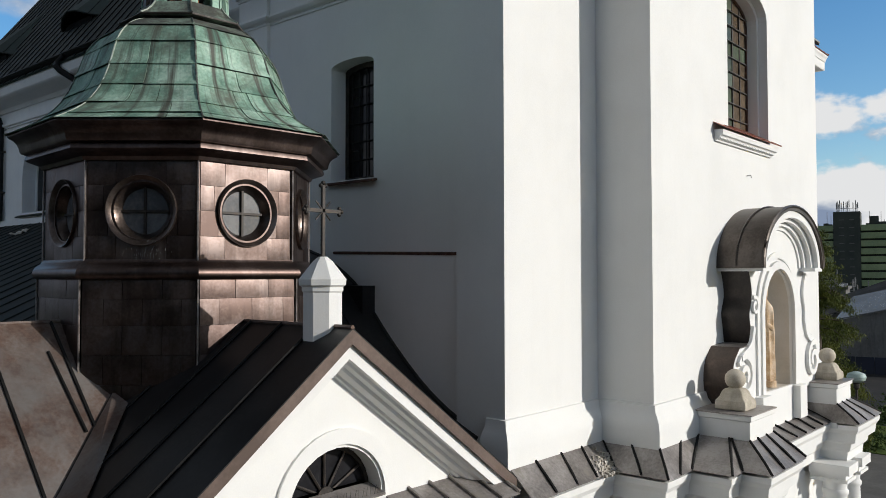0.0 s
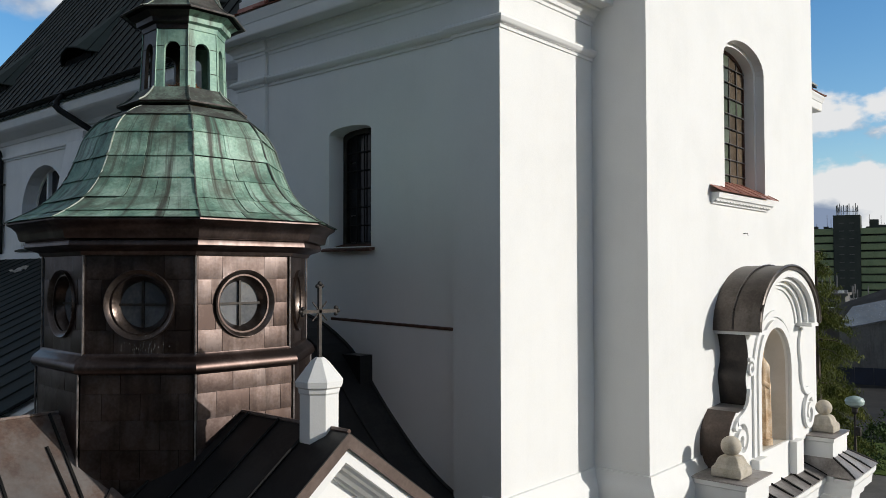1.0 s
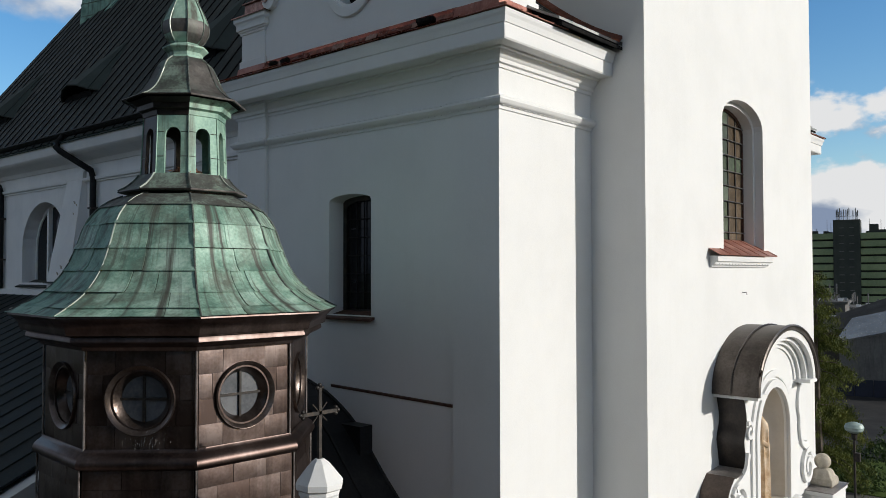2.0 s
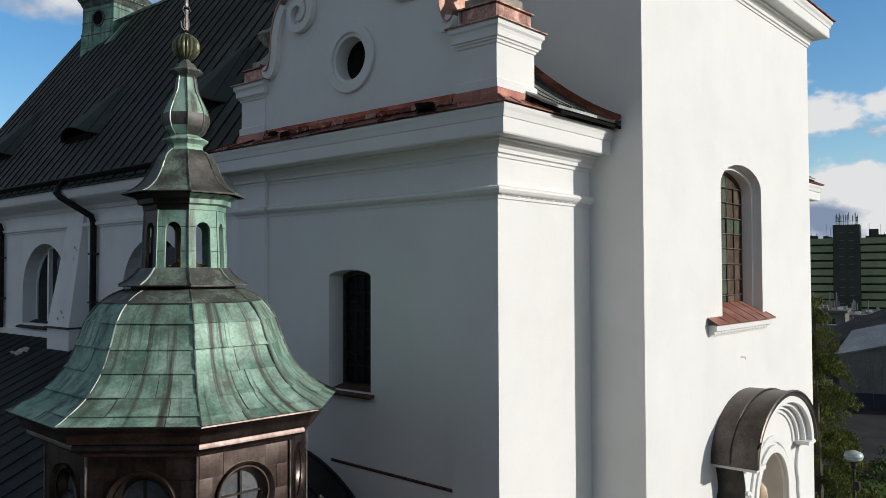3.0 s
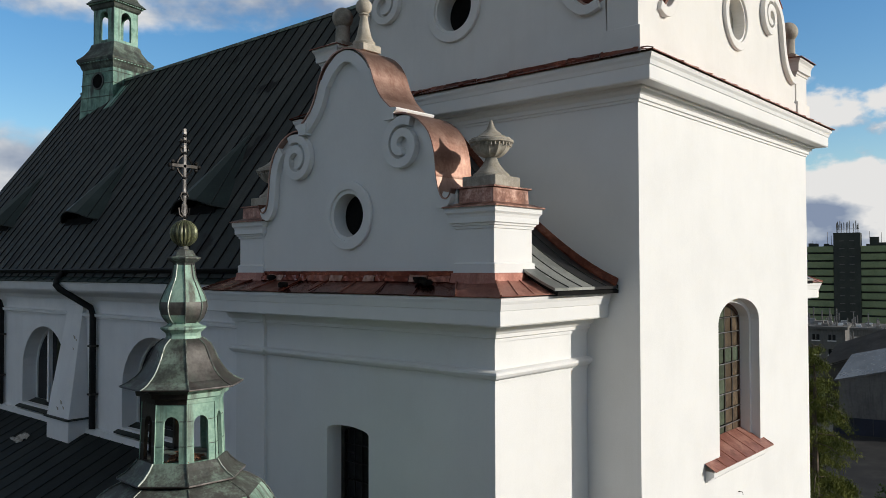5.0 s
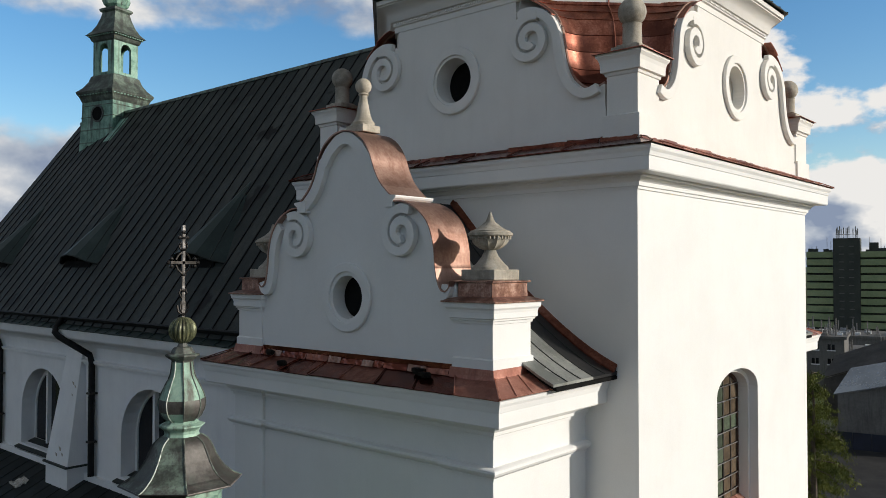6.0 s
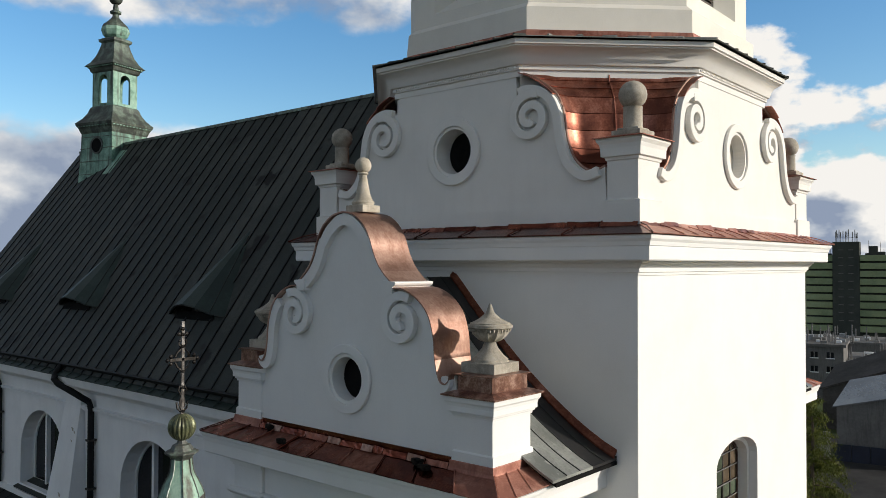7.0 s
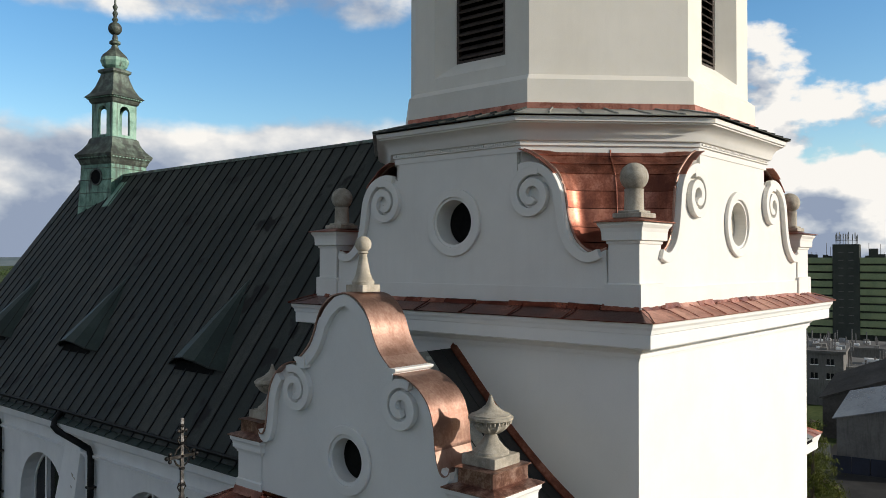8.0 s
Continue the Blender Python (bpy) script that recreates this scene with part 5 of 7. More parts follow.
def dormer(y):
    """A folded tin hood: a wide mouth low on the slope, its folds running back up to one point."""
    d = thing("roof_dormer", (11.2, y, 17.7), "dark tin roof vent hood folded to a point up the slope", "dormer", "nave roof dormers")
    rim = [(11.26, 1.30, 17.70), (11.02, 0.86, 17.80), (10.88, 0.45, 17.94), (10.82, 0.0, 18.0), (10.88, -0.45, 17.94), (11.02, -0.86, 17.80), (11.26, -1.30, 17.70)]
    tip = Vector((12.90, y, 19.97))
    for i in range(6):
        p, q = [Vector((c[0], y + c[1], c[2])) for c in rim[i:i + 2]]
        part("hood_sheet", loft([p, p.lerp(tip, 0.5), p.lerp(tip, 0.98)], [q, q.lerp(tip, 0.5), q.lerp(tip, 0.98)], (0.03, 0, -0.02), 1), DORMER_TIN, d)
    part("hood_edge", tube([(c[0], y + c[1], c[2]) for c in rim], 0.022, 5), DARK_TIN, d)
    for k in (1, 5):
        part("fold", tube([(rim[k][0], y + rim[k][1], rim[k][2]), tip], 0.016, 5), DARK_TIN, d)
    part("vent", slab([(11.12, y - 0.86, 17.52), (11.12, y + 0.86, 17.52), (11.18, y + 0.8, 17.82), (11.18, y - 0.8, 17.82)], 0.03), INNER, d, "dark vent opening")


for y in (15.8, 22.13, 28.3):
    dormer(y)


def aisle():
    a = thing("north_aisle_roof", (7, 24, 8), "low dark standing-seam aisle roof below the nave windows", "aisle roof")
    x1, z1, x0 = NX + 0.02, 11.85, 1.6
    sl = 0.47
    z0 = z1 - sl * (x1 - x0)
    width = 0.62
    bmp = slab([(x0, 0, z0), (x0, width, z0), (x1, width, z1), (x1, 0, z1)], -0.03)
    tube([(x0, 0, z0 + 0.03), (x1, 0, z1 + 0.03)], 0.024, 5, bmp)
    me = finish(bmp)
    for i in range(33):
        o = part("roof_tray", me, AISLE_TIN, a)
        o.location.y = NY1 + 0.5 - width * (i + 1)
    part("wall", boxes((x0 + 0.4, NX, 10.9, NY1, G, z0)), PLASTER_OLD, a)
    part("gable_fill", plate([(x0 + 0.4, z0 - 0.5), (x1, z0 - 0.5), (x1, z1 - 0.06), (x0 + 0.4, z0 + 0.12)], [], "y", 10.95, 0.3), PLASTER_OLD, a)
    part("gutter", tube([(x0 - 0.05, 10.8, z0), (x0 - 0.05, NY1, z0)], 0.07, 6), DARK_TIN, a)


aisle()


# ---- ridge turret ----
def turret():
    cx, cy = AX, 28.65
    t = thing("ridge_turret", (cx, cy, 22), "slender green copper ridge turret with open lantern", "turret")
    turn = radians(14)
    q = math.pi / 4 + turn
    R = math.sqrt(2) * 0.955
    swing = Matrix.Translation((cx, cy, 0)) @ Matrix.Rotation(turn, 4, "Z")

    def sq(profile, **k):
        return rings((cx, cy), [(h * R, z) for h, z in profile], 4, q, **k)

    # turret colours are darkened to hold the shade of its west side
    part("base", sq([(1.0, 20.3), (0.98, 21.8), (0.90, 23.2), (0.88, 24.05)]), TURRET_GREEN, t)
    # sheet joints of the base
    for z in (21.4, 21.9, 22.4, 22.9, 23.4, 23.85):
        h = 0.985 - (z - 21.4) * 0.04
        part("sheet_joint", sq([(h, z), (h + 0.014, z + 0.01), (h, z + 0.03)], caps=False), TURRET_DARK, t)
    vent = plate(circle(-0.05, 23.52, 0.27, 24), [], "x", -0.88, 0.05)
    vent.transform(swing)
    part("round_vent", vent, INNER, t)
    rim = plate(circle(-0.05, 23.52, 0.33, 24), [circle(-0.05, 23.52, 0.27, 24)], "x", -0.90, 0.06)
    rim.transform(swing)
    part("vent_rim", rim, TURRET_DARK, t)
    # small teeth under the two eaves
    for half, z in ((0.93, 24.26), (0.70, 26.60)):
        for i in range(4):
            teeth = bmesh.new()
            for k in range(12):
                u = -half + 2 * half * (k + 0.25) / 12
                box(teeth, u, u + half / 12, -half - 0.05, -half + 0.06, z, z + 0.045)
            teeth.transform(swing @ Matrix.Rotation(i * math.pi / 2, 4, "Z"))
            tagged(part("eave_teeth", teeth, TURRET_GREEN, t), kind="stuff")
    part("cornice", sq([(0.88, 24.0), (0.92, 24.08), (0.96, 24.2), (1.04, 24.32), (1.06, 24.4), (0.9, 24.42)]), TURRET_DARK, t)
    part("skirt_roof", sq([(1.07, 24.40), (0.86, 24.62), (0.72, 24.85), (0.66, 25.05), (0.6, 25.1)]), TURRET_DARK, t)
    # open lantern: four posts with arched heads
    for i in range(4):
        m = swing @ Matrix.Rotation(i * math.pi / 2, 4, "Z")
        w = 0.575 if i % 2 == 0 else 0.475
        bmp = plate(rect(-w, w, 25.05, 26.5), [arch(-0.24, 0.24, 25.2, 26.32)], "y", -0.575, 0.1)
        bmp.transform(m)
        part("lantern_side", bmp, TURRET_GREEN, t)
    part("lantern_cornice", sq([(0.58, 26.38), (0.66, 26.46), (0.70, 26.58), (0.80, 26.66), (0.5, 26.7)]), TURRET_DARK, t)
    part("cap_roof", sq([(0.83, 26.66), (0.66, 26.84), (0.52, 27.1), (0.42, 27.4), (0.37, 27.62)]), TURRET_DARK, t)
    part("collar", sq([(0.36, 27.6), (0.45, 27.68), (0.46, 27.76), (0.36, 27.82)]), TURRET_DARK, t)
    part("onion", rings((cx, cy), [(0.32, 27.8), (0.46, 27.93), (0.53, 28.12), (0.50, 28.26)], 8, math.pi / 8), TURRET_GREEN, t)
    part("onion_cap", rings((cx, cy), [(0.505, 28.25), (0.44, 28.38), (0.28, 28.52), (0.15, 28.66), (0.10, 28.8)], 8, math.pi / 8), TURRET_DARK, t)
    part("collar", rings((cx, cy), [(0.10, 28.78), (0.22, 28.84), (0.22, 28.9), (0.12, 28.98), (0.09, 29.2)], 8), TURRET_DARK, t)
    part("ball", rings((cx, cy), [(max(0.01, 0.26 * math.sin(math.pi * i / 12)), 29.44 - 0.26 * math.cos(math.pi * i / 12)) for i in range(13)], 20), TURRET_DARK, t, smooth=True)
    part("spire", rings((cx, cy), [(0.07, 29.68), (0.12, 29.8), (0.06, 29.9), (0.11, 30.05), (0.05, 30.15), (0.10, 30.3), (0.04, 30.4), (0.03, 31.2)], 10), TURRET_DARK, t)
    part("foot_flashing", slab([(cx - 0.95, cy - 1.5, 22.35), (cx - 0.25, cy - 1.5, 23.3), (cx - 0.25, cy - 0.95, 23.3), (cx - 0.95, cy - 0.95, 22.35)], -0.05), TURRET_GREEN, t)


turret()


# ---- octagonal chapel ----
CX, CY, ROT = 6.28, 8.19, radians(-3.5)
ARM_Z = 9.73
chapel = thing("octagonal_chapel", (CX, CY, G), "octagonal chapel clad in brown copper sheets under a green copper dome", "chapel")


def corner(i, R, z=None):
    a = ROT + radians(-112.5 + 45 * i)
    p = (CX + R * math.cos(a), CY + R * math.sin(a))
    return p if z is None else (*p, z)


def octo(profile, bm=None, caps=True):
    return rings((CX, CY), profile, 8, ROT + radians(22.5), bm, caps)


def pillow(bm, inset=0.05, rise=0.004):
    """Raise the middle of a sheet's outer face."""
    bm.normal_update()
    for f in [f for f in bm.faces if f.normal.y < -0.9]:
        loop = list(f.verts)
        mid = sum((v.co for v in loop), Vector()) / len(loop)
        ring = []
        for v in loop:
            d = v.co - mid
            ring.append(bm.verts.new(mid + d * max(0.5, 1 - inset / max(d.length, 0.02)) + Vector((0, -rise, 0))))
        bm.faces.remove(f)
        for k in range(len(loop)):
            bm.faces.new((loop[k], loop[(k + 1) % len(loop)], ring[(k + 1) % len(loop)], ring[k]))
        top = bm.verts.new(mid + Vector((0, -rise * 1.5, 0)))
        for k in range(len(ring)):
            bm.faces.new((ring[k], ring[(k + 1) % len(ring)], top))
    return bm


def chapel_drum():
    R = 1.66
    side = 2 * R * math.sin(math.pi / 8)
    for i in range(8):
        a, b = Vector(corner(i, R)), Vector(corner(i + 1, R))
        run = (b - a).normalized()
        nrm = Vector((run.y, -run.x))
        m = Matrix(((run.x, -nrm.x, 0, a.x), (run.y, -nrm.y, 0, a.y), (0, 0, 1, 0), (0, 0, 0, 1)))

        def put(name, bmq, mat, parent, label="", smooth=False):
            bmq.transform(m)
            return part(name, bmq, mat, parent, label, smooth)

        c, zc = side / 2, 11.02
        put("wall", plate(rect(0, side, 10.3, 11.7), [circle(c, zc, 0.33, 32)], "y", 0.012, 0.2), BRONZE, chapel)
        # sheets in rows, staggered, cut back round the window
        rows = [10.45, 10.73, 11.02, 11.31, 11.62]
        for r in range(4):
            cuts = [0.03, side / 2, side - 0.03] if r in (1, 2) else [0.03, side * 0.27, side * 0.72, side - 0.03]
            if r in (1, 2):
                cuts = [0.03, side * (0.2 if r == 1 else 0.16), side / 2, side * (0.82 if r == 1 else 0.85), side - 0.03]
            for u0, u1 in zip(cuts, cuts[1:]):
                z0, z1 = rows[r], rows[r + 1]
                loop = []
                corners = [(u0 + 0.003, z0 + 0.003), (u1 - 0.003, z0 + 0.003), (u1 - 0.003, z1 - 0.003), (u0 + 0.003, z1 - 0.003)]
                for k in range(4):
                    p, q = Vector(corners[k]), Vector(corners[(k + 1) % 4])
                    loop += [p.lerp(q, f / 8) for f in range(8)]
                fixed = []
                for p in loop:
                    d = p - Vector((c, zc))
                    if d.length < 0.385:
                        p = Vector((c, zc)) + (d.normalized() if d.length > 1e-4 else Vector((0, 1))) * 0.385
                    if not fixed or (Vector(fixed[-1]) - p).length > 0.004:
                        fixed.append(tuple(p))
                # a sheet is never wrapped right round the window
                area = sum(fixed[k][0] * fixed[(k + 1) % len(fixed)][1] - fixed[(k + 1) % len(fixed)][0] * fixed[k][1] for k in range(len(fixed))) / 2
                if area < 0.01:
                    continue
                whole = all((p - Vector((c, zc))).length > 0.385 for p in loop)
                w0 = random.uniform(0.0, 0.005)
                sheet = slab([(u, w0, v) for u, v in corners], -0.008) if whole else plate(fixed, [], "y", w0, 0.008)
                put("copper_sheet", pillow(sheet, 0.05, 0.006) if whole else sheet, BRONZE, chapel, "", True)
        # window ring and panes
        ring = bmesh.new()
        n = 40
        prof = [(0.262, 0.15), (0.266, 0.11), (0.392, -0.036), (0.399, -0.038), (0.403, -0.03), (0.403, 0.012)]
        rr = [[ring.verts.new((c + r * math.cos(2 * math.pi * k / n), w, zc + r * math.sin(2 * math.pi * k / n))) for k in range(n)] for r, w in prof]
        for r0, r1 in zip(rr, rr[1:]):
            for k in range(n):
                ring.faces.new((r0[k], r0[(k + 1) % n], r1[(k + 1) % n], r1[k]))
        w = put("window", ring, RING_TIN, chapel, "round window in a deep copper ring", True)
        for du in (0, 1):
            for dz in (0, 1):
                base = du + 2 * dz
                quarter = [(c, zc)] + [(c + 0.285 * math.cos(math.pi / 2 * (k / 6 + base)), zc + 0.285 * math.sin(math.pi / 2 * (k / 6 + base))) for k in range(7)]
                put("pane", plate(quarter, [], "y", 0.13, 0.008), MILK, w)
        if i == 7:
            # lime run-off below one window
            runs = random.Random(12)
            for k in range(40):
                u, z, h = c + 0.10 + runs.gauss(0, 0.12), zc - runs.uniform(0.34, 0.58), runs.uniform(0.008, 0.07)
                wide = runs.uniform(0.001, 0.0035)
                deep = -0.014 if z < zc - 0.41 else -0.046
                h = h if z < zc - 0.41 else h * 0.3
                put("lime_stain", slab([(u, deep, z - h), (u + wide, deep, z - h), (u + wide * 1.5, deep, z), (u - wide * 0.5, deep, z)], 0.003), LIME, w)
        put("glazing_bar", boxes((c - 0.014, c + 0.014, 0.10, 0.14, zc - 0.285, zc + 0.285)), IRON, w)
        put("glazing_bar", boxes((c - 0.285, c + 0.285, 0.102, 0.138, zc - 0.014, zc + 0.014)), IRON, w)
        # lower storey sheets
        R2 = 1.72
        a2, b2 = Vector(corner(i, R2)), Vector(corner(i + 1, R2))
        s2 = (b2 - a2).length
        m = Matrix(((run.x, -nrm.x, 0, a2.x), (run.y, -nrm.y, 0, a2.y), (0, 0, 1, 0), (0, 0, 0, 1)))
        zz = [8.4, 8.73, 9.06, 9.39, 9.72, 10.02, 10.26]
        for r in range(6):
            cuts = [0.02, s2 * 0.36, s2 * 0.7, s2 - 0.02] if r % 2 else [0.02, s2 * 0.2, s2 * 0.53, s2 * 0.86, s2 - 0.02]
            for u0, u1 in zip(cuts, cuts[1:]):
                j = random.uniform(0, 0.006)
                put("copper_sheet", pillow(slab([(u0 + 0.003, -0.004 - j, zz[r] + 0.002), (u1 - 0.003, -0.004 - j, zz[r] + 0.002), (u1 - 0.003, 0.004 - j, zz[r + 1] - 0.002), (u0 + 0.003, 0.004 - j, zz[r + 1] - 0.002)], -0.012)), BRONZE, chapel, "", True)
        for RR, z0, z1 in ((R + 0.01, 10.42, 11.6), (R2 + 0.012, 8.4, 10.26)):
            part("corner_seam", tube([corner(i, RR, z0), corner(i, RR, z1)], 0.012, 6), PALE_EDGE, chapel)
    part("core", octo([(1.68, 8.0), (1.68, 10.3)]), BRONZE, chapel)
    part("belt_moulding", octo([(1.66, 10.235), (1.745, 10.24), (1.775, 10.258), (1.79, 10.285), (1.79, 10.315), (1.78, 10.345), (1.76, 10.375), (1.735, 10.40), (1.705, 10.42), (1.685, 10.44), (1.675, 10.47)], caps=False), BRONZE, chapel, smooth=True)
    part("cornice", octo([(1.60, 11.58), (1.70, 11.59), (1.72, 11.63), (1.80, 11.66), (1.86, 11.68), (1.885, 11.70), (1.88, 11.735), (1.865, 11.765), (1.93, 11.775), (1.945, 11.80), (1.955, 11.845), (1.975, 11.89), (2.02, 11.935), (2.07, 11.96), (2.085, 11.975), (2.08, 11.995), (1.7, 12.0)]), BRONZE, chapel, smooth=True)


chapel_drum()

DOME = smooth_path([(2.09, 11.995), (1.90, 12.09), (1.69, 12.22), (1.55, 12.355), (1.44, 12.50), (1.355, 12.67), (1.285, 12.85), (1.225, 13.03), (1.15, 13.18), (1.04, 13.31), (0.90, 13.41), (0.75, 13.475)], 4)


def chapel_dome():
    dome = part("dome", octo([(r - 0.008, z - 0.004) for r, z in DOME]), VERDIGRIS_DARK, chapel, "bell-shaped green copper dome with dark run-off streaks")
    # rows by length along the curve
    ds = [0.0]
    for p, q in zip(DOME, DOME[1:]):
        ds.append(ds[-1] + math.hypot(q[0] - p[0], q[1] - p[1]))
    total = ds[-1]

    def at(s):
        for k in range(len(ds) - 1):
            if s <= ds[k + 1] or k == len(ds) - 2:
                f = (s - ds[k]) / (ds[k + 1] - ds[k])
                return DOME[k][0] + (DOME[k + 1][0] - DOME[k][0]) * f, DOME[k][1] + (DOME[k + 1][1] - DOME[k][1]) * f

    bounds = [0.0, 0.09, 0.24, 0.40, 0.545, 0.70, 0.84, 1.0]
    rng = random.Random(5)
    for i in range(8):
        for r in range(7):
            s0, s1 = bounds[r] * total, bounds[r + 1] * total
            n = 3 if r < 3 else 2 if r < 6 else 1
            cuts = [0.0] + sorted((k + rng.uniform(-0.30, 0.30)) / n for k in range(1, n)) + [1.0]
            for f0, f1 in zip(cuts, cuts[1:]):
                lift = rng.uniform(0.002, 0.014)
                pts = []
                for k in range(5):
                    rr, z = at(s0 + (s1 - s0) * k / 4)
                    rr += lift + (0.024 if k == 0 else 0)
                    p, q = Vector(corner(i, rr, z + lift)), Vector(corner(i + 1, rr, z + lift))
                    pts.append((p.lerp(q, f0 + 0.004), p.lerp(q, f1 - 0.004)))
                nrm = (pts[2][0] + pts[2][1]) / 2 - Vector((CX, CY, pts[2][0].z))
                bmq = loft([p for p, _ in pts], [q for _, q in pts], nrm.normalized() * -0.012, 1)
                # facets turned from the sun mostly get darker green, shade in the colour
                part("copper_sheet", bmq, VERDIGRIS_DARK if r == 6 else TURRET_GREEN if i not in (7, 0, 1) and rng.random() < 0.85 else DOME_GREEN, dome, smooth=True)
        # only this one ridge gets the painted highlight
        part("ridge_roll", tube([corner(i, r + 0.014, z + 0.005) for r, z in DOME], 0.010 if i == 7 else 0.013, 6), GLINT_SEAM if i == 7 else VERDIGRIS_DARK, dome)
    # lantern
    # the shade below the skirt is painted as a near-black ring
    part("lantern_drum", octo([(0.66, 13.42), (0.68, 13.53)]), SHADED_TIN, chapel, "near-black ring painted as shade under the lantern skirt")
    skirt = [(0.66, 13.515), (0.818, 13.52), (0.825, 13.54), (0.72, 13.60), (0.63, 13.68), (0.57, 13.76), (0.50, 13.765)]
    R, R1 = 0.55, 0.515
    for i in range(8):
        lo, hi = [Vector(corner(i, r, z)) for r, z in skirt], [Vector(corner(i + 1, r, z)) for r, z in skirt]
        out = ((lo[0] + hi[0]) / 2 - Vector((CX, CY, lo[0].z))).normalized()
        # skirt colour is darker on the shaded facets
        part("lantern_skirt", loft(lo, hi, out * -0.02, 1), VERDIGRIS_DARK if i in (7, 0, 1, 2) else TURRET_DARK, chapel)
        part("ridge_roll", tube([corner(i, r + 0.006, z + 0.004) for r, z in skirt[2:6]], 0.012, 5), GLINT_SEAM if i in (7, 1) else VERDIGRIS_DARK, chapel)
        # eave edge painted pale towards the sun, near-black elsewhere
        part("eave_fold", tube([corner(i, 0.825, 13.53), corner(i + 1, 0.825, 13.53)], 0.012, 5), PALE_EDGE if i in (0, 1) else SHADED_TIN, chapel)
        # a leaning wall with a tall arched opening, walls drawn in towards the top
        a, b = Vector(corner(i, R)), Vector(corner(i + 1, R))
        run, s = (b - a).normalized(), (b - a).length
        nrm = Vector((run.y, -run.x))
        m = Matrix(((run.x, -nrm.x, 0, a.x), (run.y, -nrm.y, 0, a.y), (0, 0, 1, 0), (0, 0, 0, 1)))
        bmq = plate(rect(0, s, 13.70, 14.56), [arch(s * 0.25, s * 0.75, 13.765, 14.36)], "y", 0, 0.05)
        bmq.transform(m)
        for v in bmq.verts:
            f = 1 - (1 - R1 / R) * (v.co.z - 13.70) / 0.86
            v.co.x, v.co.y = CX + (v.co.x - CX) * f, CY + (v.co.y - CY) * f
        # three shaded walls are coloured near-black, the others pale green
        side = part("lantern_side", bmq, SHADED_TIN if i in (4, 5, 6) else VERDIGRIS, chapel, "pale green lantern wall with arched opening, near-black on shaded sides")
        edge = [corner(i, R + (R1 - R) * (z - 13.70) / 0.86 + 0.004, z) for z in (13.75, 14.55)]
        part("corner_seam", tube(edge, 0.008, 5), VERDIGRIS, side)
        for z in (13.98, 14.30):
            r = R + (R1 - R) * (z - 13.70) / 0.86 + 0.003
            p, q = Vector(corner(i, r, z)), Vector(corner(i + 1, r, z))
            for f0, f1 in ((0.03, 0.23), (0.77, 0.97)):
                part("sheet_joint", tube([p.lerp(q, f0), p.lerp(q, f1)], 0.005, 4), VERDIGRIS_DARK, side)
    part("lantern_floor", octo([(0.52, 13.70), (0.52, 13.755)]), VERDIGRIS_DARK, chapel)
    part("lantern_ceiling", octo([(0.47, 14.52), (0.47, 14.57)]), INNER, chapel)
    def facet(i, profile, inward=0.03):
        """One of the eight sides of a turned profile, as a bent sheet."""
        lo = [Vector(corner(i, r, z)) for r, z in profile]
        hi = [Vector(corner(i + 1, r, z)) for r, z in profile]
        nrm = (lo[0] + hi[0]) / 2 - Vector((CX, CY, lo[0].z))
        return loft(lo, hi, nrm.normalized() * -inward, 1)

    corn = [(0.48, 14.50), (0.53, 14.52), (0.54, 14.58), (0.60, 14.60), (0.61, 14.66), (0.70, 14.72), (0.42, 14.735)]
    bell = smooth_path([(0.80, 14.735), (0.68, 14.79), (0.55, 14.90), (0.46, 15.04), (0.405, 15.16), (0.345, 15.27), (0.25, 15.345)], 3)
    bulb = smooth_path([(0.17, 15.53), (0.26, 15.62), (0.305, 15.76), (0.285, 15.88), (0.215, 16.04), (0.155, 16.17), (0.13, 16.36)], 3)
    part("roof_core", octo([(0.74, 14.74)] + [(r - 0.05, z - 0.02) for r, z in bell[1:]]), INNER, chapel)
    part("onion_core", octo([(r - 0.03, z) for r, z in bulb]), INNER, chapel)
    for i in range(8):
        # sunny and shaded facets differ in material, so light sits in the colour
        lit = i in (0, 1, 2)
        part("lantern_cornice", facet(i, corn), VERDIGRIS if lit else SHADED_TIN, chapel)
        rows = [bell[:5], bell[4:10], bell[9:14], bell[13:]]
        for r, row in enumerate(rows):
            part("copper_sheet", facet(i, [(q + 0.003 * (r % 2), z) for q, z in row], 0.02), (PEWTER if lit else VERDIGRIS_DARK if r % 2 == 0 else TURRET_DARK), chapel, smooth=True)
        part("ridge_roll", tube([corner(i, q + 0.006, z) for q, z in bell], 0.010, 5), GLINT_SEAM if i == 7 else VERDIGRIS_DARK, chapel)
        part("eave_fold", tube([corner(i, 0.80, 14.733), corner(i + 1, 0.80, 14.733)], 0.012, 5), PALE_EDGE if lit else SHADED_TIN, chapel)
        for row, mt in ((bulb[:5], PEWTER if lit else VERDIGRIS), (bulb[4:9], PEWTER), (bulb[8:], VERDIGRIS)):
            part("onion_sheet", facet(i, row, 0.02), mt, chapel, smooth=True)
        part("ridge_roll", tube([corner(i, q + 0.004, z) for q, z in bulb], 0.008, 5), GLINT_SEAM if i == 7 else VERDIGRIS_DARK, chapel)
    part("neck_ring", octo([(0.25, 15.31), (0.235, 15.35), (0.225, 15.38), (0.235, 15.42), (0.29, 15.465), (0.30, 15.475), (0.30, 15.495), (0.23, 15.52), (0.18, 15.56)]), VERDIGRIS, chapel)
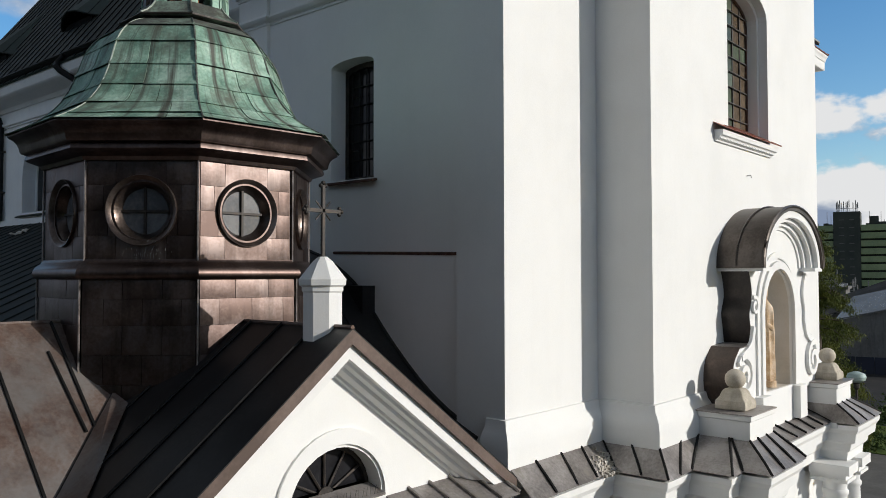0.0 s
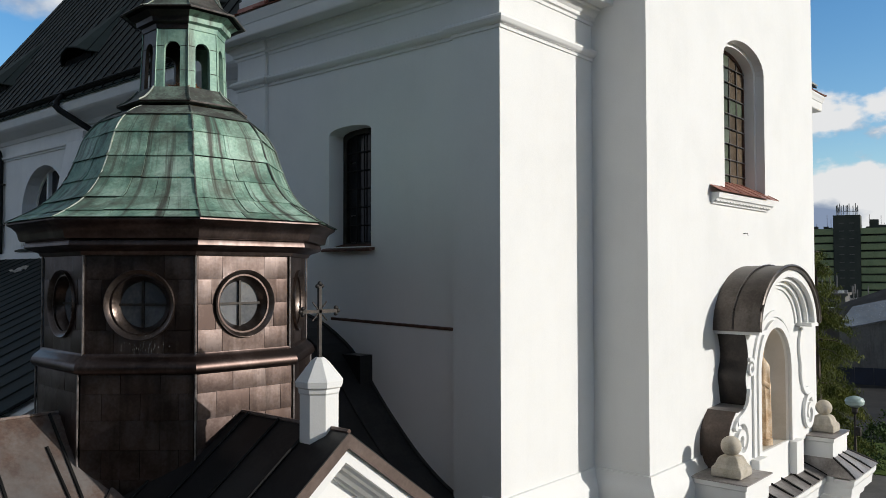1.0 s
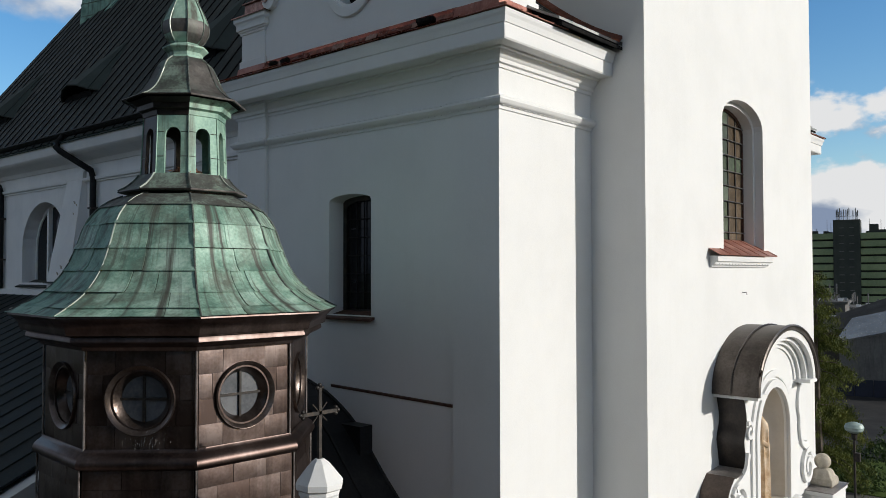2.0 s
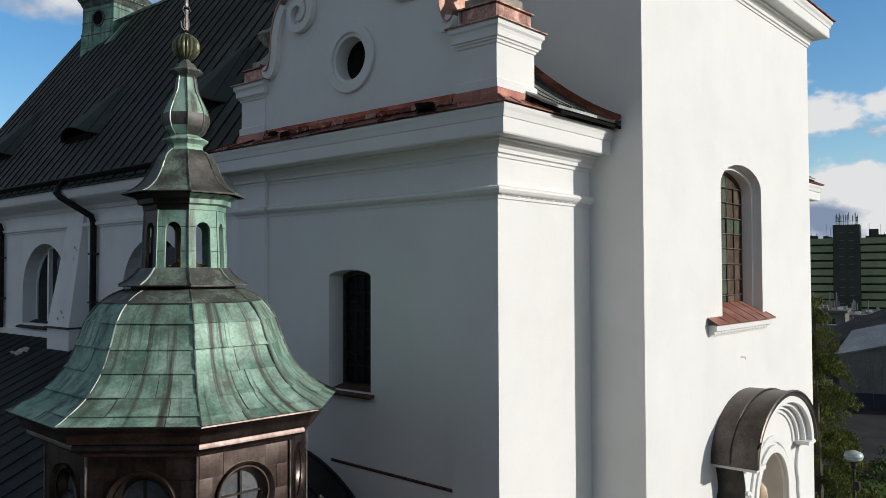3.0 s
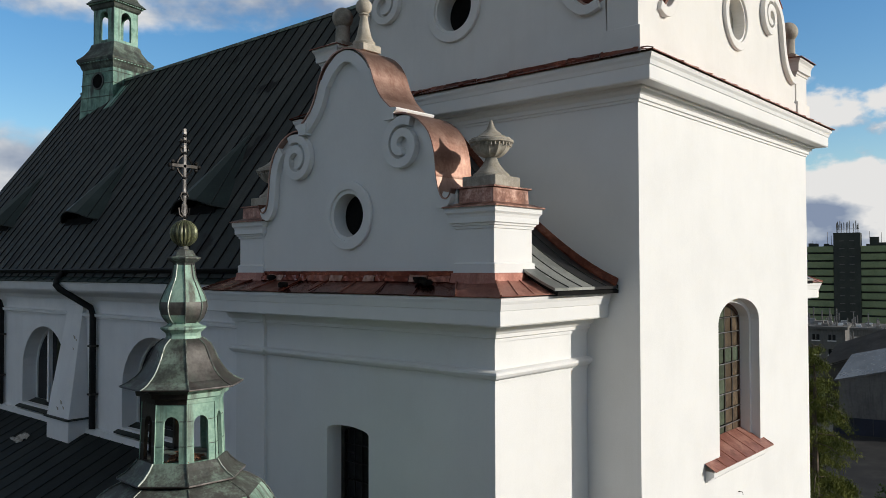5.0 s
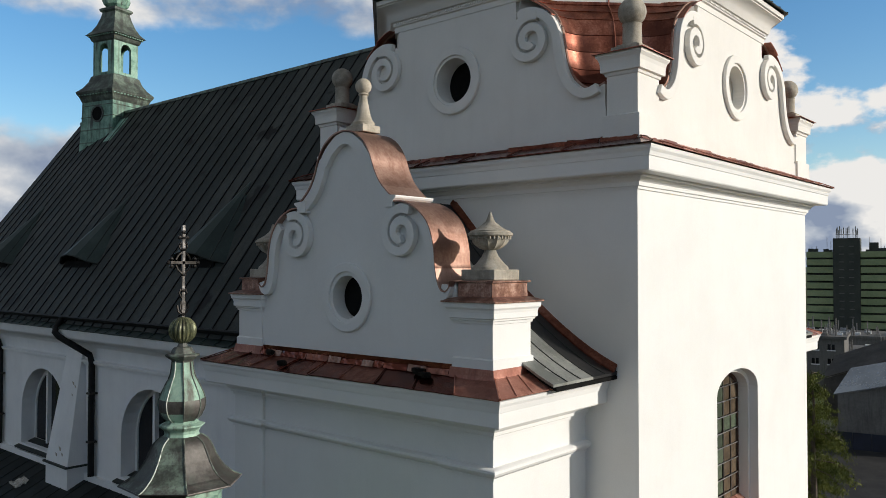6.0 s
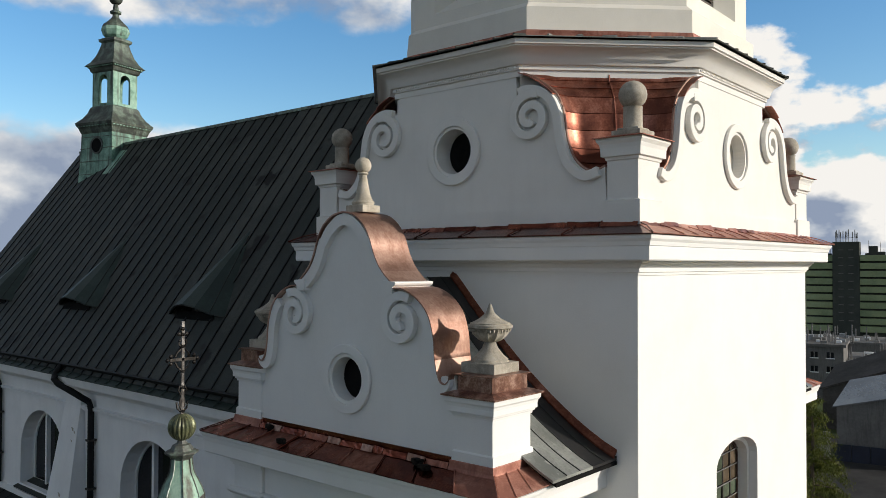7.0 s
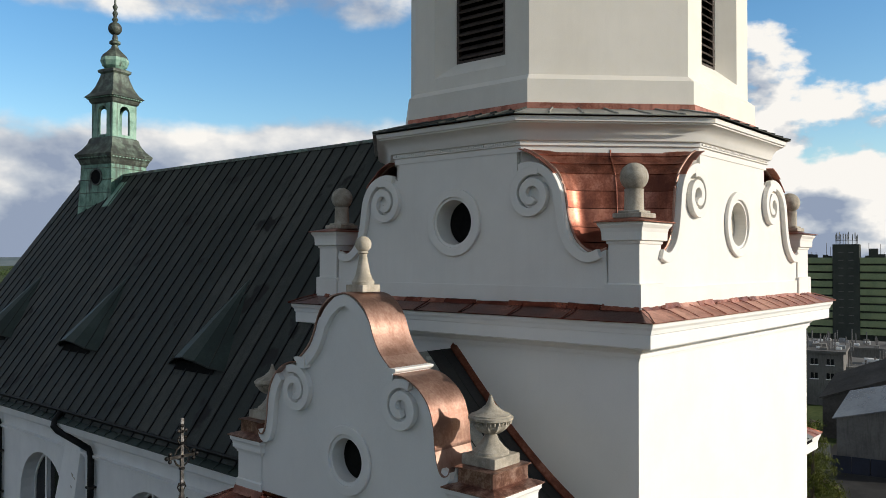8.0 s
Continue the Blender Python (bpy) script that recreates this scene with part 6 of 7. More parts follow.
    part("neck_ring", octo([(0.13, 16.33), (0.145, 16.36), (0.215, 16.41), (0.225, 16.425), (0.225, 16.44), (0.16, 16.455), (0.12, 16.53), (0.07, 16.545), (0.05, 16.60)]), VERDIGRIS_DARK, chapel)
    ball = bmesh.new()
    n, rows = 80, []
    for k in range(13):
        a = math.pi * k / 12
        rows.append([ball.verts.new((CX + (0.166 + 0.020 * abs(math.sin(math.pi * i / 4))) * math.sin(a) * math.cos(2 * math.pi * i / n), CY + (0.166 + 0.020 * abs(math.sin(math.pi * i / 4))) * math.sin(a) * math.sin(2 * math.pi * i / n), 16.765 - 0.185 * math.cos(a))) for i in range(n)])
    for r0, r1 in zip(rows, rows[1:]):
        for i in range(n):
            ball.faces.new((r0[i], r0[(i + 1) % n], r1[(i + 1) % n], r1[i]))
    part("ribbed_ball", ball, OCHRE_GREEN, chapel, "ribbed yellow-green copper ball", smooth=True)


chapel_dome()


def wrought_cross():
    t = thing("wrought_cross", (CX, CY, 16.95), "worn steel cross with black iron buds on the lantern ball", "cross")

    def bud(x, z, r=0.035):
        part("bud", rings((x, CY), [(max(0.004, r * math.sin(math.pi * k / 6)), z - r * math.cos(math.pi * k / 6)) for k in range(7)], 8), WORN_IRON, t, smooth=True)

    def leaf(pts, r=0.012):
        part("leaf", tube([(CX + u, CY, z) for u, z in pts], r, 5), WORN_IRON, t)

    part("shaft", boxes((CX - 0.023, CX + 0.023, CY - 0.018, CY + 0.018, 16.93, 18.20)), BRIGHT_STEEL, t, "bright worn steel bar", bevel=0.004)
    for z in (16.98, 17.30, 17.52, 17.86, 18.02):
        part("collar", rings((CX, CY), [(0.02, z - 0.02), (0.042, z - 0.008), (0.042, z + 0.008), (0.02, z + 0.02)], 8), WORN_IRON, t)
    part("arm", boxes((CX - 0.19, CX + 0.19, CY - 0.018, CY + 0.018, 17.665, 17.705)), WORN_IRON, t)
    for k in (-1, 1):
        bud(CX + k * 0.225, 17.685, 0.030)
        bud(CX + k * 0.175, 17.735, 0.030)
        bud(CX + k * 0.175, 17.635, 0.030)
        bud(CX + k * 0.055, 18.03, 0.030)
        bud(CX + k * 0.045, 17.94, 0.024)
        leaf([(k * 0.02, 17.54), (k * 0.08, 17.59), (k * 0.11, 17.65)], 0.014)
        leaf([(k * 0.02, 17.83), (k * 0.08, 17.78), (k * 0.11, 17.72)], 0.014)
        leaf([(k * 0.02, 17.84), (k * 0.06, 17.90), (k * 0.04, 17.96)])
        leaf([(k * 0.02, 17.20), (k * 0.06, 17.27), (k * 0.035, 17.33)])
        leaf([(0, 16.97), (k * 0.07, 17.02), (k * 0.085, 17.11)], 0.014)
        leaf([(0, 16.97), (k * 0.04, 17.06), (k * 0.03, 17.16)])
    bud(CX, 18.10, 0.034)


wrought_cross()


# ---- chapel arms ----
def arm_sheets(parent, quad, n, mat, seam):
    """Roof slope of n trays with seams; quad: eave start, eave end, ridge end, ridge start."""
    e0, e1, r1, r0 = [Vector(p) for p in quad]
    for i in range(n):
        f0, f1 = i / n, (i + 1) / n
        p, q, r, s = e0.lerp(e1, f0), e0.lerp(e1, f1), r0.lerp(r1, f1), r0.lerp(r1, f0)
        nrm = (q - p).cross(s - p).normalized()
        nrm = nrm if nrm.z > 0 else -nrm
        bmq = slab([p, q, r, s], 0.012 if (q - p).cross(s - p).z > 0 else -0.012)
        part("standing_seam", tube([q + nrm * 0.025, r + nrm * 0.025], 0.019, 5), seam, parent)
        part("roof_sheet", bmq, mat, parent)


def chapel_arms():
    # south arm with its pediment
    px, py = 6.13, 4.75
    s = thing("chapel_porch", (px, py, G), "white gabled chapel front with lunette window under a dark tin roof", "chapel front")
    zr = ARM_Z
    wy = py + 0.36                       # the wall stands back under the verge
    c = px + 0.12
    lun = arch(c - 0.65, c + 0.65, 7.84, 8.46, 0.60)
    outline = [(px - 2.9, G), (px + 2.75, G), (px + 2.75, zr - 2.12), (px, zr - 0.16), (px - 2.9, zr - 2.3)]
    part("wall", plate(outline, [lun], "y", wy, 0.4), PLASTER, s)
    w = part("window", plate(lun, [arch(c - 0.60, c + 0.60, 7.90, 8.41, 0.55)], "y", wy + 0.2, 0.06), IRON, s, "dark lunette window with radiating bars")
    part("pane", plate(arch(c - 0.62, c + 0.62, 7.84, 8.44, 0.58), [], "y", wy + 0.24, 0.01), GLASS, w)
    for k in range(1, 6):
        a = math.pi * k / 6
        part("glazing_bar", tube([(c + 0.12 * math.cos(a), wy + 0.22, 7.90 + 0.12 * math.sin(a)), (c + 0.60 * math.cos(a), wy + 0.22, 7.90 + 0.53 * math.sin(a))], 0.017, 6), IRON, w)
    part("hub", plate(arch(c - 0.12, c + 0.12, 7.84, 8.02, 0.12), [], "y", wy + 0.19, 0.04), IRON, w)
    part("window_sill", slab([(c - 0.648, wy - 0.06, 7.845), (c + 0.648, wy - 0.06, 7.845), (c + 0.648, wy + 0.22, 7.93), (c - 0.648, wy + 0.22, 7.93)], 0.025), LEDGE_TIN, s)
    for k in range(22):
        x = c - 0.62 + 0.059 * k
        part("bird_spike", tube([(x, wy - 0.03, 7.86), (x + 0.02 * math.sin(k * 2.4), wy - 0.05, 7.98)], 0.003, 4), STEEL, s)
    band = [(c + 0.76 * math.cos(math.pi * k / 16), 7.86 + 0.72 * math.sin(math.pi * k / 16)) for k in range(17)]
    part("window_surround", ribbon(band, 0.17, "y", wy, -0.035), PLASTER, s)
    # tin pent over the horizontal cornice
    for i in range(8):
        xa, xb = px + 0.84 + 0.36 * i, px + 0.84 + 0.36 * (i + 1)
        if xb > 8.95:
            break
        bmq = slab([(xa, wy - 0.55, 7.55), (xb, wy - 0.55, 7.55), (xb, wy + 0.02, 7.80), (xa, wy + 0.02, 7.80)], 0.014)
        tube([(xb, wy - 0.55, 7.59), (xb, wy, 7.83)], 0.02, 5, bmq)
        part("roof_sheet", bmq, LEDGE_TIN, s)
    # raking cornice on both slopes
    for sgn, run_x, drop in ((1, 2.85, 2.06), (-1, 3.4, 2.56)):
        L = math.hypot(run_x, drop) / run_x
        rake = [(py + 0.05, 0.0), (py + 0.05, 0.165), (py + 0.10, 0.17), (py + 0.12, 0.20), (py + 0.20, 0.21), (py + 0.215, 0.245), (py + 0.265, 0.265), (py + 0.31, 0.27), (py + 0.32, 0.30), (wy + 0.01, 0.31)]
        bmq = bmesh.new()
        rows = [[bmq.verts.new((px + sgn * run_x * f, y, zr - 0.10 - drop * f - off * L)) for y, off in rake] for f in (0, 1)]
        for k in range(len(rake) - 1):
            bmq.faces.new((rows[0][k], rows[0][k + 1], rows[1][k + 1], rows[1][k]))
        part("raking_cornice", bmq, PLASTER, s, smooth=True)
        part("verge_board", plate([(px, zr + 0.0), (px + sgn * run_x, zr - drop), (px + sgn * run_x, zr - drop - 0.15), (px, zr - 0.15)], [], "y", py, 0.03), VERGE, s)
        # roof slope behind the verge
        e0, e1 = (px + sgn * run_x, py, zr - drop), (px + sgn * run_x, CY, zr - drop)
        arm_sheets(s, (e0, e1, (px, CY, zr), (px, py, zr)), 6, BLACK_GLOSS, BLACK_SEAM)
    part("ridge_roll", tube([(px, py, zr + 0.02), (px, CY - 1.4, zr + 0.02)], 0.025, 6), BROWN_ROOF, s)
    # west arm
    wst = thing("west_arm_roof", (3, CY, G), "weathered brown tin roof of the chapel west arm", "chapel roof")
    for sgn in (-1, 1):
        q = ((CX - 0.25, CY + sgn * 2.9, zr - 2.75), (-2.73, CY + sgn * 2.9, zr - 2.75), (-2.73, CY, zr), (CX - 0.25, CY, zr))
        arm_sheets(wst, q, 12, BROWN_ROOF, BLACK_SEAM)
    part("ridge_roll", tube([(CX - 1.5, CY, zr + 0.02), (-2.6, CY, zr + 0.02)], 0.025, 6), BROWN_ROOF, wst)
    part("wall", plate([(CY - 2.6, G), (CY + 2.6, G), (CY + 2.6, zr - 2.6), (CY, zr - 0.2), (CY - 2.6, zr - 2.6)], [], "x", -2.4, 0.4), PLASTER, wst)
    part("wall", boxes((-2.0, px - 2.5, CY - 2.5, CY - 2.1, G, zr - 2.5)), PLASTER, wst)
    # valley gutter's raised edge, and a short extra seam above it
    pitch = 2.75 / 2.9
    for line in (((5.02, 7.45), (4.92, 7.36), (3.97, 6.53), (3.1, 5.77)), ((4.41, 7.85), (4.46, 7.02))):
        part("standing_seam", tube([(x, y, zr + (y - CY) * pitch + 0.03) for x, y in line], 0.02, 6), BLACK_SEAM, wst)
    rim = [(4.92, 7.36, 8.98), (3.97, 6.53, 8.19), (3.1, 5.77, 7.47)]
    far = [(4.95, 7.09, 8.88), (4.09, 6.16, 8.23), (3.3, 5.3, 7.62)]
    for k in range(2):
        part("valley_sheet", slab([rim[k], rim[k + 1], far[k + 1], far[k]], 0.012), BROWN_ROOF, wst)
    # link roof to the side wing, flared like the wing's own roof
    lk = thing("link_roof", (8, 7.5, G), "black tin link roof swept up against the side wing", "link roof")
    curve = smooth_path([(5.48, 8.09), (6.05, 8.36), (6.6, 8.74), (7.2, 9.30), (7.62, 9.76), (8.0, 10.15), (8.6, 10.5), (9.2, 10.7)], 3)
    for i in range(5):
        xa, xb = 6.2 + 2.96 * i / 5, 6.2 + 2.96 * (i + 1) / 5
        part("roof_sheet", loft([(xa, u, v) for u, v in curve], [(xb, u, v) for u, v in curve], (0, 0.02, -0.04), 1), BLACK_GLOSS, lk)
        part("standing_seam", tube([(xb - 0.03, u, v + 0.012) for u, v in curve], 0.016, 5), BLACK_GLOSS, lk)
    part("flashing", loft([(9.13, u, v + 0.02) for u, v in curve], [(9.25, u, v + 0.10) for u, v in curve], (0, 0, -0.03), 1), BLACK_GLOSS, lk)
    part("roof_slope", slab([(6.2, 9.2, 10.7), (9.2, 9.2, 10.7), (9.2, 12.5, 9.0), (6.2, 12.5, 9.0)], 0.04), BLACK_GLOSS, lk)
    part("hatch", boxes((8.9, 9.2, 7.55, 8.5, 9.6, 10.12)), BLACK_GLOSS, lk)


chapel_arms()


def post_and_cross():
    t = thing("gable_post", (6.13, 5.22, 9.6), "white plastered eight-sided post with a pointed cap on the chapel gable", "post")
    x, y = 6.13, 5.22
    part("shaft", rings((x, y), [(0.215, 9.46), (0.215, 10.12)], 8, math.pi / 8), PLASTER, t)
    part("cap", rings((x, y), [(0.215, 10.10), (0.23, 10.12), (0.23, 10.16), (0.26, 10.18), (0.265, 10.24), (0.11, 10.43), (0.05, 10.48)], 8, math.pi / 8), PLASTER, t)
    c = thing("iron_cross", (x, y, 10.47), "dark iron cross with trefoil ends on a white post", "cross")
    part("shaft", boxes((x - 0.019, x + 0.019, y - 0.016, y + 0.016, 10.46, 11.24)), IRON, c)
    part("arm", boxes((x - 0.235, x + 0.235, y - 0.016, y + 0.016, 10.951, 10.989)), IRON, c)
    for dx, dz in ((0.24, 0), (-0.24, 0), (0, 0.28)):
        side = Vector((abs(dz), 0, abs(dx))).normalized() * 0.032
        ahead = Vector((dx, 0, dz)).normalized() * 0.03
        for q in (side, -side, ahead):
            c0 = Vector((x + dx, y, 10.97 + dz)) + q - ahead * 0.4
            part("trefoil", rings((c0.x, c0.y), [(max(0.003, 0.024 * math.sin(math.pi * k / 6)), c0.z - 0.024 * math.cos(math.pi * k / 6)) for k in range(7)], 8), IRON, c, smooth=True)
    for sx in (-1, 1):
        for sz in (-1, 1):
            part("ray", tube([(x, y, 10.97), (x + sx * 0.1, y, 10.97 + sz * 0.1)], 0.008, 5), IRON, c)


post_and_cross()

# ---- portal ledge and niche on the street front ----
portal = thing("portal", (15.5, 3, G), "white church portal entablature with seamed tin ledge roof", "portal")
# stepped front edge of the ledge, west to east, and the wall line behind it
LEDGE = [(9.0, 4.50), (11.08, 4.50), (11.08, 3.68), (11.86, 3.68), (11.86, 3.08), (12.25, 3.08), (12.25, 2.66), (13.78, 2.66), (13.78, 3.25), (17.3, 3.25), (17.3, 2.75), (19.05, 2.75), (19.05, 3.6), (20.1, 3.6)]


def ledge():
    back = [(9.0, 4.87), (TX0 - 0.14, 4.87), (TX0 - 0.14, 3.95), (12.72, 3.95), (12.72, 3.46), (12.72, 3.42), (12.72, 3.14), (13.72, 3.14), (13.72, 4.1), (17.3, 4.1), (17.3, 3.14), (18.3, 3.14), (18.3, 4.1), (20.1, 4.1)]
    zb, zf = 7.75, 7.40
    for (f0, f1), (b0, b1) in zip(zip(LEDGE, LEDGE[1:]), zip(back, back[1:])):
        f0, f1, b0, b1 = Vector(f0), Vector(f1), Vector(b0), Vector(b1)
        n = max(1, round(((f1 - f0).length + (b1 - b0).length) / 1.0))
        for i in range(n):
            j, k = random.uniform(0, 0.012), random.uniform(-0.05, 0.05) if 0 < i + 1 < n else 0
            p, q = f0.lerp(f1, i / n), f0.lerp(f1, (i + 1) / n)
            r, t = b0.lerp(b1, (i + 1) / n), b0.lerp(b1, i / n)
            part("roof_sheet", slab([(p.x, p.y, zf + j), (q.x, q.y, zf + j), (r.x, r.y, zb + j), (t.x, t.y, zb + j)], 0.014), LEDGE_TIN, portal)
            top = r + (b1 - b0).normalized() * k
            part("standing_seam", tube([(q.x, q.y, zf + 0.03), ((q.x * 2 + top.x) / 3 + k * 0.2, (q.y * 2 + top.y) / 3, (zf * 2 + zb) / 3 + 0.045), (top.x, top.y, zb + 0.03)], 0.021, 5), BLACK_SEAM, portal)
    path = LEDGE
    part("cornice", mould([(x, y) for x, y in path], [(-0.5, 6.62), (-0.30, 6.62), (-0.28, 6.80), (-0.22, 6.86), (-0.20, 6.98), (-0.10, 7.04), (-0.08, 7.2), (-0.03, 7.28), (-0.02, 7.37), (-0.5, 7.40)], False), PLASTER, portal)
    part("wall", boxes((9.1, 11.3, 4.75, 5.1, G, 6.7), (11.3, 19.8, 3.7, 4.15, G, 6.7)), PLASTER, portal)
    for x in (12.65, 13.55, 17.4, 18.35):
        c = part("column", rings((x, 3.22), [(0.32, G), (0.32, G + 0.3), (0.25, G + 0.4), (0.24, 5.2), (0.21, 6.0), (0.24, 6.05), (0.24, 6.1), (0.21, 6.14), (0.22, 6.3)], 20), PLASTER, portal, smooth=True)
        part("capital", boxes((x - 0.3, x + 0.3, 2.92, 3.6, 6.3, 6.36), (x - 0.26, x + 0.26, 2.96, 3.6, 6.36, 6.46), (x - 0.33, x + 0.33, 2.88, 3.6, 6.46, 6.64)), PLASTER, c)
    for x0, x1 in ((12.72, 13.72), (17.3, 18.3)):
        foot = [(x0, 3.14), (x1, 3.14), (x1, 4.12), (x0, 4.12)]
        pl = part("plinth", mould(foot, [(0.0, 7.3), (0.0, 8.05), (0.03, 8.07), (0.03, 8.14), (-0.2, 8.15)]), PLASTER, portal)
        part("plinth_cover", mould(foot, [(0.05, 8.145), (0.05, 8.165), (-0.45, 8.19)]), LEDGE_TIN, pl)


ledge()
ball_finial(13.1, 3.5, 8.18, "sandstone ball finial on a moulded square foot above the portal", "plinth")
ball_finial(17.86, 3.45, 8.18, "sandstone ball finial on a moulded square foot above the portal", "plinth")


def aedicule():
    t = thing("niche_aedicule", (15.55, 3.7, 7.5), "white arched niche surround with a tin hood and scroll sides", "niche")
    f, c, hf0 = 3.62, 15.55, 3.33
    W, cn = 0.78, c - 0.09
    hole = arch(cn - W, cn + W, 8.22, 10.36, n=28)
    # slab with scroll-shaped sides
    right = smooth_path([(1.52, 10.42), (1.40, 10.2), (1.34, 9.9), (1.46, 9.62), (1.42, 9.4), (1.36, 9.12)], 4) + smooth_path([(1.9, 9.08), (2.16, 8.86), (2.24, 8.55), (2.18, 8.25), (2.2, 8.1)], 4)
    outline = [(c - 1.5, 7.5), (c + 1.5, 7.5), (c + 1.5, 8.1)] + [(c + u, v) for u, v in right[::-1]]
    top = [(c + 1.52 * math.cos(math.pi * k / 16), 10.42 + 0.92 * math.sin(math.pi * k / 16)) for k in range(17)]
    outline += top[1:-1] + [(c - u, v) for u, v in right] + [(c - 1.5, 8.1)]
    part("surround", plate(outline, [hole], "y", f, 0.05), PLASTER, t)
    part("surround", plate(outline, [arch(cn - W - 0.12, cn + W + 0.12, 8.12, 10.48, n=28)], "y", f + 0.05, 0.45), PLASTER, t)
    part("niche_shell", niche_shell(cn, W + 0.012, f + 0.024, 8.215, 10.372), NICHE, t, "cream niche lining", smooth=True)
    # archivolt bands
    for r0, w, proud in ((W + 0.09, 0.14, 0.06), (W + 0.27, 0.12, 0.04)):
        path = [(cn - r0, 8.22), (cn - r0, 9.0)] + [(cn - r0 * math.cos(math.pi * k / 20), 9.58 + r0 * math.sin(math.pi * k / 20)) for k in range(21)] + [(cn + r0, 9.0), (cn + r0, 8.22)]
        part("archivolt", ribbon(path, w, "y", f, -proud), PLASTER, t)
    for s in (-1, 1):
        part("foot_block", boxes((cn + s * 0.98 - 0.2, cn + s * 0.98 + 0.2, f - 0.14, f + 0.1, 7.6, 8.2)), PLASTER, t)
        side = [(c + s * u, v) for u, v in right]
        part("volute", ribbon(spiral(c + s * 1.80, 8.60, 0.36, 1.5, math.radians(60 if s > 0 else 120), s, r_end=0.06), 0.10, "y", f, -0.07), PLASTER, t)
        part("scroll_stem", ribbon(smooth_path(([(c + 1.43, 10.28), (c + 1.31, 10.05), (c + 1.29, 9.85), (c + 1.37, 9.62)] if s > 0 else []) + [(c + s * 1.37, 9.40), (c + s * 1.47, 9.15), (c + s * 1.68, 9.02), (c + s * 1.92, 8.94), (c + s * 2.06, 8.82)], 4), 0.10, "y", f, -0.055), PLASTER, t)
        if s < 0:
            part("volute", ribbon(spiral(c + s * 1.30, 9.75, 0.16, 1.2, math.radians(60 if s > 0 else 120), s, r_end=0.04), 0.06, "y", f, -0.05), PLASTER, t)
        k = len(smooth_path([(0, 0)] * 6, 4))
        # upper tin is coloured near-black for its shade, lower tin stays brown
        for seq, tin in ((side[:k], SHADED_TIN), (side[k:], SIDE_TIN)):
            part("tin_cladding", loft([(u + s * 0.015, f + 0.004, v + 0.01) for u, v in seq], [(u + s * 0.015, 4.11, v + 0.01) for u, v in seq], (-s * 0.012, 0, -0.012), 2), tin if s < 0 else PLASTER, t, "dark brown tin cladding on the scroll side" if s < 0 else "white scroll side", smooth=True)
        part("impost", boxes((*sorted((c + s * 1.62, c + s * 1.18)), hf0, 4.1, 10.335, 10.405)), PLASTER, t)
        if s < 0:
            part("tin_cladding", slab([(c + s * 1.36, f - 0.03, 9.12), (c + s * 1.92, f - 0.03, 9.09), (c + s * 1.92, 4.11, 9.09), (c + s * 1.36, 4.11, 9.12)], 0.015), LEDGE_TIN, t)
    # hood: a half-round tin vault over a moulded arch
    R = 1.66
    arc = [math.pi * k / 24 for k in range(25)]
    hf = 3.31
    hz, rise = 10.42, 1.08
    hood = part("hood", loft([(c - R * math.cos(a), hf, hz + rise * math.sin(a)) for a in arc], [(c - R * math.cos(a), 4.11, hz + rise * math.sin(a)) for a in arc], (0, 0, -0.03), 2), HOOD_TIN, t, "dark brown oxidised copper half-round hood", smooth=True)
    part("standing_seam", tube([(c - R * math.cos(a), 3.71 + 0.05 * math.cos(a), hz + 0.012 + rise * math.sin(a)) for a in arc], 0.016, 5), HOOD_TIN, hood)
    part("hood_fascia", ribbon([(c - (R - 0.035) * math.cos(a), hz - 0.03 + rise * math.sin(a)) for a in arc], 0.085, "y", hf - 0.012, 0.05), HOOD_TIN, hood)
    part("hood_edge", tube([(c - R * math.cos(a), hf, hz + rise * math.sin(a)) for a in arc], 0.03, 6), HOOD_TIN, hood)
    for k, (r, d) in enumerate(((1.48, 0.03), (1.37, 0.13), (1.26, 0.22), (1.15, 0.28))):
        rr = rise / R * r
        path = [(c - r * math.cos(a), hz - 0.02 + rr * math.sin(a)) for a in arc]
        part("arch_moulding", ribbon(path, 0.13, "y", hf + d, 4.1 - hf - d), PLASTER, hood)


def niche_shell(c, W, f, z0, z1):
    """The hollow of the niche: a half cylinder with a half dome."""
    b = bmesh.new()
    n, depth = 28, 0.62
    zs = [z0 + (z1 - W - z0) * k / 6 for k in range(7)]
    rows = [[b.verts.new((c - W * math.cos(math.pi * i / n), f + 0.02 + depth * math.sin(math.pi * i / n), z)) for i in range(n + 1)] for z in zs]
    for k in range(1, 16):
        a = math.pi / 2 * k / 16
        rows.append([b.verts.new((c - W * math.cos(a) * math.cos(math.pi * i / n), f + 0.02 + depth * math.cos(a) * math.sin(math.pi * i / n), z1 - W + W * math.sin(a))) for i in range(n + 1)])
    for r0, r1 in zip(rows, rows[1:]):
        for i in range(n):
            b.faces.new((r0[i], r0[i + 1], r1[i + 1], r1[i]))
    b.faces.new(rows[0])
    return b


aedicule()


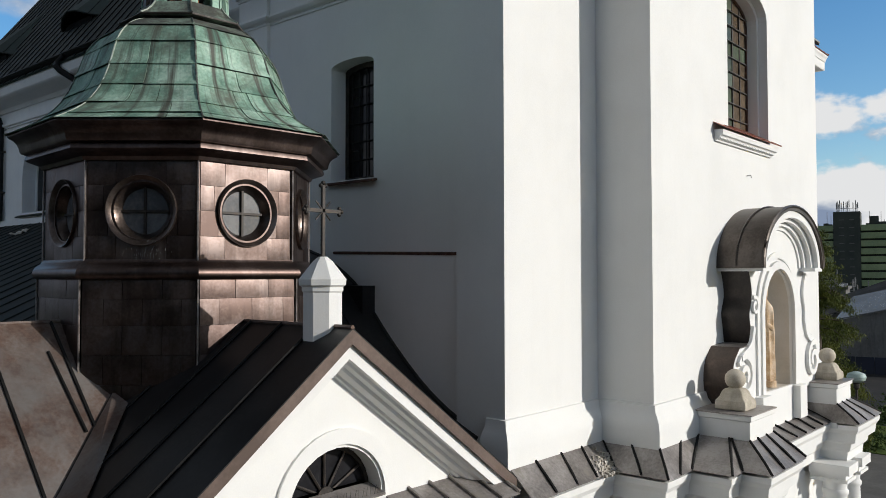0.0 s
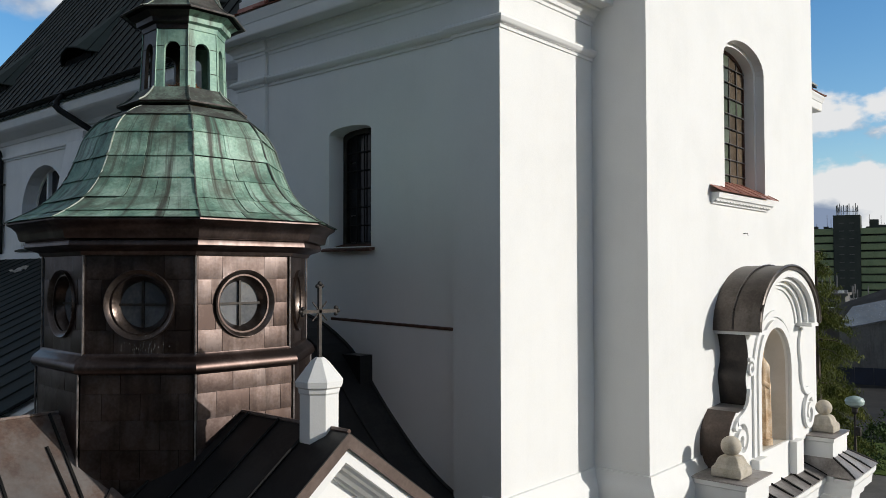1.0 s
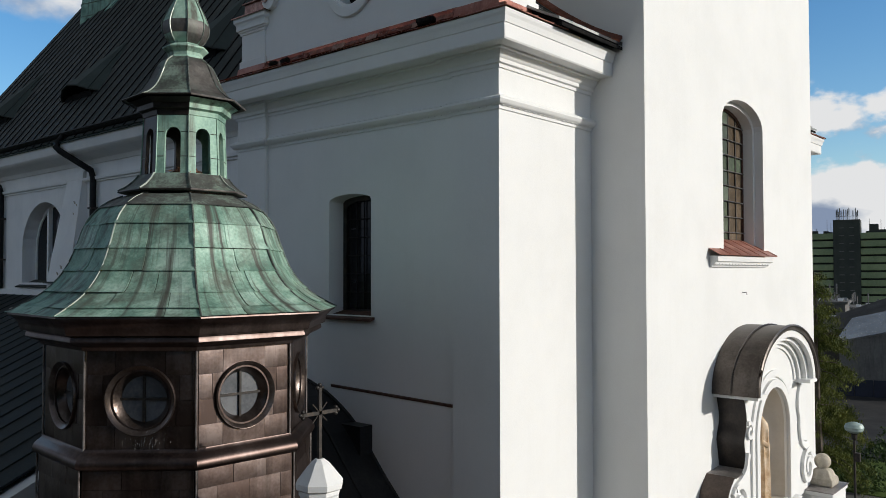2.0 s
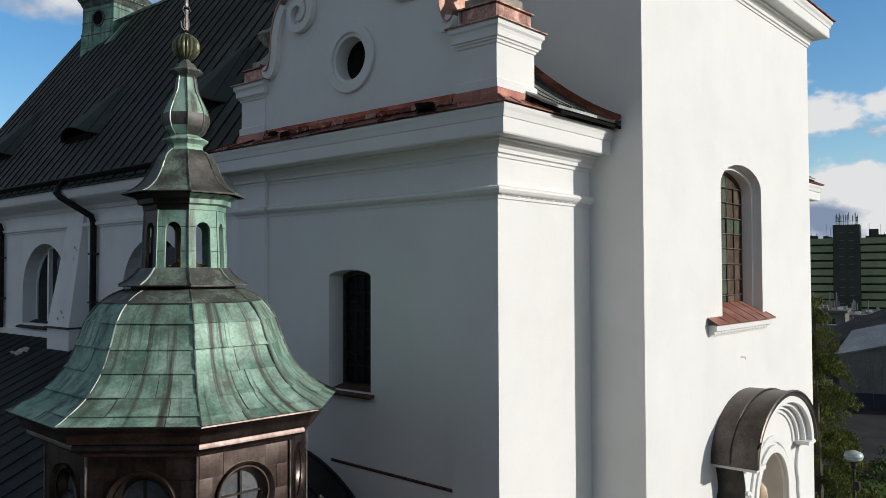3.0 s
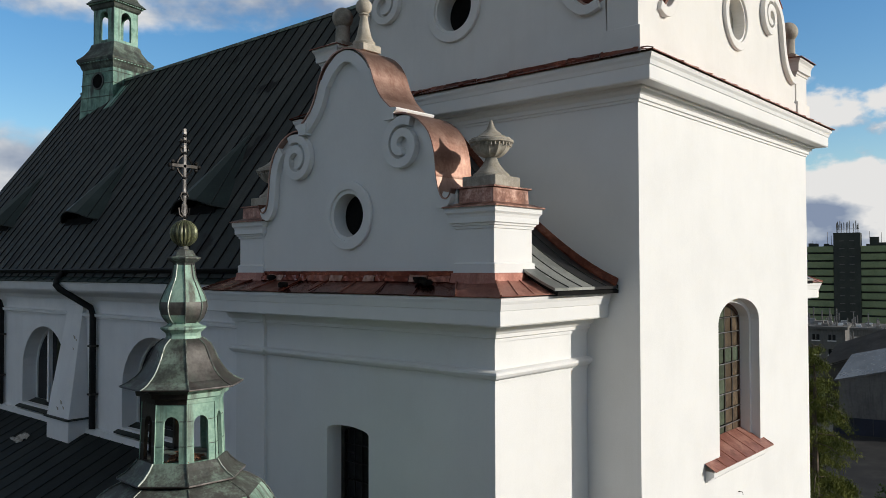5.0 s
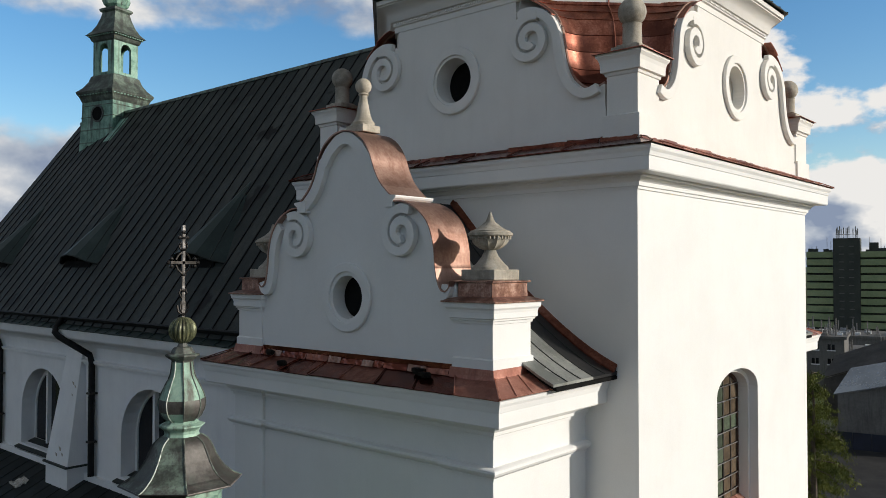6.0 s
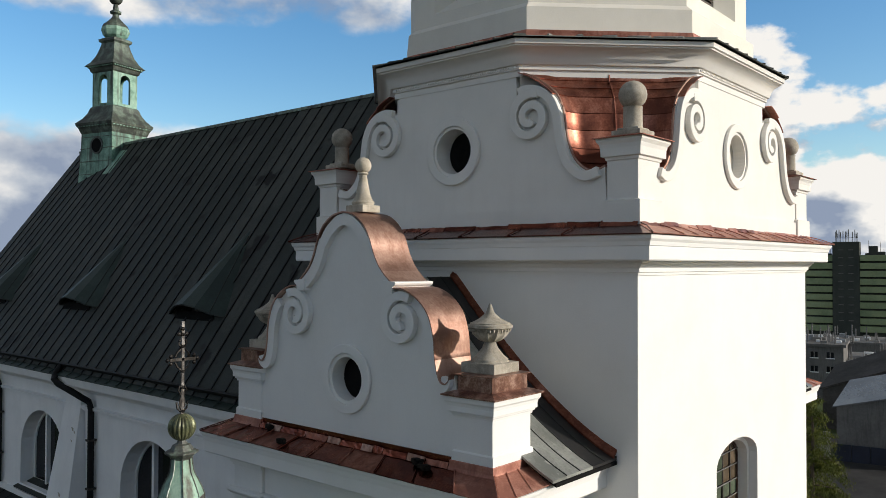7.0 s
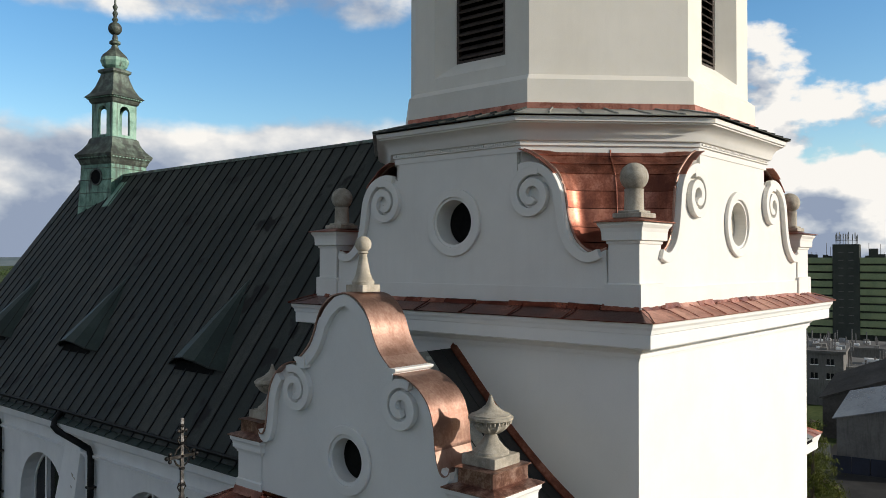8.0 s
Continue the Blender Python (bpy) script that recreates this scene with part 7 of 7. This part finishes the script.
def statue():
    """A robed standing figure on a low foot, one plain mesh."""
    x, y, z = 15.53, 3.86, 8.232
    b = rings((x, y), [(0.24, z), (0.24, z + 0.1)], 12)
    n, rows = 28, []
    prof = [(0.21, 0.1), (0.23, 0.16), (0.22, 0.4), (0.21, 0.65), (0.23, 0.85), (0.22, 1.0), (0.24, 1.15), (0.23, 1.25), (0.12, 1.34), (0.075, 1.38), (0.10, 1.44), (0.11, 1.52), (0.09, 1.60), (0.03, 1.65)]
    for r, h in prof:
        fold = 0.028 if h < 1.2 else 0.0
        lean = 0.07 * math.sin(h * 3.4) - 0.10 * max(0.0, h - 1.2)
        rows.append([b.verts.new((x + lean + (r + fold * math.sin(5 * 2 * math.pi * i / n + h * 2.5)) * math.cos(2 * math.pi * i / n), y + 0.85 * (r + fold * math.sin(7 * 2 * math.pi * i / n + h)) * math.sin(2 * math.pi * i / n), z + h)) for i in range(n)])
    for r0, r1 in zip(rows, rows[1:]):
        for i in range(n):
            b.faces.new((r0[i], r0[(i + 1) % n], r1[(i + 1) % n], r1[i]))
    tube([(x - 0.18, y - 0.02, z + 1.22), (x - 0.22, y - 0.08, z + 0.98), (x - 0.06, y - 0.18, z + 0.92)], [0.07, 0.06, 0.045], 8, b)
    tube([(x + 0.18, y - 0.02, z + 1.22), (x + 0.21, y - 0.10, z + 0.9), (x + 0.16, y - 0.12, z + 0.7)], [0.07, 0.06, 0.045], 8, b)
    b.transform(Matrix.Translation((x, y, z)) @ Matrix.Diagonal((0.62, 0.75, 1.16, 1)) @ Matrix.Translation((-x, -y, -z)))
    ob = part("statue", b, GILT, None, "", True)
    tagged(ob, "painted robed stone statue standing in the arched niche", "statue")


statue()


def litter(x, y, z, spread, count, seed):
    rng = random.Random(seed)
    b = bmesh.new()
    for _ in range(count):
        px, py = x + rng.gauss(0, spread), y + rng.gauss(0, spread * 0.5)
        s = rng.uniform(0.008, 0.026)
        pz = 7.42 + max(0.0, py - 4.5) * 0.95 if z is None else z
        box(b, px - s, px + s * rng.uniform(0.4, 1.4), py - s, py + s * rng.uniform(0.3, 1.2), pz - 0.02, pz + rng.uniform(0.01, 0.04))
    return b


tagged(part("scrap", crinkled([(9.55, 22.25, 11.42), (9.88, 22.15, 11.575), (9.95, 22.7, 11.61), (9.6, 22.85, 11.445)], 0.01, 6, 5, 0.04, 9), DROPPINGS), "pale crumpled scrap lying on the aisle roof", "scrap")
tagged(part("debris", litter(10.98, 4.6, None, 0.15, 190, 3), DROPPINGS), "pale crumbled debris lying on the tin ledge", "debris", kind="stuff")

CLUMP = material("black_moss", [(0.008, 0.007, 0.006), (0.016, 0.014, 0.012), (0.03, 0.026, 0.02)], 0.95, scale=12, fine=60, bump=0.6, spec=0.1)
clumps = bmesh.new()
for cy, cx, cz, r in ((9.86, 8.99, 16.13, 0.055), (9.22, 8.76, 16.02, 0.045), (6.30, 8.95, 16.11, 0.05), (6.08, 8.88, 16.08, 0.04)):
    rng = random.Random(int(cy * 100))
    for _ in range(40):
        p = Vector((cx + rng.gauss(0, r * 0.35), cy + rng.gauss(0, r * 0.8), cz + rng.uniform(-0.02, r * 0.55)))
        e = rng.uniform(0.012, 0.035)
        box(clumps, p.x - e, p.x + e * 0.8, p.y - e, p.y + e * 1.1, p.z - e, p.z + e * 0.7)
tagged(part("moss", clumps, CLUMP), "black clumps of moss lying on the copper ledge", "moss", kind="stuff")


def nest(x, y, z, spread, count, seed):
    rng = random.Random(seed)
    b = bmesh.new()
    for _ in range(count):
        c = Vector((x + rng.gauss(0, spread), y + rng.gauss(0, spread), z))
        c.z += 0.13 * math.exp(-((c.x - x) ** 2 + (c.y - y) ** 2) / (2 * spread ** 2)) * rng.uniform(0.1, 1)
        d = Vector((rng.gauss(0, 1), rng.gauss(0, 1), rng.gauss(0, 0.35))).normalized() * rng.uniform(0.03, 0.09)
        tube([c - d, c + Vector((0, 0, rng.uniform(0, 0.015))), c + d], rng.uniform(0.004, 0.010), 4, b)
    return b


tagged(part("nest", nest(CX - 0.12, CY - 0.25, 13.77, 0.09, 150, 4), RUST), "twigs of a bird's nest in the lantern", "nest", kind="stuff")


# ---- far surroundings ----
GREEN1 = material("green_facade", [(0.20, 0.25, 0.135), (0.255, 0.305, 0.165), (0.30, 0.35, 0.195)], 0.9, scale=0.2, fine=3, bump=0.1)
# Outbuilding colour darkened to hold the shade on its front.
DARK_WALL = material("shaded_dark_wall", [(0.055, 0.049, 0.044), (0.08, 0.072, 0.065), (0.11, 0.10, 0.092)], 0.9, scale=0.3, fine=5, bump=0.3, spec=0.2)
GREEN_DARK = material("dark_green_panel", [(0.030, 0.036, 0.030), (0.042, 0.048, 0.040), (0.055, 0.060, 0.050)], 0.8, scale=0.3, fine=4, bump=0.1)
CONCRETE = material("grey_concrete", [(0.19, 0.18, 0.165), (0.25, 0.24, 0.22), (0.32, 0.305, 0.28)], 0.9, scale=0.25, fine=5, bump=0.3, streak=(0.13, 0.13, 0.13), streak_amount=0.5)
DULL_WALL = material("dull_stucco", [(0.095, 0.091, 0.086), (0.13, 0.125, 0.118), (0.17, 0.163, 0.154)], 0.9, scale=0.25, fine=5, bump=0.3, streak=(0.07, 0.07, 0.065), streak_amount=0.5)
SHEET_BLUE = material("pale_sheet_roof", [(0.40, 0.43, 0.47), (0.50, 0.53, 0.57), (0.60, 0.63, 0.66)], 0.22, 0.7, scale=0.3, fine=4, bump=0.2)
BLUE = material("dark_blue_boards", [(0.007, 0.010, 0.02), (0.010, 0.014, 0.03), (0.015, 0.02, 0.04)], 0.7, scale=0.5, fine=6, bump=0.2)
TILE_RED = material("red_roof_tiles", [(0.22, 0.075, 0.04), (0.30, 0.11, 0.06), (0.38, 0.16, 0.09)], 0.85, scale=0.5, fine=5, bump=0.3)


def turned(parent_place, angle):
    return Matrix.Translation(parent_place) @ Matrix.Rotation(angle, 4, "Z")


def block_of_flats():
    """A slab block across the line of sight: green bands, dark stair shaft, masts on the roof."""
    base = (195.0, 47.6, G - 6)
    t = thing("apartment_block", base, "long green panel apartment block with dark stair shaft", "apartment block")
    m = turned(base, radians(-79))   # local x runs along the front, y away from the church

    def put(name, b, mat, parent, label=""):
        b.transform(m)
        return part(name, b, mat, parent, label)

    H0, floors = 25.7, 10
    put("wall", boxes((-8.2, 40, 0.3, 12, 0, H0)), GREEN_DARK, t)
    for x0, x1 in ((-8.2, -2.75), (2.75, 40.0)):
        for k in range(floors):
            z = H0 - 1.75 * (k + 1) + 0.40
            put("balcony_band", boxes((x0, x1, -0.9, 0.3, z, z + 1.32)), GREEN1, t)
    sh = put("stair_shaft", boxes((-2.7, 2.7, -1.2, 6, 0, H0 + 2.95)), GREEN_DARK, t)
    for k in range(10):
        for x in (-1.0, 1.0):
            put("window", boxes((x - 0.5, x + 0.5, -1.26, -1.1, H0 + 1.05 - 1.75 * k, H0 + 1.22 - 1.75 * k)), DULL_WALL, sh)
    for x in (-2.2, -2.0, -1.75, -1.5, -1.2, -0.7, -0.2, 0.1, 0.4, 1.2, 1.7, 1.95, 2.15):
        h = random.uniform(1.8, 3.4)
        put("mast", tube([(x, 2, H0 + 2.9), (x, 2, H0 + 2.95 + h)], 0.06, 5), STEEL, t)
        put("aerial", boxes((x - 0.09, x + 0.09, 1.85, 2.1, H0 + 2.9 + h * 0.45, H0 + 2.9 + h * 0.95)), CONCRETE, t)
    put("rail", tube([(-2.3, 1.8, H0 + 3.9), (2.3, 1.8, H0 + 3.9)], 0.05, 4), STEEL, t)
    for x in (-7.6, -6.6, -4.4, -3.6, 4.2, 6.5, 7.2, 9.0):
        h = random.uniform(0.4, 0.9)
        put("roof_box", boxes((x - 0.5, x + 0.5, 2, 4, H0, H0 + h)), GREEN_DARK, t)
        put("mast", tube([(x + 0.2, 3, H0), (x + 0.2, 3, H0 + random.uniform(1.2, 3.6))], 0.05, 5), STEEL, t)
    put("lift_house", boxes((4.4, 6.2, 2, 6, H0, H0 + 2.0)), GREEN_DARK, t)


block_of_flats()


def low_building(x, y, w, d, h, ang, mat, label, units=8, seed=1, sill=1.0, storey=3.0, pitch=3.2, glass_w=0.7, glass_h=1.4):
    base = (x, y, G - 0.1)
    t = thing("low_building", base, label, "building")
    m = turned(base, radians(ang))
    rng = random.Random(seed)

    def put(name, b, mt, parent):
        b.transform(m)
        return part(name, b, mt, parent)

    put("wall", boxes((-w / 2, w / 2, 0, d, 0, h)), mat, t)
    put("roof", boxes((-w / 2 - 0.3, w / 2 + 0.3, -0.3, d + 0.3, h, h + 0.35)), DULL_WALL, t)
    for k in range(int(w // pitch)):
        for fl in range(int((h - sill) // storey) + 1):
            wx, z = -w / 2 + pitch * (k + 0.5), sill + storey * fl
            if z + glass_h > h - 0.1:
                continue
            win = put("window", boxes((wx - glass_w, wx + glass_w, -0.05, 0.1, z, z + glass_h)), GLASS, t)
            put("frame_bar", boxes((wx - 0.04, wx + 0.04, -0.09, -0.04, z, z + glass_h)), CONCRETE, win)
            put("window_ledge", boxes((wx - glass_w - 0.1, wx + glass_w + 0.1, -0.15, 0.0, z - 0.12, z)), PLASTER_OLD, win)
    for k in range(units):
        ux, uy, s = rng.uniform(-w / 2, w / 2), rng.uniform(0, d * 0.8), rng.uniform(0.15, 0.6)
        put("roof_unit", boxes((ux - s, ux + s, uy, uy + s * 1.5, h + 0.3, h + 0.3 + s * rng.uniform(0.8, 1.5))), rng.choice((CONCRETE, PLASTER_OLD, GREY_TIN)), t)
        put("vent_pipe", tube([(ux + 1.4, uy, h + 0.3), (ux + 1.4, uy, h + 0.3 + rng.uniform(0.8, 2.4))], 0.1, 6), STEEL, t)


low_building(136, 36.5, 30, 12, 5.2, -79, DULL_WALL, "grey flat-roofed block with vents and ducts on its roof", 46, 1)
low_building(118, 25.0, 16, 12, 4.4, -79, CONCRETE, "low pale flat-roofed annex with roof plant", 34, 2)


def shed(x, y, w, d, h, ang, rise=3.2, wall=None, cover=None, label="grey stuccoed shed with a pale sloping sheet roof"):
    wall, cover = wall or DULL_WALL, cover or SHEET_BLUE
    base = (x, y, G - 0.1)
    t = thing("storage_shed", base, label, "shed")
    m = turned(base, radians(ang))

    def put(name, b, mt, parent):
        b.transform(m)
        return part(name, b, mt, parent)

    put("wall", plate([(-w / 2, 0), (w / 2, 0), (w / 2, h + rise), (-w / 2, h)], [], "y", 0, 0.3), wall, t)
    put("wall", boxes((-w / 2, -w / 2 + 0.3, 0.3, d, 0, h)), wall, t)
    put("wall", boxes((w / 2 - 0.3, w / 2, 0.3, d, 0, h + rise - 1.2)), wall, t)
    put("roof", slab([(-w / 2 - 0.3, -0.3, h - 0.03), (w / 2 + 0.3, -0.3, h + rise + 0.1), (w / 2 + 0.3, d, h + rise + 1.8), (-w / 2 + 0.9, d, h + 1.9)], 0.12), cover, t)
    put("flue", tube([(-w / 2 + 5, -0.15, h - 2.4), (-w / 2 + 5, -0.15, h + 0.4)], 0.16, 6), IRON, t)


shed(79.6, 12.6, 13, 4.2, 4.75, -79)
shed(92.7, 19.5, 9, 6, 4.3, -79, 3.4, DARK_WALL, DARK_WALL, "dark gabled outbuilding behind the pale-roofed shed")
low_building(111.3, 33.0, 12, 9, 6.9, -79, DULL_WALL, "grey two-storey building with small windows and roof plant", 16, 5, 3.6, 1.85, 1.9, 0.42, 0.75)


def yard_fence():
    base = (78.7, 13.2, G)
    t = thing("yard_fence", base, "dark blue board fence with pale posts along the yard", "fence")
    m = turned(base, radians(-79))
    for k in range(12):
        b = boxes((-6 + 1.5 * k, -4.55 + 1.5 * k, 0, 0.06, 0.0, 1.5))
        b.transform(m)
        part("board", b, BLUE, t)
    for x in (-7.2, -6.5):
        b = boxes((x - 0.3, x + 0.3, -0.1, 0.15, 0, 2.5))
        b.transform(m)
        part("post", b, CONCRETE, t)


yard_fence()


def street_lamp(x, y, h):
    t = thing("street_lamp", (x, y, G), "dark park lamp with a pale flat globe", "street lamp")
    part("pole", rings((x, y), [(0.09, G), (0.08, G + 0.6), (0.05, G + 0.7), (0.045, G + h - 0.5)], 10), IRON, t, smooth=True)
    part("neck", rings((x, y), [(0.05, G + h - 0.55), (0.12, G + h - 0.45), (0.12, G + h - 0.3), (0.2, G + h - 0.22)], 12), IRON, t)
    part("globe", rings((x, y), [(0.18, G + h - 0.24), (0.34, G + h - 0.14), (0.38, G + h), (0.32, G + h + 0.12), (0.12, G + h + 0.2), (0.01, G + h + 0.21)], 20), material("milky_globe", [(0.35, 0.45, 0.42), (0.42, 0.52, 0.48), (0.5, 0.58, 0.54)], 0.35, scale=4, bump=0.0), t, smooth=True)
    part("sign_box", boxes((x - 0.1, x + 0.1, y - 0.22, y - 0.02, G + h - 1.4, G + h - 1.05)), IRON, t)


street_lamp(36.8, 7.55, 4.55)

LEAF = material("larch_needles", [(0.040, 0.055, 0.010), (0.095, 0.115, 0.022), (0.165, 0.175, 0.040)], 0.8, scale=1.4, fine=9, bump=0.0, spec=0.2)
LEAF2 = material("shrub_leaves", [(0.02, 0.04, 0.012), (0.04, 0.07, 0.018), (0.07, 0.10, 0.03)], 0.8, scale=1.2, fine=9, bump=0.0, spec=0.2)
BARK = material("bark", [(0.05, 0.04, 0.03), (0.08, 0.06, 0.045), (0.11, 0.09, 0.07)], 0.95, scale=3, fine=25, bump=0.8)


def conifer(x, y, height, spread, seed, mat):
    rng = random.Random(seed)
    t = thing("larch_tree", (x, y, G), "feathery green larch tree with drooping branches", "tree")
    part("trunk", tube([(x + rng.uniform(-0.1, 0.1), y + rng.uniform(-0.1, 0.1), G + height * k / 6) for k in range(7)], [0.26 - 0.038 * k for k in range(7)], 8), BARK, t)
    limbs, verts, faces = bmesh.new(), [], []
    for k in range(95):
        f = rng.uniform(0.08, 1.0) ** 0.85
        z = G + height * f
        reach = spread * (1.03 - f) ** 0.8 * rng.uniform(0.6, 1.15) + 0.25
        a = rng.uniform(0, 2 * math.pi)
        d = Vector((math.cos(a), math.sin(a), 0))
        p0 = Vector((x, y, z))
        p1 = p0 + d * reach * 0.55 + Vector((0, 0, -0.05 * reach))
        p2 = p0 + d * reach + Vector((0, 0, -0.28 * reach))
        if k % 2 == 0:
            tube([p0, p1, p2], [0.045, 0.03, 0.01], 4, limbs)
        for _ in range(int(330 * reach)):
            u = rng.uniform(0.12, 1.05)
            c = p0.lerp(p1, u * 2) if u < 0.5 else p1.lerp(p2, u * 2 - 1)
            c = c + Vector((rng.gauss(0, 0.14), rng.gauss(0, 0.14), rng.gauss(-0.10, 0.10)))
            s = rng.uniform(0.022, 0.055)
            e = Vector((rng.gauss(0, 0.6), rng.gauss(0, 0.6), rng.gauss(-1.1, 0.5))).normalized() * s * 3.2
            g = Vector((rng.gauss(0, 1), rng.gauss(0, 1), rng.gauss(0, 1))).normalized() * s * 0.55
            n = len(verts)
            verts += [c - g, c + g, c + e]
            faces.append((n, n + 1, n + 2))
    tagged(part("limb_tangle", limbs, BARK, t), kind="stuff")
    me = bpy.data.meshes.new("mesh")
    me.from_pydata([tuple(v) for v in verts], [], faces)
    tagged(part("crown", me, mat, t, "clumps of fine green needles"), kind="stuff")


conifer(42.5, 10.6, 11.0, 3.0, 11, LEAF)
conifer(47.5, 12.6, 8.8, 2.9, 12, LEAF)


def shrubs(name, label, spots, mat, seed, size=0.12, per=260):
    rng = random.Random(seed)
    verts, faces = [], []
    for x, y, r, h in spots:
        for _ in range(int(per * r)):
            d = Vector((rng.gauss(0, 1), rng.gauss(0, 1), rng.gauss(0, 1))).normalized() * rng.uniform(0.6, 1.05)
            c = Vector((x + d.x * r, y + d.y * r, G + max(0.02, h * (0.5 + 0.5 * d.z))))
            s = size * rng.uniform(0.6, 1.6)
            e = Vector((rng.gauss(0, 1), rng.gauss(0, 1), rng.gauss(0.3, 1))).normalized() * s
            g = Vector((rng.gauss(0, 1), rng.gauss(0, 1), rng.gauss(0, 1))).normalized() * s * 0.6
            n = len(verts)
            verts += [c - g, c + g, c + e]
            faces.append((n, n + 1, n + 2))
    me = bpy.data.meshes.new("mesh")
    me.from_pydata([tuple(v) for v in verts], [], faces)
    return tagged(part(name, me, mat), label, "shrubs", kind="stuff")


# unseen trees added in the west to block low sky and darken reflections
rng = random.Random(17)
belt = []
for k in range(36):
    a = radians(177 + 73 * k / 35)
    d = rng.uniform(29, 40) if a < radians(232) else rng.uniform(46, 60)
    belt.append((6 + d * math.cos(a), 8 + d * math.sin(a), rng.uniform(2.6, 4.2), rng.uniform(14, 22) + (5 if radians(203) < a < radians(245) else 0)))
shrubs("sky_blocking_trees", "unseen tall dark green trees added to block the low western sky", belt, LEAF2, 23, size=0.9, per=300)
rng = random.Random(8)
shrubs("shrubs", "low dark green shrubs beside the yard", [(rng.uniform(44, 56), rng.uniform(7.5, 13), rng.uniform(0.6, 1.3), rng.uniform(0.7, 1.6)) for _ in range(22)], LEAF2, 21)
GRASS = material("lawn", [(0.05, 0.085, 0.02), (0.085, 0.13, 0.03), (0.12, 0.16, 0.05)], 0.95, scale=0.8, fine=12, bump=0.6, spec=0.1)
structure("lawn", boxes((44, 52, -20, 14, G - 0.1, G + 0.06)), GRASS, "strip of mown grass beside the path", "lawn")


def far_country():
    """Woods and low hills behind the nave."""
    rng = random.Random(31)
    verts, faces = [], []
    for _ in range(900):
        a = rng.uniform(radians(60), radians(130))
        d = rng.uniform(160, 1500)
        x, y = d * math.cos(a), d * math.sin(a)
        r, h = rng.uniform(3, 7), rng.uniform(5, 12)
        for _ in range(26):
            u = Vector((rng.gauss(0, 1), rng.gauss(0, 1), abs(rng.gauss(0, 1)))).normalized()
            c = Vector((x + u.x * r, y + u.y * r, G - 2 + u.z * h))
            s = rng.uniform(1.0, 2.4)
            e = Vector((rng.gauss(0, 1), rng.gauss(0, 1), rng.gauss(0.3, 1))).normalized() * s
            g = Vector((rng.gauss(0, 1), rng.gauss(0, 1), rng.gauss(0, 1))).normalized() * s
            n = len(verts)
            verts += [c - g, c + g, c + e]
            faces.append((n, n + 1, n + 2))
    me = bpy.data.meshes.new("mesh")
    me.from_pydata([tuple(v) for v in verts], [], faces)
    tagged(part("far_trees", me, LEAF2), "scattered far treetops below the church", "trees", kind="stuff")
    b = bmesh.new()
    n = 160
    top, low, back = [], [], []
    for i in range(n + 1):
        a = radians(-10) + radians(170) * i / n
        h = 26 + 16 * noise.noise((i * 0.05, 0, 0)) + 8 * noise.noise((i * 0.21, 3, 0))
        low.append(b.verts.new((3300 * math.cos(a), 3300 * math.sin(a), G - 6)))
        top.append(b.verts.new((3600 * math.cos(a), 3600 * math.sin(a), G + h)))
        back.append(b.verts.new((4100 * math.cos(a), 4100 * math.sin(a), G - 6)))
    for i in range(n):
        b.faces.new((low[i], low[i + 1], top[i + 1], top[i]))
        b.faces.new((top[i], top[i + 1], back[i + 1], back[i]))
    # distance haze is mixed into the hills' base colour
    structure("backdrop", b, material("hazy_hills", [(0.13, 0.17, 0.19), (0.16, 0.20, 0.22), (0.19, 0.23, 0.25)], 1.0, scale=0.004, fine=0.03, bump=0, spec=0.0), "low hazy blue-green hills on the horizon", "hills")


far_country()


def cottage(x, y, ang):
    t = thing("house", (x, y, G - 3), "small far house with a red tiled roof", "house", "far houses")
    m = turned((x, y, G - 3), radians(ang))

    def put(name, b, mt):
        b.transform(m)
        part(name, b, mt, t)

    put("wall", boxes((-6, 6, -4, 4, 0, 5)), CONCRETE)
    put("roof", plate([(-4.5, 4.9), (4.5, 4.9), (0, 9.2)], [], "x", -6.4, 12.8), TILE_RED)


for x, y, a in ((72, 205, 20), (88, 238, 50), (64, 186, 0), (105, 262, 80)):
    cottage(x, y, a)
